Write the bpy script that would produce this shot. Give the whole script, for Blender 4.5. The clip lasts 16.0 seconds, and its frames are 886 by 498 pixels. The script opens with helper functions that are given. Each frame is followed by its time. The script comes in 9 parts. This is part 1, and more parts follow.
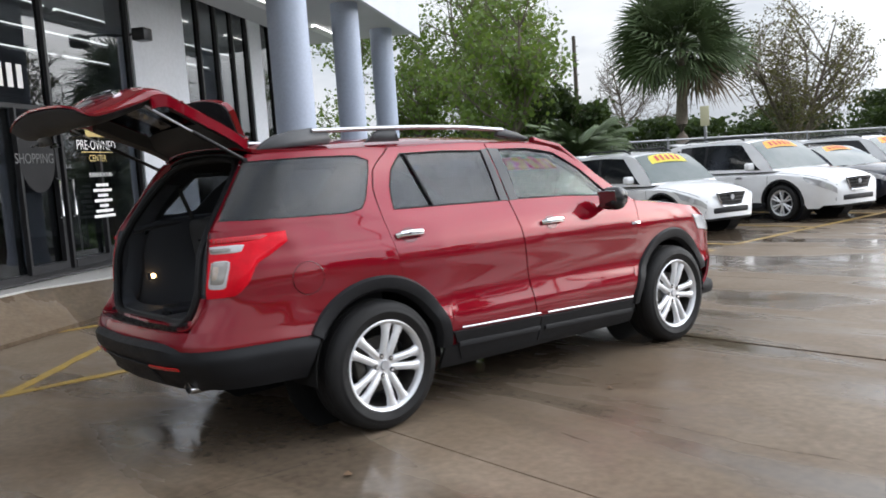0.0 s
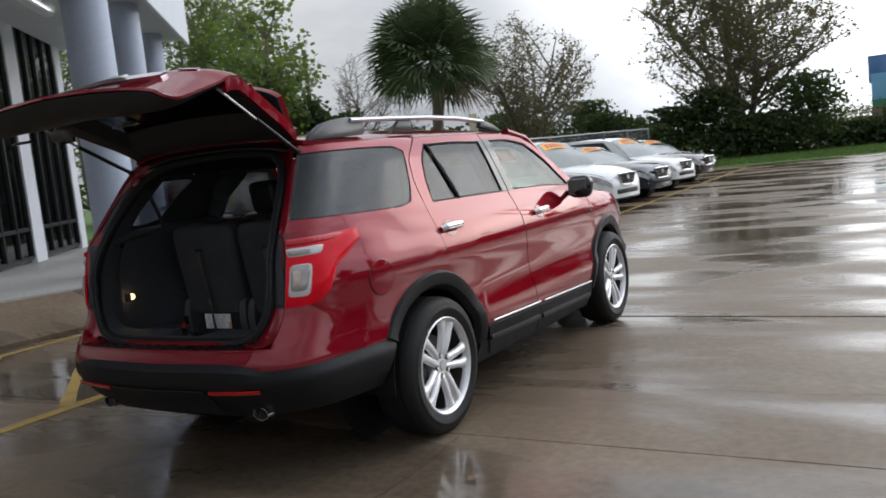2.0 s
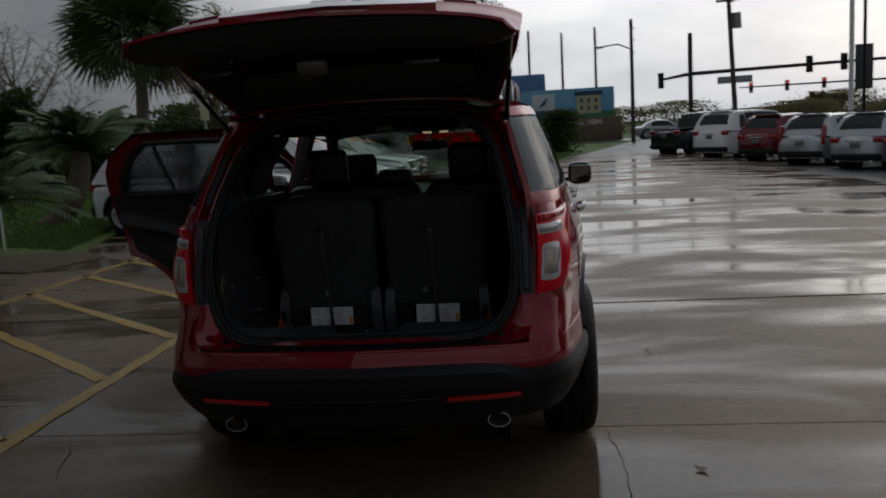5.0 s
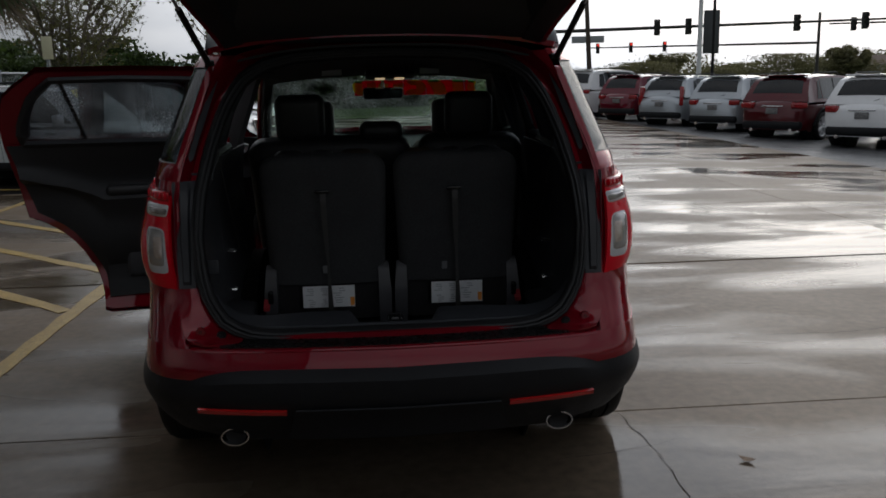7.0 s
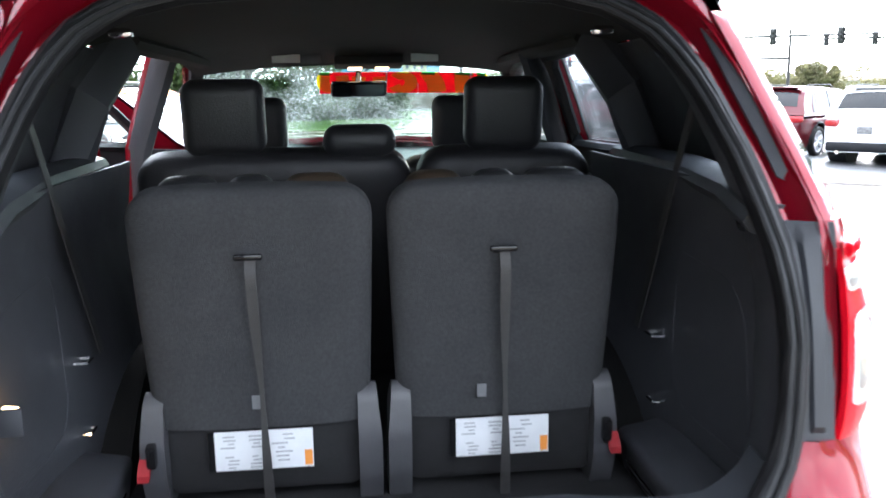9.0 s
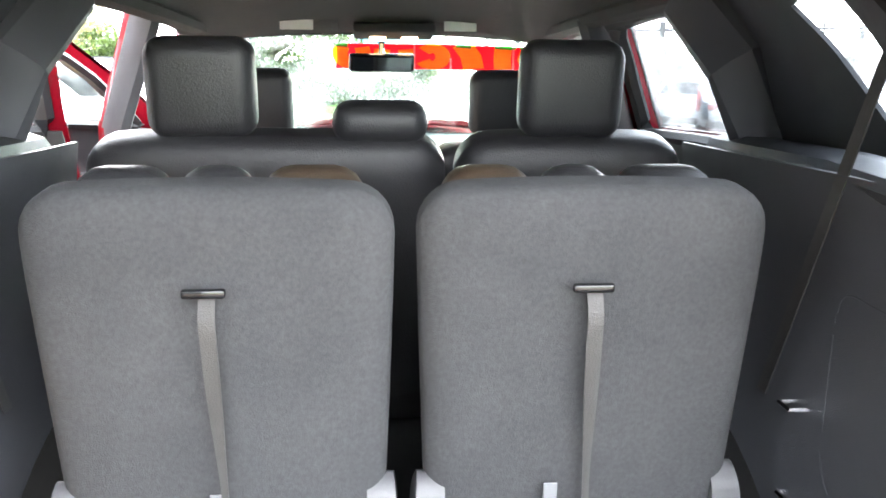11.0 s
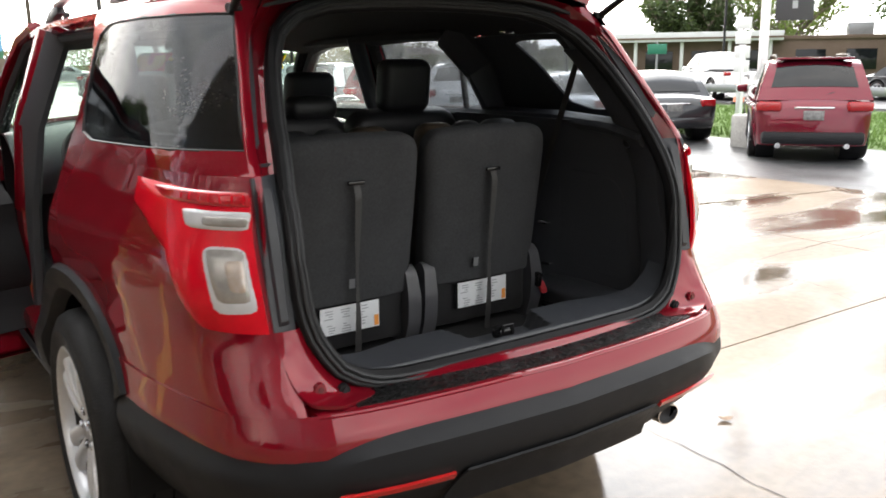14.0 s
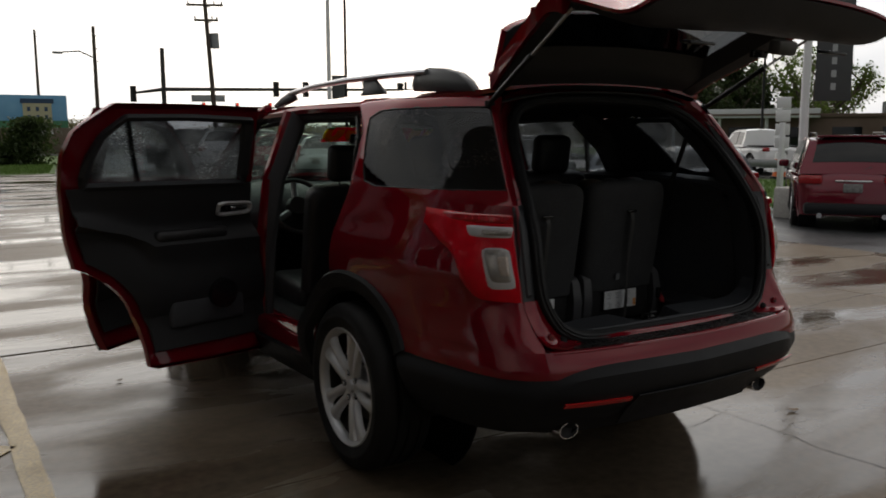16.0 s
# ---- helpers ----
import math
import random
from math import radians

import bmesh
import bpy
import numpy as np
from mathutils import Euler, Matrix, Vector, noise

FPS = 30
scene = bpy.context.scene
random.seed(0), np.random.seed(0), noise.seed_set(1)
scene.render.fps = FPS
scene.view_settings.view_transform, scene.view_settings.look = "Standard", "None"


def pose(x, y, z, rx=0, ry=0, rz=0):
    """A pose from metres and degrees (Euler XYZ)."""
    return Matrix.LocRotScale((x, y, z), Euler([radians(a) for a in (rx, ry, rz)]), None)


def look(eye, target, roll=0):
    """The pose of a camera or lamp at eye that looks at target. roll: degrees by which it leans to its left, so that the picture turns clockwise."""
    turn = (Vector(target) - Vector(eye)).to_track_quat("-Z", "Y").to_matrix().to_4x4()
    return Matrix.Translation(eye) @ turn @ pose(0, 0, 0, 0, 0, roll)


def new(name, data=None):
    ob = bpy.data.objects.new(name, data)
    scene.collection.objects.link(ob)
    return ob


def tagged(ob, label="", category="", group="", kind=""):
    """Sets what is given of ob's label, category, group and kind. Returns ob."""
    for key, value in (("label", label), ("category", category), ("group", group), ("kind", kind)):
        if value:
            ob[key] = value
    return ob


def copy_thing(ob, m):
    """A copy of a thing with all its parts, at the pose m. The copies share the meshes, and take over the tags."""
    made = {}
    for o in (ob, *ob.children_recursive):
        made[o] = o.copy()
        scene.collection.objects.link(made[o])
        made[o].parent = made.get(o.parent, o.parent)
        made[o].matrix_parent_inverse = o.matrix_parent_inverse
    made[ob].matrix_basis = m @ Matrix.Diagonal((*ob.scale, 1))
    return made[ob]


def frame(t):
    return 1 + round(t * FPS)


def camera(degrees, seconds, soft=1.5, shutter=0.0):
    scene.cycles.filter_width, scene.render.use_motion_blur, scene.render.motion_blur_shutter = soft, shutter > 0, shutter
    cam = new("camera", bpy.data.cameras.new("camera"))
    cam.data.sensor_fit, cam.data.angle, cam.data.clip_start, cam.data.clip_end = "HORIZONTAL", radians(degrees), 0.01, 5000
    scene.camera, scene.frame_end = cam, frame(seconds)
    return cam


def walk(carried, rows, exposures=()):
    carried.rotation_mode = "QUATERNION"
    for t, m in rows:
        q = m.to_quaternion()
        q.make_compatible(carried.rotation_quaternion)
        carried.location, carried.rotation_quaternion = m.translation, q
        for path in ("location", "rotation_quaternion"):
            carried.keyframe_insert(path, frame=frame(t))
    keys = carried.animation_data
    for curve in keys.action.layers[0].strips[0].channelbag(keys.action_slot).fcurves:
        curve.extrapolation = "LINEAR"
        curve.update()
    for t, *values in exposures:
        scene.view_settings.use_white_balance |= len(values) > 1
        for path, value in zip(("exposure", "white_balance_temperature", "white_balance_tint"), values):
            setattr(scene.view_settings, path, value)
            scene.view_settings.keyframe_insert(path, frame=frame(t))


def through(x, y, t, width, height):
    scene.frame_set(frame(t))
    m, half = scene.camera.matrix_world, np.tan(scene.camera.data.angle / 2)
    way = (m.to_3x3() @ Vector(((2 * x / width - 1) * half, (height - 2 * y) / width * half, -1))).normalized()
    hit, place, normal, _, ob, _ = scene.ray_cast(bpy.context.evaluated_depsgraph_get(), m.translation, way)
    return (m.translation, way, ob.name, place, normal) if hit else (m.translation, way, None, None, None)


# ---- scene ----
# seconds, stops, kelvin, tint: the clip's camera adapts as it nears the dark load space
EXPOSURES = [(0, 0.02, 6150, 10), (1.0, -0.2, 6150, 10), (1.5, -0.27, 6150, 10), (2.5, -1.0, 6150, 10), (3.5, -1.6, 6200, 10), (4.5, -2.15, 6250, 10), (5.2, -2.25, 6250, 10), (7.5, -1.48, 6150, 10), (8.6, -1.45, 6000, 10), (8.9, 1.6, 5750, 10), (9.2, 3.0, 5750, 10), (11.5, 4.5, 6450, 10), (12.0, 4.1, 6500, 10),
    (12.5, 3.6, 6600, 10), (13.1, 2.5, 6650, 10), (13.5, 1.9, 6700, 10), (14.0, 1.35, 6750, 10), (14.5, 0.82, 6800, 10), (15.0, -0.52, 6850, 10), (15.5, -1.1, 6850, 10), (16, -1.35, 6850, 10)]
cam = camera(55.5, 16.0, soft=1.7, shutter=0.4)
PATH = [
    (0, (4.921, -2.788, 1.487), (3.388, -1.517, 1.301), -4.1),
    (0.5, (4.567, -3.132, 1.485), (3.103, -1.78, 1.308), -4.7),
    (1, (4.196, -3.4, 1.479), (2.893, -1.894, 1.296), -4.8),
    (1.5, (3.779, -3.628, 1.479), (2.628, -2.006, 1.271), -5.4),
    (2, (3.353, -3.893, 1.506), (2.335, -2.184, 1.296), -6.2),
    (2.5, (2.914, -4.026, 1.508), (2.005, -2.257, 1.298), -6.2),
    (3, (2.458, -4.176, 1.509), (1.667, -2.351, 1.303), -6.0),
    (3.5, (2.013, -4.255, 1.523), (1.373, -2.372, 1.311), -5.4),
    (4, (1.552, -4.292, 1.541), (1.048, -2.37, 1.307), -4.3),
    (4.5, (1.104, -4.343, 1.562), (0.768, -2.385, 1.332), -3.7),
    (5, (0.708, -4.275, 1.565), (0.495, -2.306, 1.286), -3.2),
    (5.2, (0.573, -4.249, 1.57), (0.423, -2.278, 1.265), -2.9),
    (7.5, (-0.065, -3.35, 1.55), (0.117, -1.4, 1.147), -1.3),
    (8, (-0.052, -2.94, 1.495), (0.167, -0.99, 1.108), -1.2),
    (8.5, (-0.042, -2.537, 1.466), (0.207, -0.588, 1.094), -0.5),
    (9, (-0.061, -2.137, 1.458), (0.162, -0.184, 1.087), -0.8),
    (11.5, (-0.045, -1.560, 1.412), (0.128, 0.388, 0.998), 0.5),
    (12, (-0.264, -1.680, 1.418), (0.283, 0.193, 0.976), -0.1),
    (12.5, (-0.483, -1.869, 1.412), (0.303, -0.084, 0.967), -0.5),
    (13, (-0.729, -2.144, 1.439), (0.213, -0.438, 0.991), -1.0),
    (13.5, (-1.074, -2.413, 1.473), (-0.04, -0.76, 1.028), -1.2),
    (14, (-1.403, -2.65, 1.494), (-0.304, -1.038, 1.053), -0.8),
    (14.5, (-1.742, -2.837, 1.511), (-0.59, -1.241, 1.158), -0.9),
    (15, (-2.054, -3.053, 1.519), (-0.879, -1.464, 1.209), -1.1),
    (15.5, (-2.286, -3.252, 1.526), (-1.183, -1.611, 1.229), -1.0),
    (16, (-2.548, -3.337, 1.512), (-1.496, -1.659, 1.237), -0.2),
]
walk(cam, [(t, look(eye, target, roll)) for t, eye, target, roll in PATH], EXPOSURES)

# ---- sky and sun: overcast, brightest low down ahead of the parked car ----
SUN_AZ, SUN_EL = 30.0, 13.0          # degrees clockwise from +Y, degrees up
sun_dir = Vector((math.sin(radians(SUN_AZ)) * math.cos(radians(SUN_EL)), math.cos(radians(SUN_AZ)) * math.cos(radians(SUN_EL)), math.sin(radians(SUN_EL))))
world = bpy.data.worlds.new("overcast_sky")
scene.world = world
world.use_nodes = True
wn, wl = world.node_tree.nodes, world.node_tree.links
wn.clear()
w_out = wn.new("ShaderNodeOutputWorld")
w_bg = wn.new("ShaderNodeBackground")
w_sky = wn.new("ShaderNodeTexSky")
w_sky.sky_type, w_sky.sun_disc = "NISHITA", False
w_sky.sun_elevation, w_sky.sun_rotation = radians(SUN_EL), radians(SUN_AZ)
w_sky.air_density, w_sky.dust_density = 1.0, 4.0
w_co = wn.new("ShaderNodeTexCoord")
w_map = wn.new("ShaderNodeMapping")
w_map.inputs["Scale"].default_value = (1.0, 1.0, 3.2)
w_noise = wn.new("ShaderNodeTexNoise")
w_noise.inputs["Scale"].default_value, w_noise.inputs["Detail"].default_value, w_noise.inputs["Roughness"].default_value = 1.7, 6, 0.55
w_ramp = wn.new("ShaderNodeValToRGB")
w_ramp.color_ramp.elements[0].position, w_ramp.color_ramp.elements[0].color = 0.36, (4.3, 4.6, 5.1, 1)
w_ramp.color_ramp.elements[1].position, w_ramp.color_ramp.elements[1].color = 0.66, (9.25, 9.1, 8.9, 1)
w_dot = wn.new("ShaderNodeVectorMath")
w_dot.operation = "DOT_PRODUCT"
w_dot.inputs[1].default_value = sun_dir
w_glow = wn.new("ShaderNodeMapRange")
w_glow.interpolation_type = "SMOOTHSTEP"
w_glow.inputs["From Min"].default_value, w_glow.inputs["From Max"].default_value = 0.5, 1.0
w_glow.inputs["To Min"].default_value, w_glow.inputs["To Max"].default_value = 1.0, 4.5
w_mul = wn.new("ShaderNodeVectorMath")
w_mul.operation = "SCALE"
w_mix = wn.new("ShaderNodeMix")
w_mix.data_type = "RGBA"
w_mix.inputs["Factor"].default_value = 0.85
wl.new(w_co.outputs["Generated"], w_map.inputs["Vector"])
wl.new(w_map.outputs["Vector"], w_noise.inputs["Vector"])
wl.new(w_noise.outputs["Fac"], w_ramp.inputs["Fac"])
wl.new(w_co.outputs["Generated"], w_dot.inputs[0])
wl.new(w_dot.outputs["Value"], w_glow.inputs["Value"])
wl.new(w_ramp.outputs["Color"], w_mul.inputs[0])
w_sep = wn.new("ShaderNodeSeparateXYZ")
w_up = wn.new("ShaderNodeMapRange")          # an overcast sky is brightest overhead
w_up.inputs["To Min"].default_value, w_up.inputs["To Max"].default_value = 1.12, 2.2
w_both = wn.new("ShaderNodeMath")
w_both.operation = "MULTIPLY"
wl.new(w_co.outputs["Generated"], w_sep.inputs["Vector"])
wl.new(w_sep.outputs["Z"], w_up.inputs["Value"])
wl.new(w_up.outputs["Result"], w_both.inputs[0])
wl.new(w_glow.outputs["Result"], w_both.inputs[1])
wl.new(w_both.outputs["Value"], w_mul.inputs["Scale"])
wl.new(w_sky.outputs["Color"], w_mix.inputs["A"])
wl.new(w_mul.outputs["Vector"], w_mix.inputs["B"])
wl.new(w_mix.outputs["Result"], w_bg.inputs["Color"])
wl.new(w_bg.outputs["Background"], w_out.inputs["Surface"])
w_bg.inputs["Strength"].default_value = 0.11

sun = new("sun", bpy.data.lights.new("sun", "SUN"))
sun.data.energy, sun.data.angle, sun.data.color = 0.3, radians(24), (1.0, 0.93, 0.84)
sun.matrix_world = look(sun_dir * 50, (0, 0, 0))


# ---- materials ----
def material(name, color, rough=0.5, metal=0.0, color2=None, scale=6.0, fine=0.0, bump=0.0, bump_scale=60.0, coat=0.0, rough2=None, spec=0.5, random_value=0.0, contrast=0.25, stretch=(1, 1, 1), transmission=0.0, emission=None, strength=0.0):
    """A surface with a base colour that drifts between two tones at a large and a fine scale, uneven gloss and fine relief."""
    m = bpy.data.materials.new(name)
    m.use_nodes = True
    nt = m.node_tree
    b = nt.nodes["Principled BSDF"]
    b.inputs["Base Color"].default_value = (*color, 1)
    b.inputs["Roughness"].default_value, b.inputs["Metallic"].default_value = rough, metal
    b.inputs["Specular IOR Level"].default_value = spec
    b.inputs["Coat Weight"].default_value, b.inputs["Coat Roughness"].default_value = coat, 0.03
    b.inputs["Transmission Weight"].default_value = transmission
    if emission:
        b.inputs["Emission Color"].default_value, b.inputs["Emission Strength"].default_value = (*emission, 1), strength
    if not (color2 or bump or rough2 is not None or random_value):
        return m
    co = nt.nodes.new("ShaderNodeNewGeometry")
    mp = nt.nodes.new("ShaderNodeMapping")
    mp.inputs["Scale"].default_value = stretch
    nt.links.new(co.outputs["Position"], mp.inputs["Vector"])
    big = nt.nodes.new("ShaderNodeTexNoise")
    big.inputs["Scale"].default_value, big.inputs["Detail"].default_value, big.inputs["Roughness"].default_value = scale, 8, 0.62
    nt.links.new(mp.outputs["Vector"], big.inputs["Vector"])
    rg = nt.nodes.new("ShaderNodeMapRange")
    rg.inputs["From Min"].default_value, rg.inputs["From Max"].default_value = 0.5 - contrast, 0.5 + contrast
    nt.links.new(big.outputs["Fac"], rg.inputs["Value"])
    last = None
    if color2:
        mx = nt.nodes.new("ShaderNodeMix")
        mx.data_type = "RGBA"
        mx.inputs["A"].default_value, mx.inputs["B"].default_value = (*color, 1), (*color2, 1)
        nt.links.new(rg.outputs["Result"], mx.inputs["Factor"])
        last = mx.outputs["Result"]
        if fine:
            fn = nt.nodes.new("ShaderNodeTexNoise")
            fn.inputs["Scale"].default_value, fn.inputs["Detail"].default_value = scale * 22, 4
            nt.links.new(mp.outputs["Vector"], fn.inputs["Vector"])
            fr = nt.nodes.new("ShaderNodeMapRange")
            fr.inputs["From Min"].default_value, fr.inputs["From Max"].default_value = 0.3, 0.7
            fr.inputs["To Min"].default_value, fr.inputs["To Max"].default_value = 1 - fine, 1 + fine
            nt.links.new(fn.outputs["Fac"], fr.inputs["Value"])
            sc = nt.nodes.new("ShaderNodeVectorMath")
            sc.operation = "SCALE"
            nt.links.new(last, sc.inputs[0])
            nt.links.new(fr.outputs["Result"], sc.inputs["Scale"])
            last = sc.outputs["Vector"]
    if random_value:
        oi = nt.nodes.new("ShaderNodeObjectInfo")
        rr = nt.nodes.new("ShaderNodeMapRange")
        rr.inputs["To Min"].default_value, rr.inputs["To Max"].default_value = 1 - random_value, 1 + random_value
        nt.links.new(oi.outputs["Random"], rr.inputs["Value"])
        s2 = nt.nodes.new("ShaderNodeVectorMath")
        s2.operation = "SCALE"
        if last is None:
            s2.inputs[0].default_value = color
        else:
            nt.links.new(last, s2.inputs[0])
        nt.links.new(rr.outputs["Result"], s2.inputs["Scale"])
        last = s2.outputs["Vector"]
    if last is not None:
        nt.links.new(last, b.inputs["Base Color"])
    if rough2 is not None:
        r2 = nt.nodes.new("ShaderNodeMapRange")
        r2.inputs["From Min"].default_value, r2.inputs["From Max"].default_value = 0.5 - contrast, 0.5 + contrast
        r2.inputs["To Min"].default_value, r2.inputs["To Max"].default_value = rough, rough2
        nt.links.new(big.outputs["Fac"], r2.inputs["Value"])
        nt.links.new(r2.outputs["Result"], b.inputs["Roughness"])
    if bump:
        bn = nt.nodes.new("ShaderNodeTexNoise")
        bn.inputs["Scale"].default_value, bn.inputs["Detail"].default_value = bump_scale, 5
        nt.links.new(mp.outputs["Vector"], bn.inputs["Vector"])
        bp = nt.nodes.new("ShaderNodeBump")
        bp.inputs["Strength"].default_value, bp.inputs["Distance"].default_value = bump, 0.01
        nt.links.new(bn.outputs["Fac"], bp.inputs["Height"])
        nt.links.new(bp.outputs["Normal"], b.inputs["Normal"])
    return m


def glass(name, tint, rough=0.0, drops=0.0, gloss=0.035, film=0.25):
    """Thin window glass: clear or tinted see-through with a mirror-like surface."""
    m = bpy.data.materials.new(name)
    m.use_nodes = True
    nt = m.node_tree
    nt.nodes.clear()
    out = nt.nodes.new("ShaderNodeOutputMaterial")
    tr = nt.nodes.new("ShaderNodeBsdfTransparent")
    tr.inputs["Color"].default_value = (*tint, 1)
    gl = nt.nodes.new("ShaderNodeBsdfGlossy")
    gl.inputs["Roughness"].default_value = rough
    lw = nt.nodes.new("ShaderNodeLayerWeight")
    lw.inputs["Blend"].default_value = 0.5
    pw = nt.nodes.new("ShaderNodeMath")
    pw.operation = "POWER"
    pw.inputs[1].default_value = 5.0
    fr = nt.nodes.new("ShaderNodeMapRange")
    fr.inputs["To Min"].default_value, fr.inputs["To Max"].default_value = gloss, 0.45
    nt.links.new(lw.outputs["Facing"], pw.inputs[0])
    nt.links.new(pw.outputs["Value"], fr.inputs["Value"])
    mx = nt.nodes.new("ShaderNodeMixShader")
    nt.links.new(fr.outputs["Result"], mx.inputs["Fac"])
    nt.links.new(tr.outputs["BSDF"], mx.inputs[1])
    nt.links.new(gl.outputs["BSDF"], mx.inputs[2])
    last = mx
    if drops:
        co = nt.nodes.new("ShaderNodeTexCoord")
        vo = nt.nodes.new("ShaderNodeTexVoronoi")
        vo.inputs["Scale"].default_value = 75
        nz = nt.nodes.new("ShaderNodeTexNoise")
        nz.inputs["Scale"].default_value, nz.inputs["Detail"].default_value = 4, 4
        rg = nt.nodes.new("ShaderNodeMapRange")
        rg.inputs["From Min"].default_value, rg.inputs["From Max"].default_value = 0.42, 0.2
        rg.inputs["To Min"].default_value = film
        nt.links.new(co.outputs["Object"], vo.inputs["Vector"])
        nt.links.new(co.outputs["Object"], nz.inputs["Vector"])
        nt.links.new(vo.outputs["Distance"], rg.inputs["Value"])
        mu = nt.nodes.new("ShaderNodeMath")
        mu.operation = "MULTIPLY"
        nt.links.new(rg.outputs["Result"], mu.inputs[0])
        nr = nt.nodes.new("ShaderNodeMapRange")
        nr.inputs["From Min"].default_value, nr.inputs["From Max"].default_value, nr.inputs["To Max"].default_value = 0.35, 0.65, drops
        nt.links.new(nz.outputs["Fac"], nr.inputs["Value"])
        nt.links.new(nr.outputs["Result"], mu.inputs[1])
        di = nt.nodes.new("ShaderNodeBsdfTranslucent")
        di.inputs["Color"].default_value = (0.9, 0.92, 0.92, 1)
        m2 = nt.nodes.new("ShaderNodeMixShader")
        nt.links.new(mu.outputs["Value"], m2.inputs["Fac"])
        nt.links.new(last.outputs["Shader"], m2.inputs[1])
        nt.links.new(di.outputs["BSDF"], m2.inputs[2])
        last = m2
    nt.links.new(last.outputs["Shader"], out.inputs["Surface"])
    return m


def car_paint(name, color, metal=0.35, rough=0.32, spec=0.0, coat=1.0):
    m = material(name, color, rough, metal, coat=coat, color2=tuple(c * 0.85 for c in color), scale=1.5, spec=spec)
    return m


M_red = car_paint("red_metallic_paint", (0.20, 0.0042, 0.0125), 0.3, 0.30, coat=1.0)
M_red.node_tree.nodes["Principled BSDF"].inputs["Specular Tint"].default_value = (1.0, 0.25, 0.3, 1)
M_black_trim = material("black_textured_plastic", (0.0085, 0.009, 0.011), 0.42, color2=(0.013, 0.014, 0.016), scale=14, bump=0.2, bump_scale=420, rough2=0.6, spec=0.22)
M_gloss_black = material("gloss_black_plastic", (0.008, 0.008, 0.009), 0.08, color2=(0.012, 0.012, 0.013), scale=8)
M_rubber = material("tyre_rubber", (0.008, 0.008, 0.009), 0.5, color2=(0.014, 0.0135, 0.013), scale=9, bump=0.3, bump_scale=150, rough2=0.75, spec=0.25)
M_alloy = material("silver_alloy_wheel", (0.74, 0.75, 0.77), 0.34, 0.6, color2=(0.64, 0.65, 0.67), scale=12, rough2=0.42)
M_dark_metal = material("dark_brake_metal", (0.05, 0.05, 0.05), 0.5, 0.6, color2=(0.09, 0.08, 0.07), scale=20)
M_chrome = material("chrome", (0.8, 0.8, 0.82), 0.07, 1.0, color2=(0.74, 0.74, 0.76), scale=10)
M_silver = material("satin_silver_rail", (0.56, 0.57, 0.6), 0.3, 0.8, color2=(0.48, 0.49, 0.52), scale=8)
M_rail_foot = material("dark_grey_rail_foot", (0.03, 0.032, 0.036), 0.4, color2=(0.04, 0.042, 0.046), scale=12, bump=0.1, bump_scale=300)
M_glass_car = glass("tinted_privacy_glass", (0.36, 0.38, 0.40), drops=0.16, gloss=0.055, film=0.5)
M_glass_rear = glass("dark_rear_window_glass", (0.22, 0.23, 0.24), gloss=0.07)
M_arch = material("dark_arch_liner", (0.006, 0.006, 0.006), 0.8, color2=(0.01, 0.01, 0.01), scale=9, spec=0.15)
M_glass_front = glass("front_door_glass", (0.86, 0.9, 0.88), drops=0.2)
M_glass_wind = glass("wet_windscreen_glass", (0.62, 0.70, 0.65), drops=0.22, film=0.12)
M_glass_shop = glass("shopfront_glass", (0.38, 0.4, 0.41), gloss=0.11)
M_cloth = material("charcoal_seat_cloth", (0.025, 0.026, 0.029), 0.9, color2=(0.039, 0.040, 0.043), scale=7, fine=0.2, bump=0.3, bump_scale=420, contrast=0.22)
M_leather_warm = material("brown_leather_edge", (0.05, 0.033, 0.02), 0.4, color2=(0.035, 0.026, 0.018), scale=12, bump=0.2, bump_scale=260, rough2=0.5)
M_leather = material("black_leather", (0.018, 0.018, 0.02), 0.38, color2=(0.026, 0.026, 0.028), scale=12, bump=0.2, bump_scale=260, rough2=0.5)
M_trim_in = material("charcoal_interior_plastic", (0.040, 0.042, 0.049), 0.40, color2=(0.050, 0.053, 0.061), scale=6, bump=0.25, bump_scale=520, rough2=0.62)
M_carpet = material("black_cargo_carpet", (0.011, 0.011, 0.012), 0.95, color2=(0.017, 0.017, 0.019), scale=25, bump=0.5, bump_scale=700)
M_headliner = material("dark_headliner", (0.02, 0.02, 0.022), 0.9, color2=(0.027, 0.027, 0.029), scale=10, bump=0.2, bump_scale=600)
M_lamp_red = material("red_lamp_lens", (0.68, 0.004, 0.018), 0.15, coat=0.2, color2=(0.48, 0.003, 0.012), scale=14, spec=0.1)
M_lamp_tail = material("dark_red_tail_lens", (0.34, 0.006, 0.01), 0.12, color2=(0.24, 0.005, 0.008), scale=22, coat=0.6)
M_lamp_clear = material("clear_lamp_lens", (0.52, 0.52, 0.54), 0.12, 0.0, color2=(0.42, 0.43, 0.45), scale=26, coat=0.7)
M_lamp_amber = material("amber_lamp_bowl", (0.36, 0.27, 0.2), 0.2, 0.3, color2=(0.5, 0.45, 0.42), scale=45, coat=0.6)
M_lamp_deep = material("deep_red_lens", (0.46, 0.003, 0.012), 0.08, color2=(0.36, 0.003, 0.009), scale=40, coat=0.5)
M_lamp_grey = material("grey_lamp_bowl", (0.4, 0.385, 0.37), 0.14, 0.3, color2=(0.2, 0.185, 0.17), scale=18, coat=1.0)
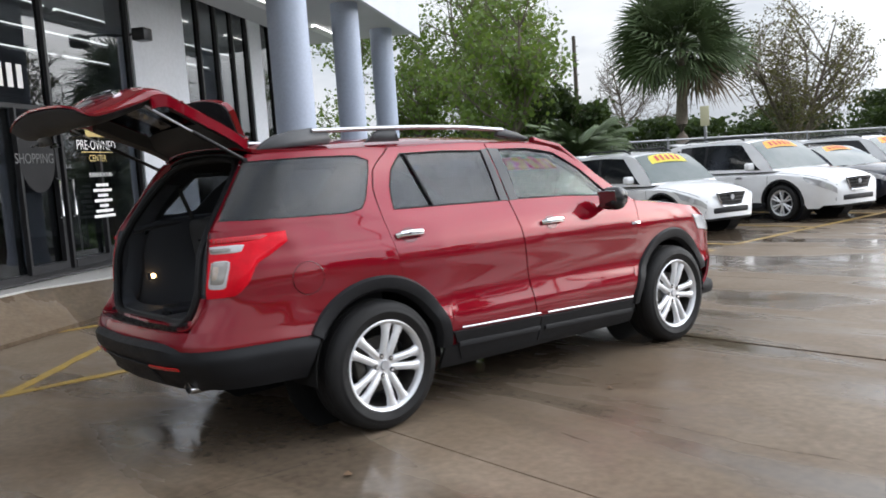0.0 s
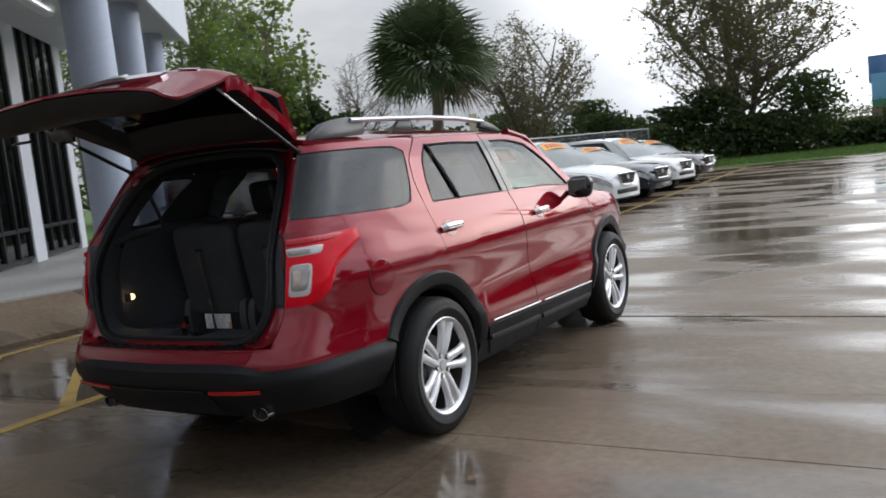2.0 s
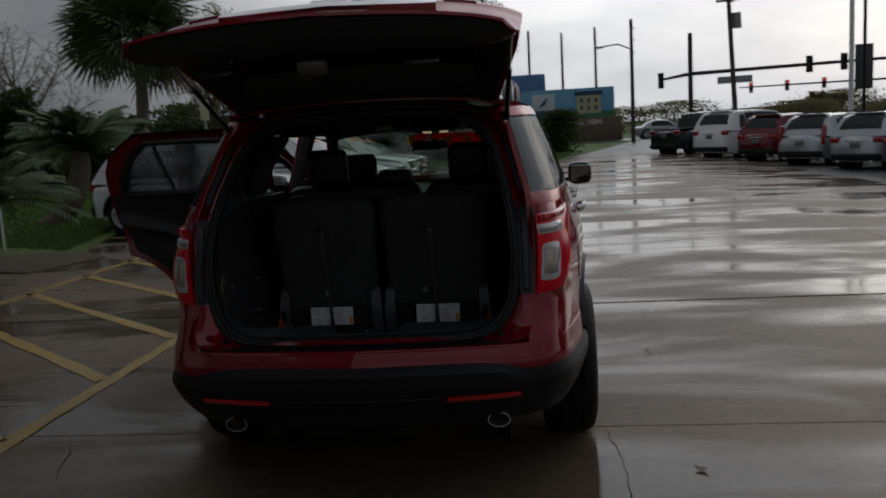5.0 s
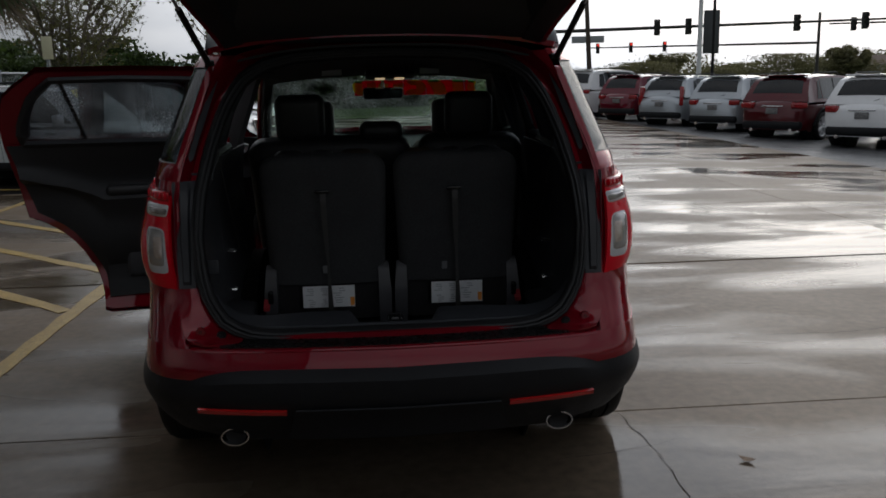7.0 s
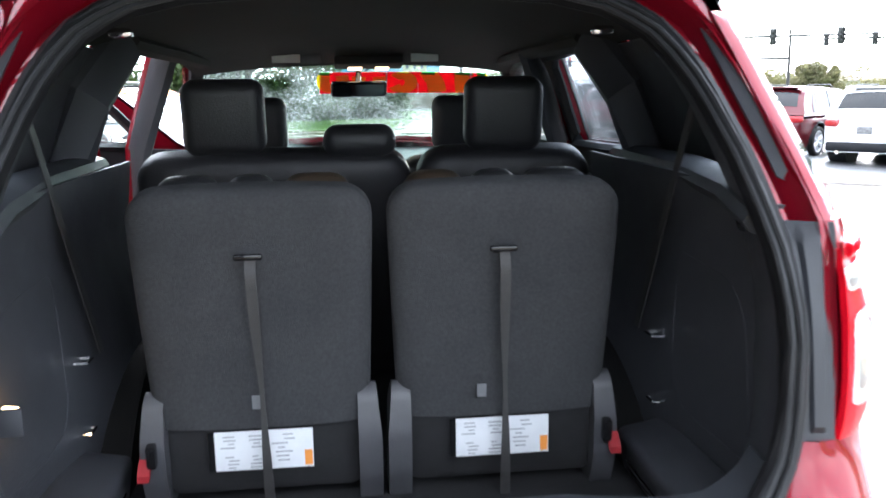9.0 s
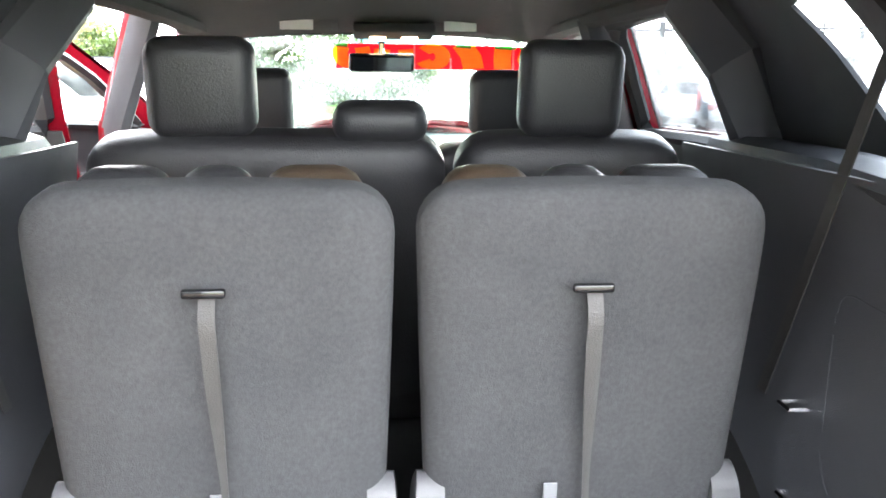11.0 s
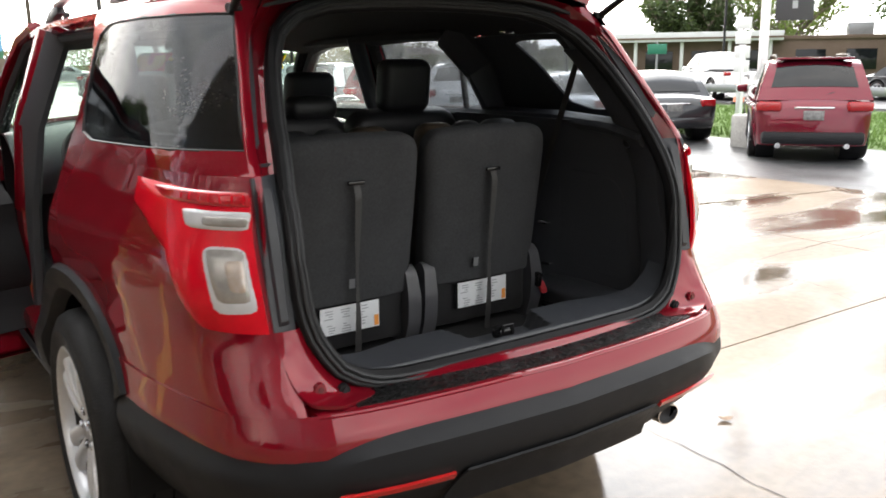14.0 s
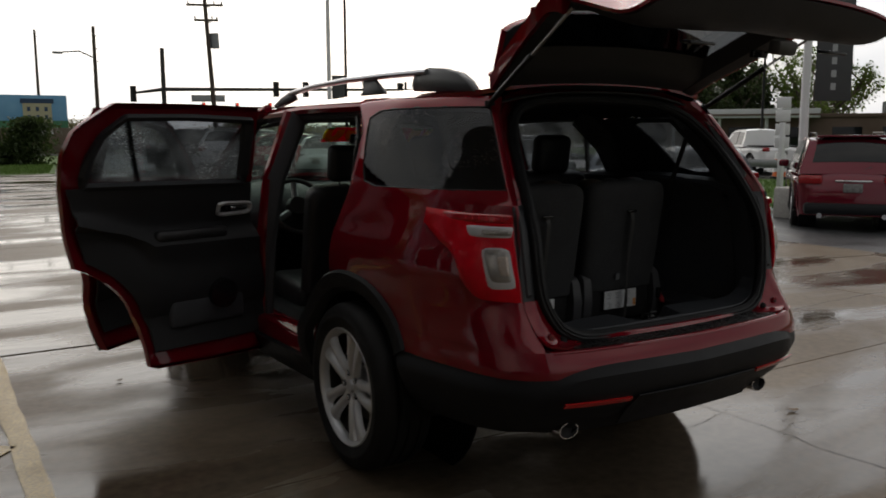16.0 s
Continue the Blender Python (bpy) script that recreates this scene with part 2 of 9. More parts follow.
M_belt = material("grey_webbing", (0.032, 0.031, 0.031), 0.45, color2=(0.045, 0.043, 0.042), scale=40, bump=0.3, bump_scale=500)
M_hinge = material("grey_hinge_plastic", (0.055, 0.056, 0.062), 0.45, color2=(0.07, 0.07, 0.077), scale=10, bump=0.1, bump_scale=300)
M_tag = material("pale_tag", (0.13, 0.135, 0.145), 0.6, color2=(0.17, 0.175, 0.185), scale=30)
M_reflector = material("red_reflector", (0.5, 0.01, 0.01), 0.15, color2=(0.4, 0.01, 0.01), scale=60, coat=1.0)
M_label = material("white_sticker_paper", (0.74, 0.76, 0.78), 0.45, color2=(0.66, 0.68, 0.7), scale=20)
M_print = material("grey_print", (0.28, 0.3, 0.33), 0.5, color2=(0.34, 0.35, 0.37), scale=40)
M_orange = material("orange_warning_print", (0.85, 0.32, 0.05), 0.5, color2=(0.75, 0.28, 0.05), scale=40)
M_red_cloth = material("red_pull_strap", (0.34, 0.014, 0.022), 0.7, color2=(0.27, 0.014, 0.02), scale=60)
M_seal = material("black_rubber_seal", (0.009, 0.009, 0.010), 0.42, color2=(0.014, 0.014, 0.015), scale=20, spec=0.1)
M_bulb = material("lit_cargo_lamp", (1, 0.8, 0.5), 0.3, emission=(1.0, 0.6, 0.26), strength=6.0)


# ---- helpers for meshes ----
def finish(name, bm, mat, parent=None, label="", smooth=30, recalc=True):
    if recalc:
        bmesh.ops.recalc_face_normals(bm, faces=bm.faces)
    me = bpy.data.meshes.new(name)
    bm.to_mesh(me)
    bm.free()
    me.materials.append(mat)
    if smooth:
        me.polygons.foreach_set("use_smooth", [True] * len(me.polygons))
        me.set_sharp_from_angle(angle=radians(smooth))
    ob = new(name, me)
    if parent is not None:
        ob.parent = parent
    if label:
        ob["label"] = label
    return ob


def part(name, bm, mat, parent, label="", smooth=30, recalc=True):
    """Links a bmesh as one mesh object under a thing or a part."""
    return finish(name, bm, mat, parent, label, smooth, recalc)


def thing(name, label, category, m=None, group="", kind=""):
    ob = new(name)
    ob.empty_display_size = 0.2
    if m is not None:
        ob.matrix_basis = m
    return tagged(ob, label, category, group, kind)


def add_box(bm, size, at=(0, 0, 0), rot=None, bevel=0.0, segments=2):
    m = Matrix.Translation(at)
    if rot is not None:
        m = m @ Euler([radians(a) for a in rot]).to_matrix().to_4x4()
    r = bmesh.ops.create_cube(bm, size=1.0, matrix=m @ Matrix.Diagonal((*size, 1)))
    if bevel:
        es = list({e for v in r["verts"] for e in v.link_edges})
        bmesh.ops.bevel(bm, geom=es, offset=bevel, segments=segments, affect="EDGES", profile=0.5)
    return bm


def box(size, at=(0, 0, 0), rot=None, bevel=0.0, segments=2):
    return add_box(bmesh.new(), size, at, rot, bevel, segments)


def add_cyl(bm, r1, r2, a, b, seg=16, caps=True):
    a, b = Vector(a), Vector(b)
    d = b - a
    m = Matrix.Translation((a + b) / 2) @ d.to_track_quat("Z", "Y").to_matrix().to_4x4()
    bmesh.ops.create_cone(bm, cap_ends=caps, segments=seg, radius1=r1, radius2=r2, depth=d.length, matrix=m)
    return bm


def cyl(r1, r2, a, b, seg=16, caps=True):
    return add_cyl(bmesh.new(), r1, r2, a, b, seg, caps)


def add_tube(bm, pts, r, seg=8, flat=None, close=False):
    """A round (or, with flat=(w, h), flattened) bar along points."""
    pts = [Vector(p) for p in pts]
    rings = []
    n = len(pts)
    up = Vector((0, 0, 1))
    for i, p in enumerate(pts):
        if close:
            d = pts[(i + 1) % n] - pts[i - 1]
        else:
            d = pts[min(i + 1, n - 1)] - pts[max(i - 1, 0)]
        d.normalize()
        side = d.cross(up)
        if side.length < 0.05:
            side = d.cross(Vector((0, 1, 0)))
        side.normalize()
        top = side.cross(d).normalized()
        rad = r[i] if isinstance(r, (list, tuple)) else r
        a, b = (rad, rad) if flat is None else flat
        rings.append([bm.verts.new(p + side * a * math.cos(2 * math.pi * k / seg) + top * b * math.sin(2 * math.pi * k / seg)) for k in range(seg)])
    for i in range(n if close else n - 1):
        A, B = rings[i], rings[(i + 1) % n]
        for k in range(seg):
            bm.faces.new((A[k], A[(k + 1) % seg], B[(k + 1) % seg], B[k]))
    if not close:
        bm.faces.new(rings[0][::-1])
        bm.faces.new(rings[-1])
    return bm


def tube(pts, r, seg=8, flat=None, close=False):
    return add_tube(bmesh.new(), pts, r, seg, flat, close)


def add_grid(bm, fn, nu, nv):
    vs = [[bm.verts.new(fn(i / nu, j / nv)) for j in range(nv + 1)] for i in range(nu + 1)]
    for i in range(nu):
        for j in range(nv):
            bm.faces.new((vs[i][j], vs[i + 1][j], vs[i + 1][j + 1], vs[i][j + 1]))
    return vs


def grid(fn, nu, nv):
    bm = bmesh.new()
    add_grid(bm, fn, nu, nv)
    return bm


def thicken(bm, d):
    """Gives an open sheet real thickness, d metres towards the back of its faces."""
    bmesh.ops.recalc_face_normals(bm, faces=bm.faces)
    bmesh.ops.solidify(bm, geom=bm.faces[:], thickness=d)
    return bm


def curve1(knots, v):
    """Smooth interpolation through (key, value) knots."""
    if v <= knots[0][0]:
        return knots[0][1]
    for i in range(len(knots) - 1):
        if v <= knots[i + 1][0]:
            x0, y0 = knots[i]
            x1, y1 = knots[i + 1]
            h = x1 - x0
            s = (y1 - y0) / h

            def slope(k):
                if k <= 0 or k >= len(knots) - 1:
                    return s
                a = (knots[k][1] - knots[k - 1][1]) / (knots[k][0] - knots[k - 1][0])
                b = (knots[k + 1][1] - knots[k][1]) / (knots[k + 1][0] - knots[k][0])
                return 0 if a * b <= 0 else 2 * a * b / (a + b)
            m0, m1 = slope(i), slope(i + 1)
            u = (v - x0) / h
            return (2 * u ** 3 - 3 * u ** 2 + 1) * y0 + (u ** 3 - 2 * u ** 2 + u) * h * m0 + (-2 * u ** 3 + 3 * u ** 2) * y1 + (u ** 3 - u ** 2) * h * m1
    return knots[-1][1]


def lettering(name, body, size, m, mat, parent, label="", depth=0.002, align="CENTER"):
    """Raised letters in the built-in font, as a mesh part."""
    cu = bpy.data.curves.new(name, "FONT")
    cu.body, cu.size, cu.align_x, cu.align_y, cu.extrude = body, size, align, "CENTER", depth
    tmp = bpy.data.objects.new(name, cu)
    scene.collection.objects.link(tmp)
    me = bpy.data.meshes.new_from_object(tmp.evaluated_get(bpy.context.evaluated_depsgraph_get()))
    bpy.data.objects.remove(tmp)
    me.materials.clear()
    me.materials.append(mat)
    ob = new(name, me)
    ob.parent = parent
    ob.matrix_basis = m
    if label:
        ob["label"] = label
    return ob


# ---- the setting: ground, lot, building ----


def wet_concrete(name):
    """Brown-grey concrete under a broken film of rain: dark glossy water lying in drawn-out patches, paler matt ground between."""
    m = material(name, (0.112, 0.081, 0.053), 0.3, color2=(0.18, 0.143, 0.106), scale=0.8, fine=0.16, contrast=0.2, random_value=0.05, spec=0.22)
    nt = m.node_tree
    b = nt.nodes["Principled BSDF"]
    co = nt.nodes.new("ShaderNodeNewGeometry")

    def noise(stretch, scale, detail, lo, hi, a, z):
        mp = nt.nodes.new("ShaderNodeMapping")
        mp.inputs["Scale"].default_value = stretch
        nt.links.new(co.outputs["Position"], mp.inputs["Vector"])
        n = nt.nodes.new("ShaderNodeTexNoise")
        n.inputs["Scale"].default_value, n.inputs["Detail"].default_value, n.inputs["Distortion"].default_value = scale, detail, 0.5
        nt.links.new(mp.outputs["Vector"], n.inputs["Vector"])
        r = nt.nodes.new("ShaderNodeMapRange")
        for key, val in (("From Min", lo), ("From Max", hi), ("To Min", a), ("To Max", z)):
            r.inputs[key].default_value = val
        nt.links.new(n.outputs["Fac"], r.inputs["Value"])
        return r.outputs["Result"]
    wet = noise((0.32, 0.95, 1), 1.0, 6, 0.43, 0.58, 0.0, 1.0)
    rr = nt.nodes.new("ShaderNodeMapRange")
    rr.inputs["To Min"].default_value, rr.inputs["To Max"].default_value = 0.42, 0.07
    nt.links.new(wet, rr.inputs["Value"])
    nt.links.new(rr.outputs["Result"], b.inputs["Roughness"])
    sp = nt.nodes.new("ShaderNodeMapRange")
    sp.inputs["To Min"].default_value, sp.inputs["To Max"].default_value = 0.09, 0.32
    nt.links.new(wet, sp.inputs["Value"])
    nt.links.new(sp.outputs["Result"], b.inputs["Specular IOR Level"])
    old = b.inputs["Base Color"].links[0].from_socket
    dk = nt.nodes.new("ShaderNodeMapRange")
    dk.inputs["To Min"].default_value, dk.inputs["To Max"].default_value = 1.18, 0.66
    nt.links.new(wet, dk.inputs["Value"])
    sc = nt.nodes.new("ShaderNodeVectorMath")
    sc.operation = "SCALE"
    nt.links.new(old, sc.inputs[0])
    nt.links.new(dk.outputs["Result"], sc.inputs["Scale"])
    nt.links.new(sc.outputs["Vector"], b.inputs["Base Color"])
    ripple = noise((0.4, 1.3, 1), 2.0, 3, 0.0, 1.0, 0.0, 1.0)
    grain = noise((1, 1, 1), 55, 4, 0.0, 1.0, 0.0, 1.0)
    b1, b2 = nt.nodes.new("ShaderNodeBump"), nt.nodes.new("ShaderNodeBump")
    b1.inputs["Strength"].default_value, b1.inputs["Distance"].default_value = 0.32, 0.02
    b2.inputs["Strength"].default_value, b2.inputs["Distance"].default_value = 0.10, 0.004
    nt.links.new(ripple, b1.inputs["Height"])
    nt.links.new(grain, b2.inputs["Height"])
    nt.links.new(b1.outputs["Normal"], b2.inputs["Normal"])
    nt.links.new(b2.outputs["Normal"], b.inputs["Normal"])
    return m


M_concrete = wet_concrete("wet_stained_concrete")
M_asphalt = material("wet_asphalt", (0.035, 0.036, 0.038), 0.22, color2=(0.06, 0.06, 0.062), scale=0.8, fine=0.35, bump=0.5, bump_scale=70, rough2=0.55)
M_grass_soil = material("grass_ground", (0.055, 0.11, 0.016), 0.9, color2=(0.095, 0.16, 0.03), scale=0.6, fine=0.4, bump=0.6, bump_scale=40)
M_lawn = material("lawn_blades", (0.07, 0.15, 0.018), 0.7, color2=(0.12, 0.2, 0.035), scale=0.5, fine=0.3)
M_walk = material("pale_walkway_concrete", (0.34, 0.33, 0.31), 0.5, color2=(0.42, 0.41, 0.39), scale=1.2, fine=0.15, bump=0.15, bump_scale=60, rough2=0.7)
M_yellow = material("worn_yellow_road_paint", (0.42, 0.27, 0.045), 0.28, color2=(0.30, 0.20, 0.06), scale=5, fine=0.35, rough2=0.5, bump=0.15, bump_scale=80)
M_joint = material("dark_joint_filler", (0.008, 0.007, 0.006), 0.8, color2=(0.014, 0.012, 0.01), scale=8, spec=0.1)
M_render = material("white_rendered_wall", (0.62, 0.64, 0.68), 0.7, color2=(0.56, 0.58, 0.62), scale=0.7, fine=0.05, bump=0.1, bump_scale=120)
M_column = material("pale_blue_painted_column", (0.40, 0.45, 0.56), 0.55, color2=(0.35, 0.40, 0.5), scale=1.1, fine=0.05, bump=0.06, bump_scale=150)
M_mullion = material("dark_bronze_frame", (0.02, 0.02, 0.022), 0.35, 0.4, color2=(0.03, 0.03, 0.032), scale=6)
M_soffit = material("white_soffit", (0.55, 0.56, 0.58), 0.8, color2=(0.5, 0.51, 0.53), scale=0.9)
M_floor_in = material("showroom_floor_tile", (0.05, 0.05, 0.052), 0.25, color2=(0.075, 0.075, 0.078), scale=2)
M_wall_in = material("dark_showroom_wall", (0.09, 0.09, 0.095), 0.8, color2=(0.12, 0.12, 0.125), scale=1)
M_tube = material("fluorescent_tube", (1, 1, 1), 0.4, emission=(1.0, 0.95, 0.86), strength=7.0)
M_bark = material("grey_brown_bark", (0.12, 0.095, 0.075), 0.9, color2=(0.19, 0.16, 0.13), scale=3, fine=0.4, bump=0.8, bump_scale=25, stretch=(1, 1, 0.25))
M_wood_pole = material("weathered_timber_pole", (0.06, 0.045, 0.035), 0.85, color2=(0.10, 0.08, 0.065), scale=4, stretch=(1, 1, 0.2), bump=0.4, bump_scale=40)
M_steel = material("galvanised_steel", (0.3, 0.31, 0.32), 0.45, 0.7, color2=(0.24, 0.25, 0.26), scale=4)
M_white_paint = material("white_painted_metal", (0.75, 0.76, 0.78), 0.4, color2=(0.68, 0.69, 0.7), scale=3)
M_black_paint = material("black_painted_metal", (0.008, 0.008, 0.009), 0.45, color2=(0.014, 0.014, 0.015), scale=3, spec=0.25)

def fall(x, y):
    """Height of the ground: level round the car, sloping down towards the street for drainage."""
    return -0.28 * min(1.0, max(0.0, (x - 4.9) / 7.1)) * min(1.0, max(0.0, (46 - y) / 12))


def settle(bm):
    """Cuts a flat mesh along the lines where the fall changes and lowers it."""
    for co, no in (((4.9, 0, 0), (1, 0, 0)), ((12, 0, 0), (1, 0, 0)), ((0, 34, 0), (0, 1, 0)), ((0, 46, 0), (0, 1, 0))):
        bmesh.ops.bisect_plane(bm, geom=bm.verts[:] + bm.edges[:] + bm.faces[:], plane_co=co, plane_no=no)
    for v in bm.verts:
        v.co.z += fall(v.co.x, v.co.y)
    return bm


def sheet(name, outline, z, depth, mat, label, category, parent=None):
    """A flat slab with the given outline, top at z."""
    bm = bmesh.new()
    f = bm.faces.new([bm.verts.new((x, y, z)) for x, y in outline])
    r = bmesh.ops.extrude_face_region(bm, geom=[f])
    for v in [e for e in r["geom"] if isinstance(e, bmesh.types.BMVert)]:
        v.co.z -= depth
    ob = finish(name, settle(bm), mat, parent, "" if parent else label, smooth=0)
    if not parent:
        tagged(ob, label, category, kind="structure")
    return ob


# ground: one sheet of rough grass and soil to the horizon
bm = bmesh.new()
bmesh.ops.create_grid(bm, x_segments=40, y_segments=40, size=900)
for v in bm.verts:
    v.co.z = -0.06
g = finish("ground", settle(bm), M_grass_soil, smooth=0)
tagged(g, "rough grass and soil reaching out to the horizon", "ground", kind="structure")

# the lot bed under the slabs shows dark in the joints
sheet("lot_bed", [(-34, -14), (34, -14), (34, 36), (-34, 36)], -0.03, 0.03, M_joint, "dark joint filler under the concrete lot slabs", "pavement")
sheet("asphalt_lane", [(8.6, -14), (17.5, -14), (17.5, 16), (14.2, 18), (14.2, 34), (8.6, 34)], -0.004, 0.015, M_asphalt, "dark wet asphalt parking strip beside the concrete lot", "pavement")
sheet("street_road", [(26, -60), (34, -60), (34, 140), (26, 140)], -0.01, 0.04, M_asphalt, "wet asphalt street beyond the lawn strip", "road")
sheet("cross_road", [(-120, 62), (160, 62), (160, 71), (-120, 71)], -0.012, 0.04, M_asphalt, "wet asphalt cross street behind the hedge", "road")
sheet("exit_drive", [(2.2, 33.5), (14.2, 33.5), (20, 62), (9, 62)], -0.006, 0.03, M_asphalt, "asphalt drive leaving the lot towards the street", "road")

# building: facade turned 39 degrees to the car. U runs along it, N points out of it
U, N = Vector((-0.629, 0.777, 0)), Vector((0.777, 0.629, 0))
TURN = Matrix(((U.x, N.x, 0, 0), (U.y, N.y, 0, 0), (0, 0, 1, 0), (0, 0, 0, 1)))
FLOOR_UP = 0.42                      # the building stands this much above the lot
REMAP_U = [(-8, -4.0), (9.85, 4.85), (13.45, 6.95), (17.3, 8.65), (22.6, 11.47), (24.1, 12.1), (29.3, 14.6), (40, 20)]


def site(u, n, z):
    """Draft coordinates (along the front, depth, height) to the world, squeezed unevenly along the front."""
    return U * curve1(REMAP_U, u) + N * (-5.15 + (n + 7.1) * 0.7) + Vector((0, 0, FLOOR_UP + 0.7 * z))


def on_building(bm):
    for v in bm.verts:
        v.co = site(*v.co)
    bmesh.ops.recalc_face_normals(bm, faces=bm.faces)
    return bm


FAC = -7.1
EDGE = [(-6.0, -4.9), (3.6, -4.8), (5.1, -4.0), (6.2, -2.2), (20.0, -2.0)]   # kerb line of the walkway, along U and N
sheet("walkway", [tuple((U * u + N * n)[:2]) for u, n in ((-6, -5.2), *EDGE, (20, -5.2))], FLOOR_UP, 0.5, M_walk, "pale raised concrete walkway along the shopfront", "pavement")
bm = bmesh.new()
rows = []
for k in range(4):
    row = []
    for (u, n), d in zip(EDGE, ((0.2, 0.6), (0.1, 0.85), (-0.2, 1.3), (-0.3, 0.75), (0.0, 1.0))):
        p = U * u + N * n
        q = p + U * d[0] + N * d[1]
        f = k / 3
        row.append(bm.verts.new(p.lerp(q, f) + Vector((0, 0, (FLOOR_UP - 0.07) * (1 - f) ** 1.3 + 0.003))))
    rows.append(row)
for A, C in zip(rows, rows[1:]):
    for a0, a1, c1, c0 in zip(A, A[1:], C[1:], C):
        bm.faces.new((a0, a1, c1, c0))
tagged(finish("apron", thicken(bm, 0.05), M_concrete, smooth=60), "sloping wet concrete apron below the walkway kerb", "pavement", kind="structure")


def wall_block(name, u0, u1, n0, n1, z0, z1, mat, label, category="wall"):
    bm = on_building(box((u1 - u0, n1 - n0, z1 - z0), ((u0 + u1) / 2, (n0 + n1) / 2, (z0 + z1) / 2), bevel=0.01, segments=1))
    return tagged(finish(name, bm, mat, smooth=0), label, category, kind="structure")


wall_block("wall_pier", 13.45, 17.3, FAC - 0.5, FAC + 0.12, 0, 8.5, M_render, "white rendered wall pier between shopfront windows")
wall_block("wall_pier", 22.6, 24.1, FAC - 0.5, FAC + 0.12, 0, 8.5, M_render, "narrow white rendered wall pier")
wall_block("wall_end", 29.3, 30.2, FAC - 12, FAC + 0.12, 0, 8.5, M_render, "white rendered end wall of the showroom")
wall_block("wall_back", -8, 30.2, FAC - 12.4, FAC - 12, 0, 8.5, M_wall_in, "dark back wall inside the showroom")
wall_block("wall_side", -8.4, -8, FAC - 12.4, FAC, 0, 8.5, M_render, "white rendered side wall of the showroom")
wall_block("wall_head", -8, 29.3, FAC - 0.4, FAC + 0.06, 6.6, 8.5, M_render, "white rendered wall above the shopfront glass")
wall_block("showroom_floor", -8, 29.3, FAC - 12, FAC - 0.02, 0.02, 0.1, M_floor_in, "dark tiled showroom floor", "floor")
wall_block("ceiling", -8, 29.3, FAC - 12, FAC - 0.4, 6.4, 6.6, M_soffit, "white showroom ceiling", "ceiling")
wall_block("canopy", 0.0, 30.8, FAC + 0.12, -3.1, 6.35, 9.2, M_soffit, "white entrance canopy carried on round columns", "canopy")
wall_block("canopy_fascia", -0.1, 30.9, -3.1, -2.98, 6.2, 9.3, M_render, "white fascia board of the entrance canopy", "canopy")


def shopfront(name, u0, u1, top, ups, across, label):
    """A glazed front: frame bars, and one pane in each opening."""
    t = thing(name, label, "window", kind="structure")
    us, zs = [u0, *ups, u1], [0.14, *across, top]
    for u in us:
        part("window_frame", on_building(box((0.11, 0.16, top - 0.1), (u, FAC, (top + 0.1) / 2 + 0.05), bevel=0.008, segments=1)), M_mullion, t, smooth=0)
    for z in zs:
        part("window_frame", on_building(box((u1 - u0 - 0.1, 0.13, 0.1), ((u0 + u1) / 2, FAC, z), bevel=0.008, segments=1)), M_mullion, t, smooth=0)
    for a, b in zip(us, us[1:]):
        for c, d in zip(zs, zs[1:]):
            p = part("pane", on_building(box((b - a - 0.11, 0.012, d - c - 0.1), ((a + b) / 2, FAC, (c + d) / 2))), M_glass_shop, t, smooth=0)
            p.visible_shadow = False
    return t


shopfront("window_1", -7.9, 13.4, 6.55, [-4, -0.5, 3.0, 6.5, 9.85], [3.2], "dark-framed showroom glazing with lettered entrance doors")
shopfront("window_2", 17.35, 22.55, 6.55, [18.6, 19.9, 21.2], [0.9], "tall dark-framed showroom window")
shopfront("window_3", 24.15, 29.25, 6.55, [25.4, 26.7, 28.0], [0.9], "tall dark-framed showroom window near the corner")

# entrance doors with pull bars, door lettering
door = thing("door_1", "dark-framed glass entrance door with steel pull bars", "door", kind="structure")
for u in (8.35, 9.7, 9.98, 11.4):
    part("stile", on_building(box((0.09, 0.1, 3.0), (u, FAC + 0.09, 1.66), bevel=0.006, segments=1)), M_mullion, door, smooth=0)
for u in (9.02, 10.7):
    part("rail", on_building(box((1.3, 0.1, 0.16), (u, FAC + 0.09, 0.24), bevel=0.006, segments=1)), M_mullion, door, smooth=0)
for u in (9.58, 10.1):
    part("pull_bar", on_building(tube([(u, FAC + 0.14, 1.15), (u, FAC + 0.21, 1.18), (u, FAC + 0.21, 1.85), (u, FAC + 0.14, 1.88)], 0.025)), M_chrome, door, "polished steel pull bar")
M_letter = material("white_vinyl_lettering", (0.75, 0.75, 0.74), 0.5, color2=(0.7, 0.7, 0.69), scale=9)
M_gold = material("gold_vinyl_lettering", (0.55, 0.42, 0.16), 0.5, color2=(0.5, 0.38, 0.14), scale=9)
FACE = Matrix.Translation(site(11.25, FAC + 0.16, 0)) @ Matrix(((U.x, 0, N.x, 0), (U.y, 0, N.y, 0), (0, 1, 0, 0), (0, 0, 0, 1))) @ Matrix.Diagonal((0.6, 0.7, 0.7, 1))
sign = thing("door_lettering", "white and gold vinyl lettering on the entrance glass", "sign")
lettering("words", "PRE-OWNED", 0.27, FACE @ Matrix.Translation((0, 2.52, 0)), M_letter, sign)
lettering("words", "CENTER", 0.19, FACE @ Matrix.Translation((0, 2.26, 0)), M_gold, sign)
part("name_bar", box((0.8, 0.17, 0.004), (0, 2.78, 0)), M_gold, sign, "gold bar in place of the shop name").matrix_basis = FACE
part("rule", box((1.25, 0.02, 0.004), (0, 2.39, 0)), M_gold, sign).matrix_basis = FACE
lettering("words", "BUSINESS HOURS", 0.12, FACE @ Matrix.Translation((0.05, 1.93, 0)), M_letter, sign)
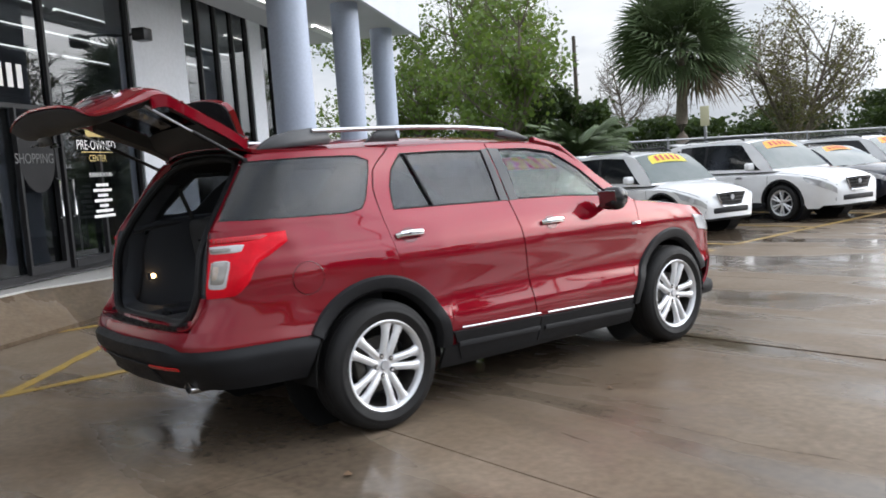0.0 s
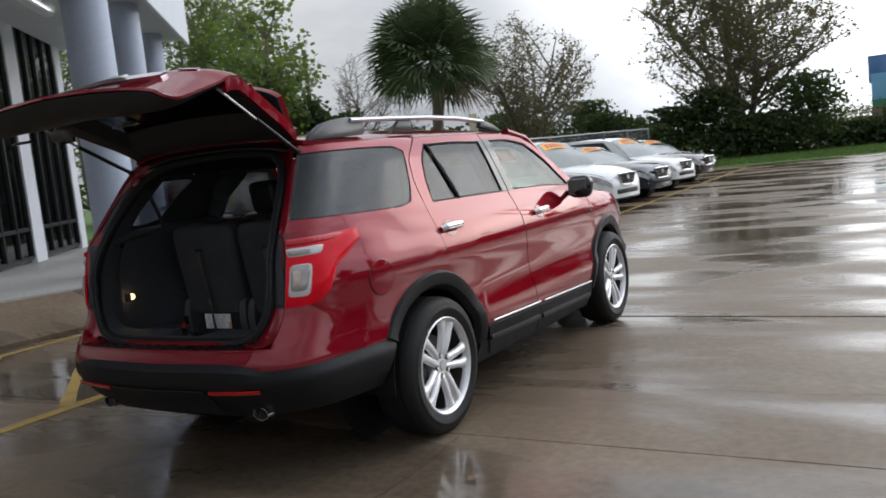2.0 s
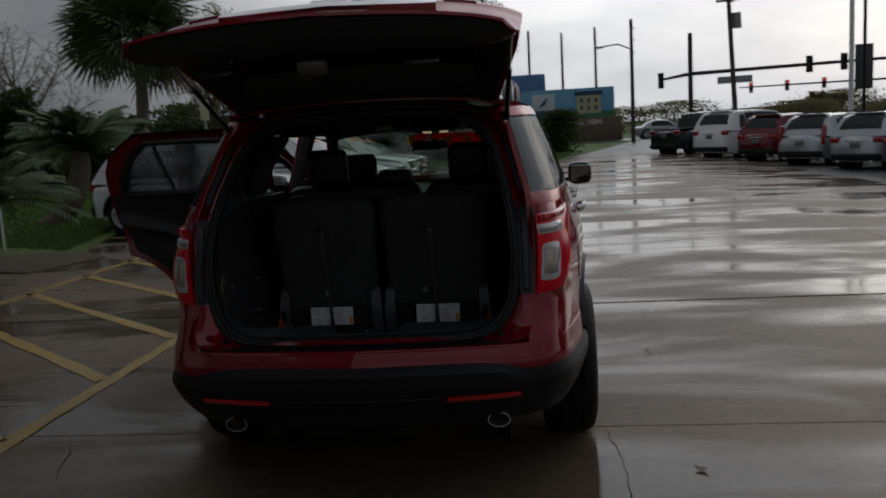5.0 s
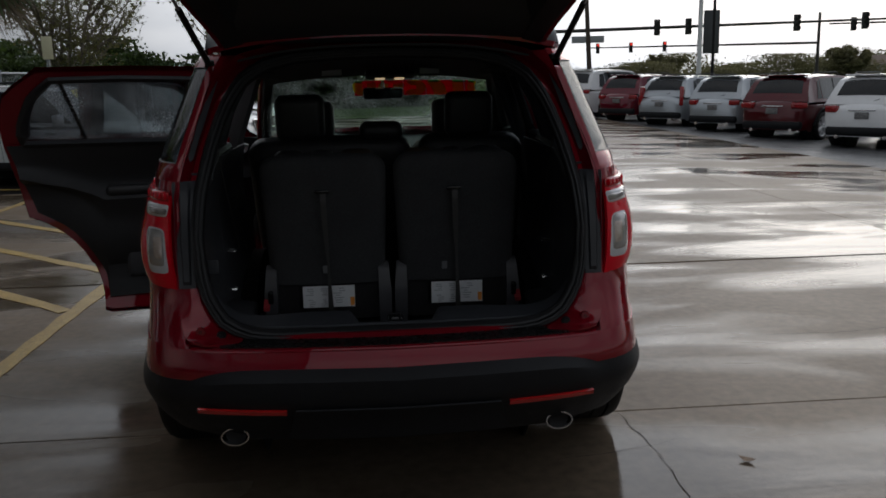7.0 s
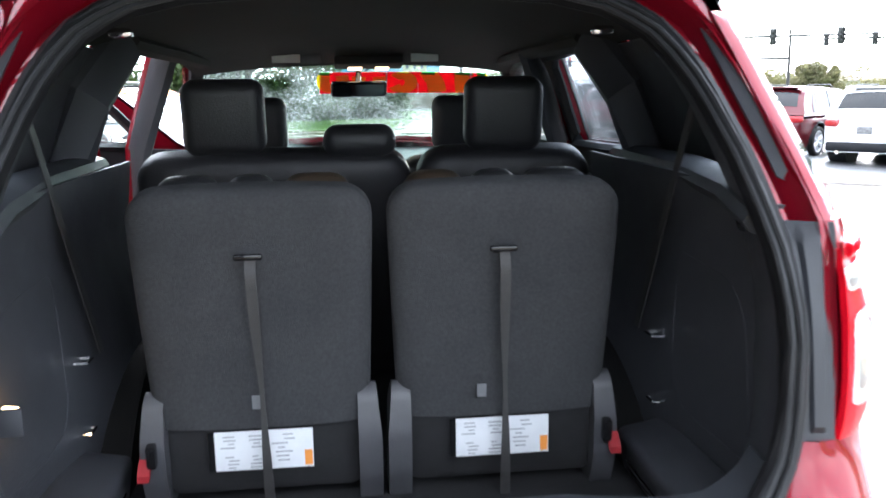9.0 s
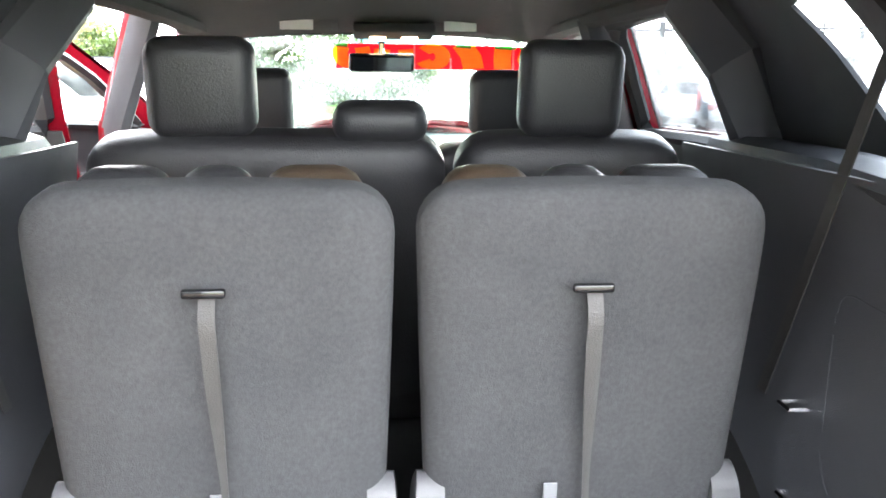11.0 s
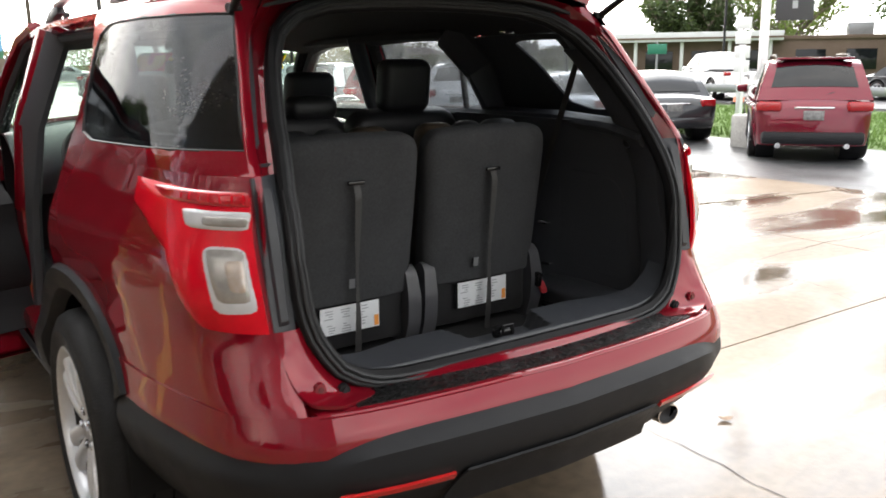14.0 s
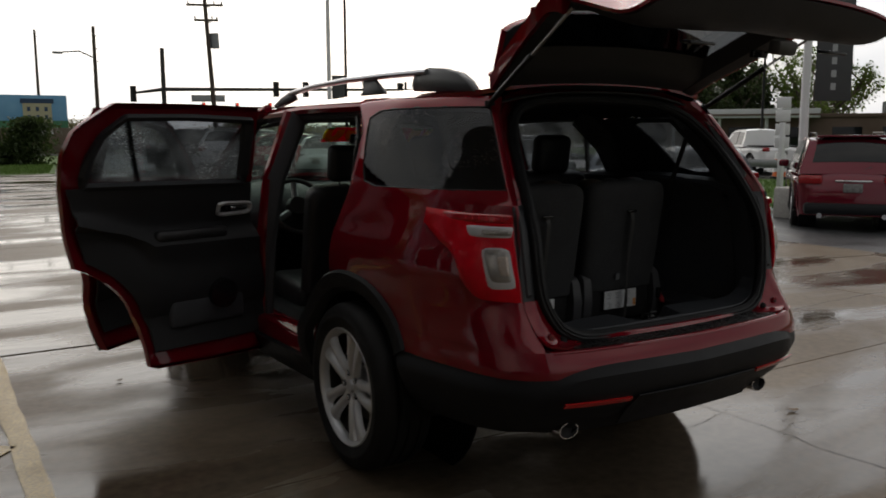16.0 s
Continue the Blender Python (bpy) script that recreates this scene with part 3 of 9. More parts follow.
for i, wd in enumerate((0.5, 0.75, 0.42, 0.72, 0.36, 0.7, 0.85)):
    part("text_bar", box((wd, 0.06, 0.004), (0.05, 1.72 - 0.105 * i, 0)), M_letter, sign).matrix_basis = FACE
M_letter_grey = material("dark_grey_lettering", (0.10, 0.10, 0.105), 0.6, color2=(0.13, 0.13, 0.13), scale=9)
badge = thing("round_window_badge", "dark round badge with grey lettering on the glass", "sign")
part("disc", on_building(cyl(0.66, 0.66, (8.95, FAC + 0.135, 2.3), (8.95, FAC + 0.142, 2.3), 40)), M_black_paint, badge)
lettering("words", "SHOPPING", 0.26, FACE @ Matrix.Translation((-2.3, 2.25, 0.02)), M_letter_grey, badge)
nums = thing("house_number", "white bars in place of the house number on the glass", "sign")
for u in (8.2, 8.5, 8.8):
    part("number_bar", box((0.17, 0.42, 0.004), (u - 11.25, 3.72, 0)), M_letter, nums).matrix_basis = FACE

# showroom ceiling lights, in rows
first = None
for n in (-8.6, -10.4, -12.4):
    for u in range(-5, 29, 4):
        if first is None:
            first = thing("ceiling_light", "lit white fluorescent strip light under the showroom ceiling", "light", group="showroom lights")
            part("housing", box((1.9, 0.16, 0.05)), M_white_paint, first)
            part("tube", tube([(-0.92, 0, -0.045), (0.92, 0, -0.045)], 0.035), M_tube, first, "glowing tube")
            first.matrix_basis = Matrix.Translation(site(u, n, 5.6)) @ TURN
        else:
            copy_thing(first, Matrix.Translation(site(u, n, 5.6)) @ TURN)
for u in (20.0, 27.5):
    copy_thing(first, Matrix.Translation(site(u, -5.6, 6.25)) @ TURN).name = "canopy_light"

for x, y, r in ((-6.69, 4.05, 0.31), (-9.12, 6.77, 0.27), (-11.28, 9.22, 0.26)):
    c = thing("column", "pale blue painted round concrete column under the canopy", "column", group="entrance columns", kind="structure")
    c.matrix_basis = pose(x, y, FLOOR_UP)
    part("shaft", cyl(r, r, (0, 0, 0.1), (0, 0, 4.46), 40), M_column, c)
    part("footing", cyl(r + 0.04, r + 0.02, (0, 0, -0.05), (0, 0, 0.12), 40), M_column, c)

# showroom car shapes are only dark reflections: a desk and a display stand inside
desk = thing("reception_desk", "dark wooden reception desk inside the showroom", "desk")
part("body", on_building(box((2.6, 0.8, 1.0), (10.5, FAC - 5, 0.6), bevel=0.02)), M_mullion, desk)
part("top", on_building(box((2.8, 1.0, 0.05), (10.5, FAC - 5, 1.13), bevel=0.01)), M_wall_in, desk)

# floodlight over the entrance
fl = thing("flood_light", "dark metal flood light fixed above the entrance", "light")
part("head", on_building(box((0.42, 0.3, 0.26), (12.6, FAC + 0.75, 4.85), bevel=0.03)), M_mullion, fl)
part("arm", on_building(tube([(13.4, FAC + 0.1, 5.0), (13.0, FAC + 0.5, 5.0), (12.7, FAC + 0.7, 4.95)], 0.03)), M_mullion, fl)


# yellow paint: bay edge, walkway edge and hatching between them
def stripe(a, b, w, z=0.004):
    a, b = Vector((*a, 0)), Vector((*b, 0))
    d = (b - a).normalized()
    s = Vector((-d.y, d.x, 0)) * w / 2
    n = max(2, int((b - a).length / 0.25))
    bm = bmesh.new()
    rnd = random.Random(int(abs(a.x * 100 + b.y * 7)))
    rows = []
    for i in range(n + 1):
        p = a + (b - a) * i / n
        j1, j2 = rnd.uniform(-0.012, 0.012), rnd.uniform(-0.012, 0.012)
        rows.append((bm.verts.new(p + s * (1 + j1 / w * 2) + Vector((0, 0, z))), bm.verts.new(p - s * (1 + j2 / w * 2) + Vector((0, 0, z)))))
    for (p, q), (r, t) in zip(rows, rows[1:]):
        bm.faces.new((p, q, t, r))
    return thicken(bm, 0.003)


marks = thing("bay_marking", "worn yellow painted bay lines with diagonal hatching", "road marking", kind="structure")
part("line", stripe((-2.2, -2.8), (-2.2, 8.4), 0.11), M_yellow, marks, smooth=0)
part("line", stripe((-5.0, -0.9), (-4.85, 8.6), 0.10), M_yellow, marks, smooth=0)
for k in range(-1, 5):
    y = -0.13 + 1.18 * k
    part("line", stripe((-2.26, y), (-4.94, y + 2.28), 0.11), M_yellow, marks, smooth=0)
bays = thing("bay_marking", "worn yellow lines between the parked used cars", "road marking", kind="structure")
for k in range(8):
    y = 9.1 + 2.85 * k
    part("line", stripe((-2.3 - 0.06 * k, y), (-7.6, y + 0.9), 0.1), M_yellow, bays, smooth=0)
part("line", stripe((-2.3, 9.1), (-2.8, 29), 0.1), M_yellow, bays, smooth=0)


# ---- parked vehicles ----
def wheel(parent, at, r, width, side, style=5, rim_mat=None):
    """A road wheel: tyre, rim with spokes, hub, dark disc. side: +1 faces +X."""
    w = new("wheel")
    w.parent = parent
    w.matrix_basis = pose(*at) @ (pose(0, 0, 0) if side > 0 else pose(0, 0, 0, 0, 0, 180))
    hw = width / 2
    prof = [(-hw * 0.82, r * 0.70), (-hw, r * 0.80), (-hw * 0.98, r * 0.92), (-hw * 0.75, r * 0.99), (0, r), (hw * 0.75, r * 0.99), (hw * 0.98, r * 0.92), (hw, r * 0.80), (hw * 0.86, r * 0.70)]
    bm = bmesh.new()
    seg = 40
    rings = [[bm.verts.new((x, q * math.cos(2 * math.pi * k / seg), q * math.sin(2 * math.pi * k / seg))) for k in range(seg)] for x, q in prof]
    for A, C in zip(rings, rings[1:]):
        for k in range(seg):
            bm.faces.new((A[k], A[(k + 1) % seg], C[(k + 1) % seg], C[k]))
    part("tyre", bm, M_rubber, w, smooth=50)
    rm = rim_mat or M_alloy
    bm = bmesh.new()
    prof = [(hw * 0.80, r * 0.725), (hw * 0.92, r * 0.71), (hw * 0.86, r * 0.66), (hw * 0.35, r * 0.62), (-hw * 0.6, r * 0.62), (-hw * 0.8, r * 0.7)]
    rings = [[bm.verts.new((x, q * math.cos(2 * math.pi * k / seg), q * math.sin(2 * math.pi * k / seg))) for k in range(seg)] for x, q in prof]
    for A, C in zip(rings, rings[1:]):
        for k in range(seg):
            bm.faces.new((A[k], A[(k + 1) % seg], C[(k + 1) % seg], C[k]))
    for k in range(style):
        a = 2 * math.pi * k / style + math.pi / 2
        for off in ((-0.16, 0.16) if style <= 6 else (0,)):
            c, s_ = math.cos(a + off * 0.35), math.sin(a + off * 0.35)
            c2, s2 = math.cos(a + off), math.sin(a + off)
            add_tube(bm, [(hw * 0.62, r * 0.1 * c, r * 0.1 * s_), (hw * 0.7, r * 0.38 * c2, r * 0.38 * s2), (hw * 0.72, r * 0.65 * c2, r * 0.65 * s2)], r * 0.06, 6, flat=(r * 0.055, r * 0.05))
    add_cyl(bm, r * 0.17, r * 0.13, (hw * 0.3, 0, 0), (hw * 0.72, 0, 0), 20)
    part("rim", bm, rm, w, smooth=40)
    part("brake_disc", cyl(r * 0.46, r * 0.46, (-hw * 0.3, 0, 0), (-hw * 0.2, 0, 0), 28), M_dark_metal, w)
    part("backing", cyl(r * 0.62, r * 0.62, (-hw * 0.6, 0, 0), (-hw * 0.55, 0, 0), 28), M_black_trim, w)
    return w


def parked_car(name, label, m, paint, L=4.7, W=1.86, H=1.68, kind="suv", wheel_r=0.36, wb=2.72, sticker=None, style=6, clad=True, group="", category="car", tail="block", base=True):
    """A whole car facing +Y, standing on z = 0, its middle at the origin."""
    t = thing(name, label, category, m, group)
    hw = W / 2
    yr, yf = -L / 2, L / 2
    ya, yb = -wb / 2 - 0.03, wb / 2 - 0.03
    sedan, pickup = kind == "sedan", kind == "pickup"
    belt = H * (0.60 if not sedan else 0.63)
    hood = H * (0.575 if not sedan else 0.62)
    deck = belt + (0.06 if sedan else 0.02)
    rock = 0.24
    # plan half width along the car
    plan = [(yr, hw * 0.74), (yr + 0.12, hw * 0.9), (yr + 0.5, hw * 0.97), (yr + 1.1, hw), (yf - 1.1, hw), (yf - 0.55, hw * 0.95), (yf - 0.18, hw * 0.84), (yf, hw * 0.6)]
    ws0, ws1 = yf - 1.22 * L / 4.7, yf - 1.95 * L / 4.7      # foot and head of the windscreen
    rg1, rg0 = (yr + 0.55, yr + 0.12) if kind == "suv" else ((yr + 1.5, yr + 0.75) if sedan else (yr + 2.0, yr + 1.9))
    lid = [(yr, belt - 0.14), (yr + 0.1, belt - 0.03), (rg0, deck if sedan else belt), (ws0, belt), (ws0 + 0.25, hood + 0.03), (yf - 0.35, hood - 0.06), (yf - 0.1, hood - 0.16), (yf, hood - 0.3)]
    R = wheel_r + 0.07

    def low(y):
        z = rock + (0.06 if y < yr + 0.3 or y > yf - 0.3 else 0)
        for c in (ya, yb):
            if abs(y - c) < R:
                z = max(z, wheel_r + math.sqrt(max(0, R * R - (y - c) ** 2)))
        return z

    stations = sorted(set([yr + L * i / 46 for i in range(47)] + [c + s * R * q for c in (ya, yb) for s in (-1, 1) for q in (0.999, 0.97, 0.9, 0.8, 0.6, 0.4)] + [ya, yb]))

    def skin(y, v):
        """v: 0 at the sill, 1 on the middle of the lid."""
        w, zl, zt = curve1(plan, y), low(y), curve1(lid, y)
        if v < 0.7:
            q = v / 0.7
            z = zl + (zt - 0.09 - zl) * q
            rel = (z - 0.2) / (zt - 0.2)
            return Vector((w * (0.93 + 0.075 * math.sin(min(1, rel * 1.15) * math.pi * 0.62)), y, z))
        q = (v - 0.7) / 0.3
        a = q * math.pi / 2
        return Vector((w * 0.985 * max(0.0, 1 - q) ** 0.55 * (1 - 0.02 * q), y, zt - 0.09 + 0.09 * math.sin(a) + 0.03 * q))

    bm = bmesh.new()
    nv = 20
    cols = {s: [[bm.verts.new((s * p.x, p.y, p.z)) for p in (skin(y, j / nv) for j in range(nv + 1))] for y in stations] for s in (1, -1)}
    for s in (1, -1):
        for A, C in zip(cols[s], cols[s][1:]):
            for j in range(nv):
                f = (A[j], C[j], C[j + 1], A[j + 1])
                bm.faces.new(f if s > 0 else f[::-1])
    for i in (0, -1):
        ring = cols[1][i] + cols[-1][i][::-1]
        bm.faces.new(ring)
    bmesh.ops.remove_doubles(bm, verts=bm.verts, dist=0.002)
    body = part("body", bm, paint, t, smooth=42)
    part("underbody", box((W * 0.74, L * 0.82, 0.3), (0, 0, 0.42), bevel=0.05), M_black_trim, t)

    # cabin: pillars and roof in paint, glass laid into it
    roofk = [(rg0, belt), (rg0 + (rg1 - rg0) * 0.5, belt + (H - belt) * 0.58), (rg1, H - 0.07), (rg1 + 0.35, H - 0.015), ((rg1 + ws1) / 2, H), (ws1 - 0.25, H - 0.03), (ws1, H - 0.07), (ws1 + (ws0 - ws1) * 0.5, belt + (H - belt) * 0.52), (ws0, belt - 0.02)]

    def cabin(y, v, out=0.0):
        w, zr = curve1(plan, max(yr + 0.5, min(yf - 1.1, y))), curve1(roofk, y)
        hgt = max(0.001, zr - belt)
        full = min(1.0, hgt / (H - belt))
        if v < 0.75:
            q = v / 0.75
            x = w * (0.955 - 0.20 * q * full)
            z = belt - 0.03 + (hgt - 0.05 * full + 0.03) * q
        else:
            q = (v - 0.75) / 0.25
            x = w * (0.955 - 0.20 * full) * (1 - q)
            z = zr - 0.05 * full + 0.05 * full * math.sin(q * math.pi / 2)
        n = Vector((0.9, 0, 0.35)) if v < 0.75 else Vector((0, 0, 1))
        return Vector((x, y, z)) + n * out

    ns = 44
    bm = bmesh.new()
    for s in (1, -1):
        add_grid(bm, lambda a, b: Vector((s, 1, 1)) * cabin(rg0 + (ws0 - rg0) * a, b), ns, 16)
    bmesh.ops.remove_doubles(bm, verts=bm.verts, dist=0.002)
    part("cabin", bm, paint, t, smooth=42)

    def pane(name, y0, y1, v0, v1, both=False, lean0=0.0, lean1=0.0):
        for s in (1, -1):
            def at(a, b):
                v = v0 + (v1 - v0) * b
                y = y0 + lean0 * b + (y1 + lean1 * b - y0 - lean0 * b) * a
                return Vector((s, 1, 1)) * cabin(y, v, 0.008)
            part(name, grid(at, 10, 6), M_car_glass, t)
    mid = (rg1 + ws1) / 2 + 0.05
    if pickup:
        pane("side_window", rg1 + 0.12, mid - 0.05, 0.1, 0.64)
    else:
        pane("side_window", rg1 + (0.12 if kind == "suv" else -0.25), mid - 0.05 - 0.75, 0.1, 0.62, lean0=0.14 if kind == "suv" else 0.4)
        pane("side_window", mid - 0.77, mid - 0.02, 0.08, 0.68)
    pane("side_window", mid + 0.0, ws0 - 0.30, 0.08, 0.68, lean1=-0.58)
    for s in (1, -1):
        part("door_pillar", grid(lambda a, b: Vector((s, 1, 1)) * cabin(mid - 0.04 + 0.07 * a, 0.08 + 0.6 * b, 0.012), 3, 5), M_black_trim, t)

    def sheet_on(y0, y1, wide, name, mat, label="", k0=-1.0, k1=1.0, lift=0.016):
        def at(a, b):
            y = y0 + (y1 - y0) * b
            v = 0.75
            p = cabin(y, v, 0.0)
            zc = curve1(roofk, y)
            k = k0 + (k1 - k0) * a
            return Vector((p.x * wide * k, y, p.z + (zc - p.z) * (1 - k * k) + lift))
        return part(name, grid(at, 12, 8), mat, t, label)
    sheet_on(ws1 + 0.04, ws0 - 0.03, 0.985, "windshield", M_car_glass if not sticker else M_wind_far)
    if sticker:
        sheet_on(ws1 + 0.08, ws1 + 0.27, 0.62, "price_sticker", sticker, "bright price sticker across the windscreen").location = (0, 0.012, 0.012)
        for q in range(5):
            sheet_on(ws1 + 0.12, ws1 + 0.235, 0.62, "digit_bar", M_digit, "", -0.70 + 0.30 * q, -0.54 + 0.30 * q, 0.020).location = (0, 0.015, 0.015)
    if kind != "pickup":
        sheet_on(rg0 + 0.10, rg1 - 0.10, 0.80, "rear_window", M_car_glass)
    else:
        # bed: a sunk box behind the cab with a tailgate
        part("bed_liner", box((W * 0.78, 1.72, 0.05), (0, yr + 1.0, belt + 0.03), bevel=0.01), M_black_trim, t)
    # lamps, grille, bumpers, mirrors, plate
    for s in (1, -1):
        def lamp_at(a, b, s=s):
            p = skin(yf - 0.56 + 0.53 * a, (0.655 - 0.20 * a ** 0.6) * (1 - b) + (0.695 - 0.03 * a) * b)
            return Vector((s * (p.x + 0.006), p.y + 0.008, p.z + 0.002))
        lamp = thicken(grid(lamp_at, 10, 5), 0.012)
        light = part("headlight", lamp, M_head_lamp, t, "clear headlight")
        eye = skin(yf - 0.20, 0.585)
        part("reflector", cyl(0.055, 0.05, (s * (eye.x - 0.02), eye.y - 0.02, eye.z), (s * (eye.x + 0.012), eye.y + 0.022, eye.z), 14), M_silver, light, "round silver reflector")
        part("hood_seam", tube([Vector((s, 1, 1)) * skin(ws0 + 0.12 + (yf - 0.16 - ws0) * q / 8, 0.735) + Vector((0, 0, 0.001)) for q in range(9)], 0.005, 4), M_black_trim, t)
        for y in (mid + 0.0, ws0 - 0.12, mid - 0.86):
            if not pickup:
                part("door_seam", tube([Vector((s, 1, 1)) * skin(y, 0.06 + 0.62 * q / 8) + Vector((s * 0.001, 0, 0)) for q in range(9)], 0.004, 4), M_black_trim, t)
        if tail == "tall":
            part("taillight", box((0.13, 0.16, 0.62), (s * hw * 0.80, yr + 0.13, belt + 0.02), (-8, 0, s * 14), bevel=0.04), M_lamp_tail, t, "tall red tail light")
        else:
            part("taillight", box((0.40 if tail == "wide" else 0.3, 0.16, 0.16), (s * hw * 0.72, yr + 0.07, belt - 0.1), (0, 0, s * 16), bevel=0.04), M_lamp_tail, t, "red tail light")
        part("mirror", box((0.2, 0.12, 0.15), (s * (hw + 0.08), ws0 - 0.48, belt + 0.09), bevel=0.04, segments=3), paint, t)
        part("fog_lamp", cyl(0.06, 0.05, (s * hw * 0.62, yf - 0.16, 0.42), (s * hw * 0.62, yf - 0.04, 0.42), 14), M_lamp_clear, t)
        part("door_handle", box((0.03, 0.18, 0.035), (s * (hw + 0.005), -0.62, belt - 0.14), bevel=0.01), M_chrome if clad else paint, t)
        part("door_handle", box((0.03, 0.18, 0.035), (s * (hw + 0.005), 0.32, belt - 0.14), bevel=0.01), M_chrome if clad else paint, t)
        for c in (ya, yb):
            pts = [(s * (curve1(plan, c + (R + 0.02) * math.cos(a)) * 0.985), c + (R + 0.02) * math.cos(a), wheel_r + (R + 0.02) * math.sin(a)) for a in (radians(-6 + 192 * k / 20) for k in range(21))]
            part("wheel_arch", tube(pts, 0.03, 6, flat=(0.03, 0.035)), M_black_trim if clad else paint, t)
            part("arch_liner", cyl(R, R, (s * hw * 0.55, c, wheel_r), (s * hw * 0.86, c, wheel_r), 24), M_black_trim, t)
            wheel(t, (s * (hw - 0.115), c, wheel_r), wheel_r, 0.23, s, style)
        part("sill_trim", box((0.05, wb - 2 * R, 0.13), (s * hw * 0.965, 0, 0.3), bevel=0.02), M_black_trim if clad else paint, t)
    gz0, gz1 = hood - 0.40, hood - 0.17

    def grille_at(a, b):
        k = 2 * a - 1
        z = gz0 + (gz1 - gz0) * b
        return Vector((k * hw * (0.27 + 0.13 * b), yf + 0.030 - 0.012 * k * k, z + 0.02 * (1 - k * k) * (b - 0.5)))
    front_grille = part("grille", thicken(grid(grille_at, 14, 6), 0.03), M_gloss_black, t)
    for q in range(4):
        part("slat", tube([grille_at(a / 8, 0.14 + 0.24 * q) + Vector((0, 0.006, 0)) for a in range(9)], 0.006, 5), M_rail_foot, front_grille)
    part("surround", tube([grille_at(a / 8, 1.0) + Vector((0, 0.004, 0)) for a in range(9)] + [grille_at(1, 1 - b / 4) + Vector((0, 0.004, 0)) for b in range(1, 5)] + [grille_at(1 - a / 8, 0.0) + Vector((0, 0.004, 0)) for a in range(1, 9)] + [grille_at(0, b / 4) + Vector((0, 0.004, 0)) for b in range(1, 4)], 0.010, 6, close=True), M_chrome, front_grille)
    part("emblem", cyl(0.05, 0.045, (0, yf + 0.01, gz1 - 0.085), (0, yf + 0.045, gz1 - 0.085), 16), M_silver, front_grille)
    part("air_intake", box((hw * 1.0, 0.1, 0.11), (0, yf - 0.035, 0.43), bevel=0.03), M_black_trim, t)
    part("front_bumper", box((hw * 1.3, 0.2, 0.13), (0, yf - 0.12, 0.31), bevel=0.06), M_black_trim if clad else paint, t)
    part("rear_bumper", box((hw * 1.66, 0.24, 0.22), (0, yr + 0.07, 0.42), bevel=0.07), M_black_trim if clad else paint, t)
    part("licence_plate", box((0.31, 0.02, 0.15), (0, yr - 0.012, belt - 0.24 if not sedan else 0.72), bevel=0.004), M_plate, t, "blank licence plate")
    part("tail_trim", box((0.6, 0.03, 0.035), (0, yr + 0.0, belt - 0.12), bevel=0.01), M_chrome, t)
    if kind == "suv":
        for s in (1, -1):
            part("roof_rail", tube([(s * hw * 0.6, rg1 + 0.35, H - 0.02), (s * hw * 0.6, rg1 + 0.5, H + 0.035), (s * hw * 0.6, ws1 - 0.4, H + 0.03), (s * hw * 0.6, ws1 - 0.22, H - 0.04)], 0.018, 6), M_black_trim, t)
        part("rear_spoiler", box((hw * 1.25, 0.26, 0.035), (0, rg1 - 0.0, H - 0.035), (-6, 0, 0), bevel=0.012), paint, t)
        part("rear_wiper", tube([(0, rg0 + 0.03, belt + 0.03), (0.3, rg0 + 0.07, belt + 0.12)], 0.012, 5), M_black_trim, t)
        for s in (1, -1):
            part("exhaust", cyl(0.045, 0.045, (s * hw * 0.55, yr + 0.2, 0.3), (s * hw * 0.55, yr - 0.04, 0.3), 14), M_chrome, t)
    return t


M_head_lamp = material("clear_headlamp_lens", (0.66, 0.67, 0.69), 0.08, 0.3, color2=(0.5, 0.51, 0.52), scale=9, coat=1.0)
M_wind_far = material("grey_green_windscreen", (0.07, 0.095, 0.09), 0.05, color2=(0.11, 0.13, 0.125), scale=3, spec=0.3)
M_car_glass = material("dark_car_glass", (0.008, 0.009, 0.011), 0.05, color2=(0.013, 0.015, 0.017), scale=3, spec=0.35)
M_plate = material("dark_plate_cover", (0.06, 0.06, 0.06), 0.4, color2=(0.3, 0.3, 0.3), scale=18)
M_price_o = material("orange_price_sticker", (0.85, 0.30, 0.02), 0.5, color2=(0.8, 0.45, 0.03), scale=9)
M_digit = material("red_price_digits", (0.5, 0.03, 0.02), 0.5, color2=(0.42, 0.03, 0.02), scale=9)
M_price_y = material("yellow_price_sticker", (0.75, 0.62, 0.03), 0.5, color2=(0.6, 0.55, 0.03), scale=9)
P_white = car_paint("white_car_paint", (0.82, 0.83, 0.84), 0.0, 0.35)
P_navy = car_paint("dark_navy_car_paint", (0.012, 0.016, 0.03), 0.2, 0.3)
P_silver = car_paint("silver_car_paint", (0.42, 0.45, 0.48), 0.6, 0.35)
P_brown = car_paint("dark_bronze_car_paint", (0.035, 0.028, 0.03), 0.4, 0.3)
P_maroon = car_paint("maroon_car_paint", (0.085, 0.008, 0.012), 0.35, 0.32)
P_ruby = car_paint("ruby_red_car_paint", (0.13, 0.006, 0.018), 0.35, 0.3)
P_charcoal = car_paint("charcoal_car_paint", (0.03, 0.032, 0.036), 0.4, 0.3)


def stand(x, y, heading):
    """heading: degrees clockwise from +Y."""
    return pose(x, y, fall(x, y), 0, 0, -heading)


USED = "used cars in a row"
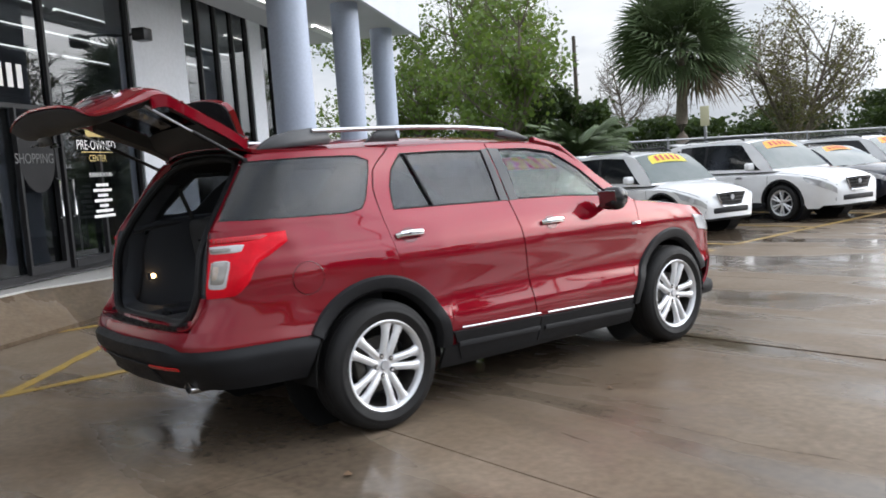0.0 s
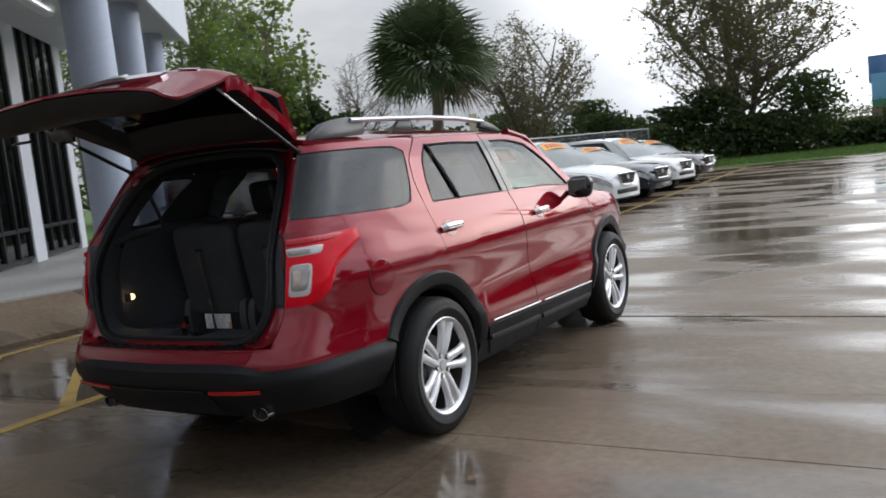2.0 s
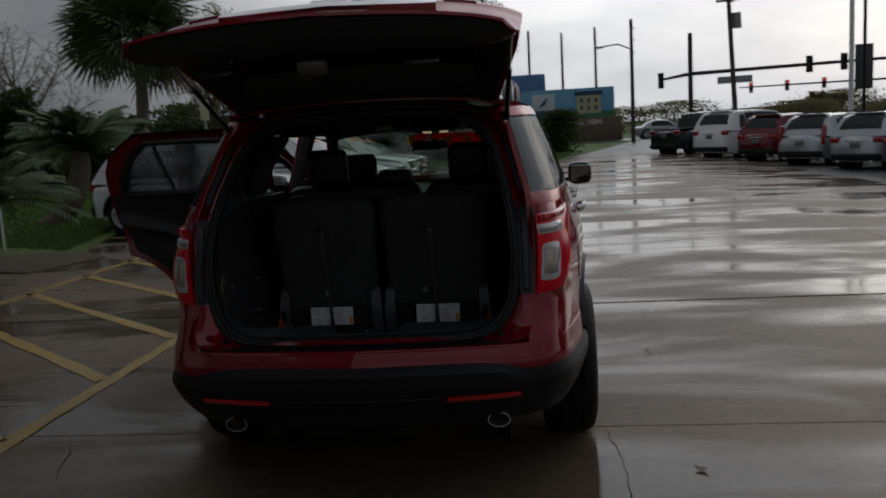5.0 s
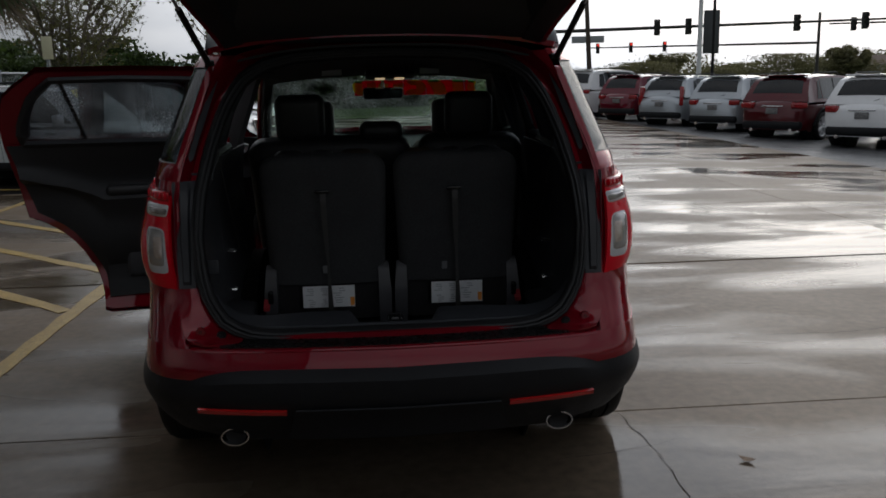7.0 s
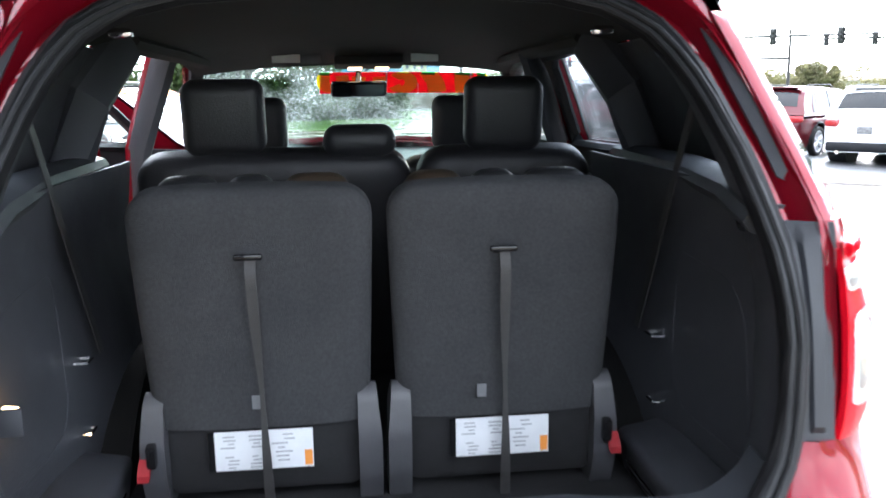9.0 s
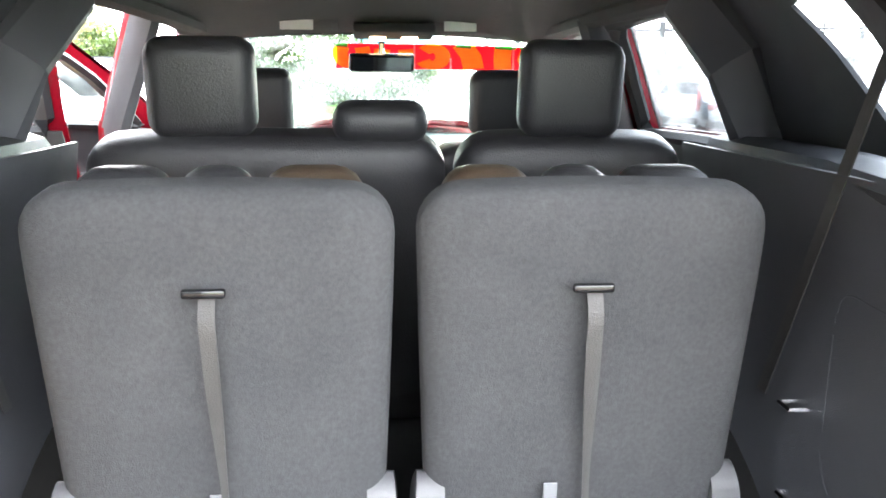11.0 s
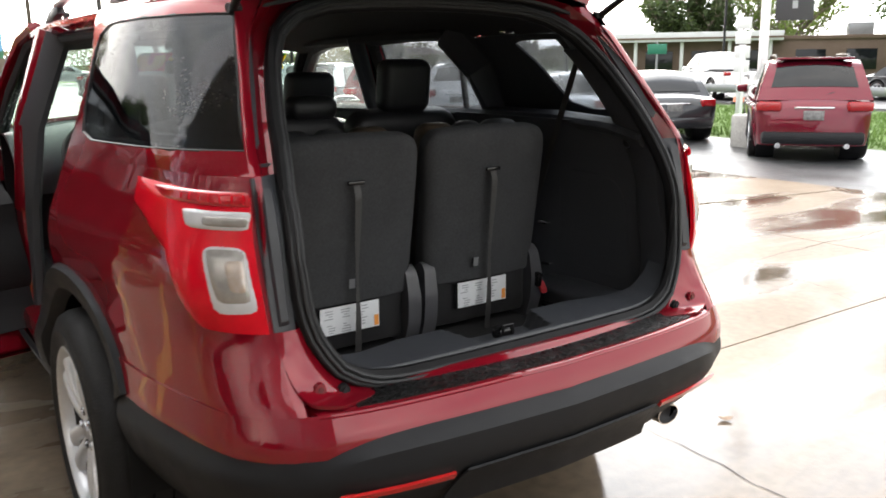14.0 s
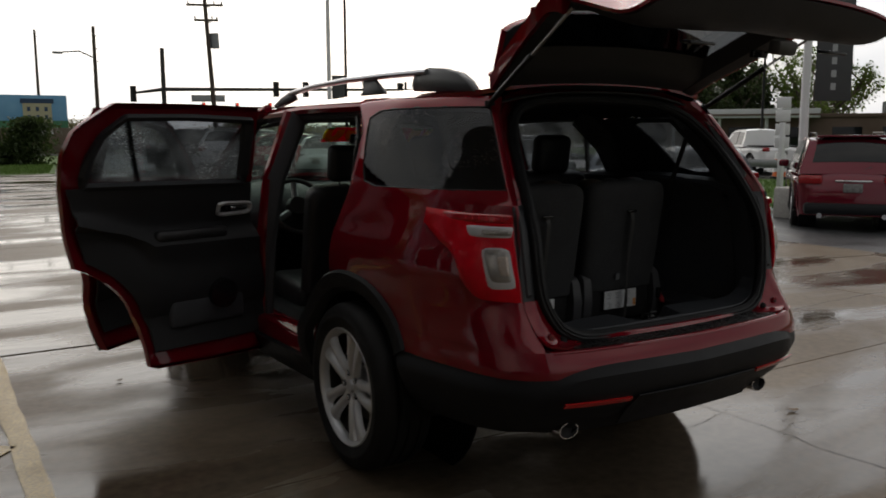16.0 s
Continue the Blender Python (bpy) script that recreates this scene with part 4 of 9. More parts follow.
# used cars facing the lane
parked_car("hatchback", "small white crossover with a yellow price sticker on its windscreen", stand(-5.33, 11.1, 100), P_white, 4.13, 1.77, 1.58, wheel_r=0.34, wb=2.53, sticker=M_price_y, group=USED)
parked_car("suv", "white used SUV with an orange price sticker", stand(-4.73, 14.15, 100), P_white, 4.74, 1.85, 1.70, wheel_r=0.36, wb=2.72, sticker=M_price_o, group=USED)
parked_car("sedan", "dark navy used sedan with a price sticker and chrome grille", stand(-4.93, 17.1, 100), P_navy, 5.0, 1.88, 1.48, kind="sedan", wheel_r=0.36, wb=3.05, sticker=M_price_o, clad=False, group=USED)
parked_car("suv", "white used crossover with an orange price sticker", stand(-4.87, 20.0, 100), P_white, 4.6, 1.86, 1.62, wheel_r=0.36, wb=2.7, sticker=M_price_o, group=USED)
parked_car("sedan", "dark bronze used sedan at the end of the row", stand(-5.05, 23.0, 100), P_brown, 4.85, 1.85, 1.47, kind="sedan", wheel_r=0.34, wb=2.78, sticker=M_price_o, clad=False, group=USED)

# cars seen from behind, parked at an angle on the asphalt
ANG = 52
STOCK = "cars parked nose-out at an angle"
parked_car("suv", "ruby red luxury SUV with twin chrome exhausts", stand(13.3, 6.85, ANG), P_ruby, 4.89, 1.90, 1.72, wheel_r=0.38, wb=2.79, group=STOCK, tail="wide")
parked_car("sedan", "charcoal grey sedan with tall red lamps", stand(13.95, 11.05, 38), P_charcoal, 4.95, 1.88, 1.46, kind="sedan", wheel_r=0.36, wb=2.9, clad=False, group=STOCK)
parked_car("sedan", "pale silver sedan in the angled row", stand(12.6, 11.9, ANG), P_silver, 4.9, 1.86, 1.47, kind="sedan", wheel_r=0.35, wb=2.8, clad=False, group=STOCK)
parked_car("suv", "white SUV with dark rear glass and red lamps", stand(12.7, 16.1, ANG), P_white, 4.68, 1.93, 1.70, wheel_r=0.38, wb=2.82, group=STOCK)
parked_car("suv", "dark maroon SUV with wide red lamps", stand(12.1, 19.2, ANG), P_maroon, 4.74, 1.93, 1.71, wheel_r=0.37, wb=2.82, group=STOCK, tail="wide")
parked_car("suv", "silver compact SUV in the angled row", stand(11.7, 22.3, ANG), P_silver, 4.52, 1.84, 1.68, wheel_r=0.36, wb=2.69, group=STOCK)
parked_car("suv", "silver-white SUV with tall red tail lights", stand(11.15, 25.2, ANG), P_silver, 4.81, 1.90, 1.68, wheel_r=0.38, wb=2.86, group=STOCK, tail="tall")
parked_car("suv", "dark red crossover in the angled row", stand(10.6, 28.3, ANG), P_ruby, 4.8, 1.88, 1.72, wheel_r=0.37, wb=2.82, group=STOCK)
parked_car("suv", "large white SUV with a chrome rear trim", stand(9.9, 31.9, ANG), P_white, 5.3, 2.03, 1.92, wheel_r=0.40, wb=3.07, group=STOCK)
parked_car("pickup_truck", "dark pickup truck with a red rear lamp", stand(9.0, 36.4, ANG), P_charcoal, 5.8, 2.0, 1.9, kind="pickup", wheel_r=0.41, wb=3.6, group=STOCK, category="pickup truck")
# traffic standing in the street
parked_car("pickup_truck", "white pickup truck standing in the street", stand(29, 21, 30), P_white, 5.7, 2.0, 1.9, kind="pickup", wheel_r=0.4, wb=3.6, category="pickup truck")
parked_car("sedan", "dark sedan standing in the street", stand(31.5, 13.5, 190), P_charcoal, 4.8, 1.84, 1.46, kind="sedan", clad=False)
parked_car("sedan", "silver-white sedan in the cross street", stand(11.5, 66, 90), P_silver, 4.8, 1.84, 1.46, kind="sedan", clad=False)


# ---- the red SUV with its liftgate and left doors open; rear axle at y = 0, facing +Y ----
W_Z = [(0.20, 0.86), (0.30, 0.92), (0.42, 0.965), (0.50, 0.985), (0.575, 0.99), (0.64, 0.968), (0.72, 0.961), (0.85, 0.97), (0.98, 0.984), (1.045, 0.977), (1.14, 0.945), (1.22, 0.908), (1.28, 0.884), (1.45, 0.822), (1.60, 0.758), (1.66, 0.722), (1.70, 0.66)]
Y_REAR = [(0.30, -0.98), (0.40, -1.05), (0.50, -1.115), (0.58, -1.15), (0.65, -1.155), (0.72, -1.132), (0.80, -1.075), (0.88, -1.03), (1.0, -1.005), (1.12, -0.993), (1.224, -0.983), (1.30, -0.925), (1.45, -0.813), (1.6, -0.695), (1.66, -0.635), (1.70, -0.585)]
K_REAR = [(0.38, 0.68), (0.52, 0.82), (0.66, 1.0), (1.10, 1.0), (1.224, 1.3), (1.30, 1.65), (1.45, 1.85), (1.6, 2.3), (1.66, 2.6), (1.70, 2.8)]     # how much tighter the rear corner turns higher up
P_REAR = [(0.0, 0.0), (0.012, 0.3), (0.03, 0.5), (0.05, 0.62), (0.07, 0.69), (0.10, 0.758), (0.14, 0.805), (0.2, 0.846), (0.3, 0.88), (0.42, 0.908), (0.56, 0.936), (0.84, 0.962), (1.1, 0.984), (1.5, 1.0)]
Y_FRONT = [(0.25, 3.70), (0.45, 3.80), (0.7, 3.82), (0.85, 3.80), (0.95, 3.74), (1.05, 3.62), (1.2, 3.5), (1.7, 3.5)]
P_FRONT = [(0.0, 0.0), (0.02, 0.4), (0.06, 0.6), (0.12, 0.73), (0.25, 0.85), (0.5, 0.93), (0.9, 0.975), (1.3, 1.0)]


def half_width(y, z):
    return curve1(W_Z, z) * curve1(P_REAR, (y - curve1(Y_REAR, z)) * curve1(K_REAR, z)) * curve1(P_FRONT, curve1(Y_FRONT, z) - y)


def skin(y, z, out=0.0, side=1):
    """A point on the body's side, pushed out along its normal."""
    e = 0.012
    p = Vector((half_width(y, z), y, z))
    if out:
        a = Vector((half_width(y + e, z) - half_width(y - e, z), 2 * e, 0))
        b = Vector((half_width(y, z + e) - half_width(y, z - e), 0, 2 * e))
        p = p + a.cross(b).normalized() * out
    return Vector((side * p.x, p.y, p.z))


def back_y(x, z):
    """The body's y at half width x near its rear end."""
    lo, hi = 0.0, 1.2
    w = curve1(W_Z, z)
    for i in range(30):
        mid = (lo + hi) / 2
        if w * curve1(P_REAR, mid) < abs(x):
            lo = mid
        else:
            hi = mid
    return curve1(Y_REAR, z) + hi / curve1(K_REAR, z)


X_EDGE = [(0.55, 0.70), (0.76, 0.70), (0.9, 0.702), (1.1, 0.71), (1.224, 0.71), (1.30, 0.70), (1.45, 0.662), (1.6, 0.62), (1.66, 0.60)]


def y_edge(z):
    return back_y(curve1(X_EDGE, z), z)


def resample(poly, n):
    """n + 1 points evenly spaced along a polyline of (y, z)."""
    ls = [0.0]
    for a, b in zip(poly, poly[1:]):
        ls.append(ls[-1] + math.hypot(b[0] - a[0], b[1] - a[1]))
    res, k = [], 0
    for i in range(n + 1):
        d = ls[-1] * i / n
        while k < len(ls) - 2 and ls[k + 1] < d:
            k += 1
        f = (d - ls[k]) / max(1e-9, ls[k + 1] - ls[k])
        res.append((poly[k][0] + (poly[k + 1][0] - poly[k][0]) * f, poly[k][1] + (poly[k + 1][1] - poly[k][1]) * f))
    return res


def rounded(poly, r, n=5, closed=True):
    """Rounds the corners of a polygon of (y, z)."""
    out = []
    m = len(poly)
    for i in range(m):
        p, a, b = Vector(poly[i]), Vector(poly[i - 1]), Vector(poly[(i + 1) % m])
        rr = min(r, (a - p).length * 0.45, (b - p).length * 0.45)
        s, e = p + (a - p).normalized() * rr, p + (b - p).normalized() * rr
        for k in range(n + 1):
            t = k / n
            q = s * (1 - t) ** 2 + p * 2 * t * (1 - t) + e * t * t
            out.append((q.x, q.y))
    return out


def ruled(bottom, top, n, m, side, out=0.0, rear=None):
    """A skin patch between two edges."""
    A, C = resample(bottom, n), resample(top, n)
    bm = bmesh.new()

    def at(u, v):
        y, z = [A[round(u * n)][k] * (1 - v) + C[round(u * n)][k] * v for k in (0, 1)]
        if rear:
            f = (z - A[0][1]) / (C[0][1] - A[0][1])
            y += (rear(z) - (A[0][0] * (1 - f) + C[0][0] * f)) * (1 - u)
        return skin(y, z, out, side)
    add_grid(bm, at, n, m)
    return bm


def flange(bm, depth, toward):
    """Turns the free edges of a panel inwards, as pressed metal is."""
    es = [e for e in bm.edges if len(e.link_faces) == 1]
    r = bmesh.ops.extrude_edge_only(bm, edges=es)
    for v in [g for g in r["geom"] if isinstance(g, bmesh.types.BMVert)]:
        v.co += toward * depth
    return bm


def ring(outer, inner, n, m, side, out=0.0):
    """A skin patch between two closed outlines, each given as sides that match one another."""
    bm = bmesh.new()
    A = [p for s in outer for p in resample(s, n)[:-1]]
    C = [p for s in inner for p in resample(s, n)[:-1]]
    k = len(A)
    rows = [[bm.verts.new(skin(a[0] * (1 - j / m) + c[0] * j / m, a[1] * (1 - j / m) + c[1] * j / m, out, side)) for a, c in zip(A, C)] for j in range(m + 1)]
    for R0, R1 in zip(rows, rows[1:]):
        for i in range(k):
            bm.faces.new((R0[i], R0[(i + 1) % k], R1[(i + 1) % k], R1[i]))
    return bm


def pane_on(inner, n, side, out, thick=0.004):
    """Glass that fills a closed outline on the skin."""
    C = [p for s in inner for p in resample(s, n)[:-1]]
    cy, cz = sum(p[0] for p in C) / len(C), sum(p[1] for p in C) / len(C)
    bm = bmesh.new()
    k, m = len(C), 5
    rows = [[bm.verts.new(skin(cy + (p[0] - cy) * j / m, cz + (p[1] - cz) * j / m, out, side)) for p in C] for j in range(m, 0, -1)]
    mid = bm.verts.new(skin(cy, cz, out, side))
    for R0, R1 in zip(rows, rows[1:]):
        for i in range(k):
            bm.faces.new((R0[i], R0[(i + 1) % k], R1[(i + 1) % k], R1[i]))
    for i in range(k):
        bm.faces.new((rows[-1][i], rows[-1][(i + 1) % k], mid))
    return thicken(bm, thick)


def arc(c, r, a0, a1, n=10):
    return [(c[0] + r * math.cos(radians(a0 + (a1 - a0) * i / n)), c[1] + r * math.sin(radians(a0 + (a1 - a0) * i / n))) for i in range(n + 1)]


HUB, RAD, WB = 0.38, 0.382, 2.86
ARCH = 0.515
suv = thing("suv", "wet red metallic SUV with raised liftgate and open driver-side doors", "car")
IN = {1: Vector((-1, 0, 0)), -1: Vector((1, 0, 0))}

# outlines of side panels, as (y, z)
rear_arch_q = arc((0, HUB), ARCH, 150, 70)
q_bottom = [(y_edge(0.66), 0.66), (-0.85, 0.645), rear_arch_q[0], *rear_arch_q[1:]]
q_belt = [(y_edge(1.245), 1.245), (-0.45, 1.245), (0.10, 1.245)]
edge_up = [(y_edge(z) , z) for z in (1.245, 1.3, 1.36, 1.42, 1.5, 1.58, 1.655)]
q_outer = [q_belt, [(0.10, 1.245), (0.085, 1.40), (0.13, 1.53), (0.30, 1.655)], [(0.30, 1.655), (0.0, 1.662), (y_edge(1.655), 1.655)], edge_up[::-1]]
q_glass = [[(y_edge(1.298) + 0.003, 1.298), (-0.45, 1.288), (-0.10, 1.282), (-0.02, 1.30)], [(-0.02, 1.30), (0.03, 1.36), (0.105, 1.52), (0.125, 1.58)], [(0.125, 1.58), (0.09, 1.608), (0.0, 1.613), (-0.25, 1.616), (y_edge(1.612) + 0.003, 1.612)], [(y_edge(z) + 0.003, z) for z in (1.612, 1.56, 1.5, 1.42, 1.36, 1.298)]]
rd_arch = arc((0, HUB), ARCH, 70, -8, 14)
rd_bottom = [*rd_arch, (0.9, 0.295), (1.285, 0.29)]
rd_belt = [(0.105, 1.245), (0.6, 1.243), (1.145, 1.236)]
rd_outer = [rd_belt, [(1.145, 1.236), (1.13, 1.45), (1.10, 1.645)], [(1.10, 1.645), (0.7, 1.654), (0.31, 1.651)], [(0.31, 1.651), (0.14, 1.53), (0.095, 1.40), (0.105, 1.245)]]
rd_glass = [[(0.20, 1.278), (0.6, 1.272), (1.08, 1.262)], [(1.08, 1.262), (1.07, 1.45), (1.05, 1.598)], [(1.05, 1.598), (0.7, 1.61), (0.37, 1.606)], [(0.37, 1.606), (0.27, 1.52), (0.215, 1.40), (0.20, 1.278)]]
fd_bottom = [(1.295, 0.29), (2.0, 0.275), (2.30, 0.27)]
fd_belt = [(1.155, 1.236), (1.8, 1.215), (2.44, 1.165)]
fd_outer = [fd_belt, [(2.44, 1.165), (2.40, 1.185), (2.34, 1.215)], [(2.34, 1.215), (2.05, 1.42), (1.78, 1.592), (1.5, 1.638), (1.11, 1.645)], [(1.11, 1.645), (1.14, 1.45), (1.155, 1.236)]]
fd_glass = [[(1.235, 1.262), (1.7, 1.25), (2.16, 1.218)], [(2.16, 1.218), (2.17, 1.225), (2.14, 1.255)], [(2.14, 1.255), (1.95, 1.42), (1.74, 1.555), (1.5, 1.598), (1.20, 1.602)], [(1.20, 1.602), (1.225, 1.45), (1.235, 1.262)]]
fw_arch = arc((WB, HUB), ARCH, 20, 152, 14)
ff_bottom = [(3.72, 0.62), (3.5, 0.60), fw_arch[0], *fw_arch[1:-1], (2.40, 0.60), (2.31, 0.45)]
ff_top = [(3.60, 0.96), (3.3, 1.045), (2.9, 1.10), (2.45, 1.155)]

def rail_foot(profile, side, x0, x1):
    """A solid foot with the given (y, z) outline, slimmer towards its top."""
    bm = bmesh.new()
    top = max(z for y, z in profile)
    lean = [0.006 * max(0.0, 1 - (top - z) / 0.03) for y, z in profile]
    A = [bm.verts.new((side * (x0 + d), y, z)) for (y, z), d in zip(profile, lean)]
    C = [bm.verts.new((side * (x1 - d), y, z)) for (y, z), d in zip(profile, lean)]
    bm.faces.new(A)
    bm.faces.new(C[::-1])
    for k in range(len(A)):
        n = (k + 1) % len(A)
        bm.faces.new((A[k], C[k], C[n], A[n]))
    bmesh.ops.triangulate(bm, faces=[f for f in bm.faces if len(f.verts) > 4])
    bmesh.ops.bevel(bm, geom=[e for e in bm.edges if e.calc_face_angle(0) > 0.6], offset=0.004, segments=1, affect="EDGES")
    return bm


for side in (1, -1):
    S = side
    # quarter panel
    bm = ruled(q_bottom, q_belt, 40, 24, S, rear=y_edge)
    vs = ring(q_outer, q_glass, 9, 4, S)
    me_tmp = bpy.data.meshes.new("tmp")
    vs.to_mesh(me_tmp)
    vs.free()
    bm.from_mesh(me_tmp)
    bmesh.ops.remove_doubles(bm, verts=bm.verts, dist=0.003)
    flange(bm, 0.022, IN[S])
    part("quarter_panel", bm, M_red, suv, smooth=60)
    p = part("quarter_window", pane_on(q_glass, 9, S, -0.004), M_glass_car, suv, "dark privacy glass, wet")
    # window seal strip
    part("window_seal", tube([skin(*q, -0.005, S) for s in q_glass for q in resample(s, 8)[:-1]], 0.006, 5, close=True), M_seal, suv)
    # black arch flares
    for c, a0, a1 in ((0.0, 2, 150), (WB, 18, 180)):
        def flare(u, v, c=c, a0=a0, a1=a1):
            a = radians(a0 + (a1 - a0) * u)
            r = 0.425 + 0.105 * v
            lift = 0.018 * math.sin(min(1, v * 1.25) * math.pi / 2) - 0.03 * (1 - min(1, v * 5)) - 0.02 * max(0, v - 0.88) / 0.12
            return skin(c + r * math.cos(a), HUB + r * math.sin(a), lift, S)
        part("wheel_arch_flare", thicken(grid(flare, 30, 8), 0.006), M_black_trim, suv)
        part("wheel_arch_liner", thicken(grid(lambda u, v, c=c: Vector((S * (0.56 + 0.37 * v), c + 0.45 * math.cos(math.pi * (1.06 * u - 0.03)), HUB + 0.45 * math.sin(math.pi * (1.06 * u - 0.03)))), 28, 4), 0.006), M_arch, suv)
        part("wheel_well", cyl(0.45, 0.45, (S * 0.55, c, HUB), (S * 0.56, c, HUB), 32), M_arch, suv)
    # fender
    part("front_fender", flange(ruled(ff_bottom, ff_top, 30, 10, S), 0.02, IN[S]), M_red, suv)
    # rocker cladding between the arches
    part("rocker_cladding", thicken(ruled([(0.46, 0.26), (2.36, 0.24)], [(0.47, 0.40), (2.35, 0.38)], 24, 5, S, 0.012), 0.02), M_black_trim, suv)
    # lower rear side of the bumper, behind the arch
    # roof rail with two posts
    rr = new("roof_rail")
    rr.parent = suv
    rr["label"] = "silver roof rail with black feet"
    part("bar", tube([(S * 0.632, -0.17, 1.770), (S * 0.638, 0.2, 1.774), (S * 0.645, 0.6, 1.774), (S * 0.645, 1.0, 1.764), (S * 0.64, 1.37, 1.738)], 0.02, 10, flat=(0.022, 0.015)), M_silver, rr)
    part("foot", rail_foot([(-0.53, 1.672), (-0.48, 1.716), (-0.41, 1.752), (-0.30, 1.776), (-0.17, 1.788), (-0.14, 1.757), (-0.06, 1.757), (-0.04, 1.715), (-0.06, 1.690)], S, 0.60, 0.645), M_rail_foot, rr, smooth=50)
    part("foot", rail_foot([(1.30, 1.700), (1.33, 1.742), (1.40, 1.742), (1.50, 1.716), (1.62, 1.672), (1.55, 1.66)], S, 0.622, 0.660), M_rail_foot, rr, smooth=50)
    part("post", rail_foot([(0.20, 1.690), (0.25, 1.725), (0.30, 1.762), (0.44, 1.762), (0.42, 1.715), (0.46, 1.690)], S, 0.626, 0.654), M_rail_foot, rr, smooth=50)
    # dark pillar behind the rear end of the glass
    part("glass_backing", thicken(ruled([(y_edge(1.30) + 0.012, 1.30), (-0.735, 1.296)], [(y_edge(1.60) + 0.012, 1.60), (-0.43, 1.602)], 6, 10, S, -0.022), 0.003), M_black_trim, suv)


def front_door(S, hinge_angle):
    return build_door("front_door", S, fd_bottom, fd_belt, fd_outer, fd_glass, (S * 0.90, 2.40), hinge_angle, 1.30, [(1.30, 0.29), (2.30, 0.27)], [(1.29, 0.46), (2.30, 0.425)], M_glass_front, 1.47)


def rear_door(S, hinge_angle):
    return build_door("rear_door", S, rd_bottom, rd_belt, rd_outer, rd_glass, (S * 0.90, 1.235), hinge_angle, 0.25, [(0.62, 0.30), (1.285, 0.29)], [(0.515, 0.49), (1.285, 0.465)], M_glass_car if S else None, 0.255)


def build_door(name, S, bottom, belt, outer, inner, hinge, angle, y0, clad0, clad1, glass_mat, handle_y):
    """One door: outer skin with window frame, glass, cladding, handle and inner panel, swung on its hinge."""
    swing = Matrix.Translation((*hinge, 0)) @ Euler((0, 0, radians(angle))).to_matrix().to_4x4() @ Matrix.Translation((-hinge[0], -hinge[1], 0))
    bm = bmesh.new()
    for depth in ((0.0, 0.045) if angle else (0.0,)):
        sheets = bmesh.new()
        for b2 in (ruled(bottom, belt, 30, 12, S, -depth), ring(outer, inner, 9, 3, S, -depth)):
            tmp = bpy.data.meshes.new("tmp")
            b2.to_mesh(tmp)
            b2.free()
            sheets.from_mesh(tmp)
        bmesh.ops.remove_doubles(sheets, verts=sheets.verts, dist=0.003)
        if not depth:
            flange(sheets, 0.045 if angle else 0.03, IN[S])
        tmp = bpy.data.meshes.new("tmp")
        sheets.to_mesh(tmp)
        sheets.free()
        bm.from_mesh(tmp)
    bmesh.ops.transform(bm, matrix=swing, verts=bm.verts)
    d = part(name, bm, M_red, suv, "door swung wide open" if angle else "", smooth=35)

    def sub(n, b, mat, label=""):
        bmesh.ops.transform(b, matrix=swing, verts=b.verts)
        return part(n, b, mat, d, label)
    sub("window", pane_on(inner, 9, S, -0.006), glass_mat, "rain-spotted door glass")
    sub("window_seal", tube([skin(*q, -0.003, S) for s in inner for q in resample(s, 8)[:-1]], 0.007, 5, close=True), M_seal)
    sub("cladding", thicken(ruled(clad0, clad1, 14, 5, S, 0.02), 0.02), M_black_trim, "black ribbed sill cladding")
    mid = [(a[0], a[1] - 0.065) for a in clad1]
    sub("cladding_rib", tube([skin(*q, 0.024, S) for q in resample([(clad1[0][0] + 0.05, clad1[0][1] - 0.08), (clad1[1][0], clad1[1][1] - 0.08)], 10)], 0.012, 6, flat=(0.008, 0.02)), M_black_trim)
    sub("chrome_strip", tube([skin(q[0], q[1] + 0.018, 0.012, S) for q in resample([(clad1[0][0] + 0.07, clad1[0][1]), clad1[1]], 12)], 0.009, 6, flat=(0.004, 0.007)), M_silver, "chrome sill strip")
    hz = 1.118 if "rear" in name else 1.082
    pts = [skin(handle_y - 0.09, hz, 0.008, S), skin(handle_y - 0.075, hz, 0.036, S), skin(handle_y, hz, 0.044, S), skin(handle_y + 0.075, hz, 0.036, S), skin(handle_y + 0.09, hz, 0.008, S)]
    sub("handle", tube(pts, 0.02, 8, flat=(0.012, 0.019)), M_chrome, "chrome door handle")
    # flat disc in darker red, painted as if it were a shaded hollow
    cup = bmesh.new()
    add_grid(cup, lambda u, v: skin(handle_y + 0.065 * v * math.cos(2 * math.pi * u), hz + 0.045 * v * math.sin(2 * math.pi * u), 0.0025, S), 20, 2)
    sub("handle_cup", cup, M_recess_shade)
    if "rear" in name:
        bar = [skin(q[0], q[1], 0.003, S) for q in ((0.505, 1.27), (0.45, 1.44), (0.40, 1.606))]
        sub("glass_divider", tube(bar, 0.014, 6, flat=(0.014, 0.006)), M_seal)
        sub("pillar_cover", thicken(ruled([(1.072, 1.262), (1.145, 1.255)], [(1.048, 1.605), (1.10, 1.61)], 5, 8, S, 0.004), 0.006), M_gloss_black)
    else:
        sub("pillar_cover", thicken(ruled([(1.158, 1.255), (1.24, 1.258)], [(1.112, 1.61), (1.205, 1.608)], 5, 8, S, 0.004), 0.006), M_gloss_black)
        m = add_box(bmesh.new(), (0.17, 0.12, 0.165), (S * 1.07, 2.02, 1.20), (0, 0, S * 8), bevel=0.05, segments=4)
        sub("mirror_housing", m, M_gloss_black)
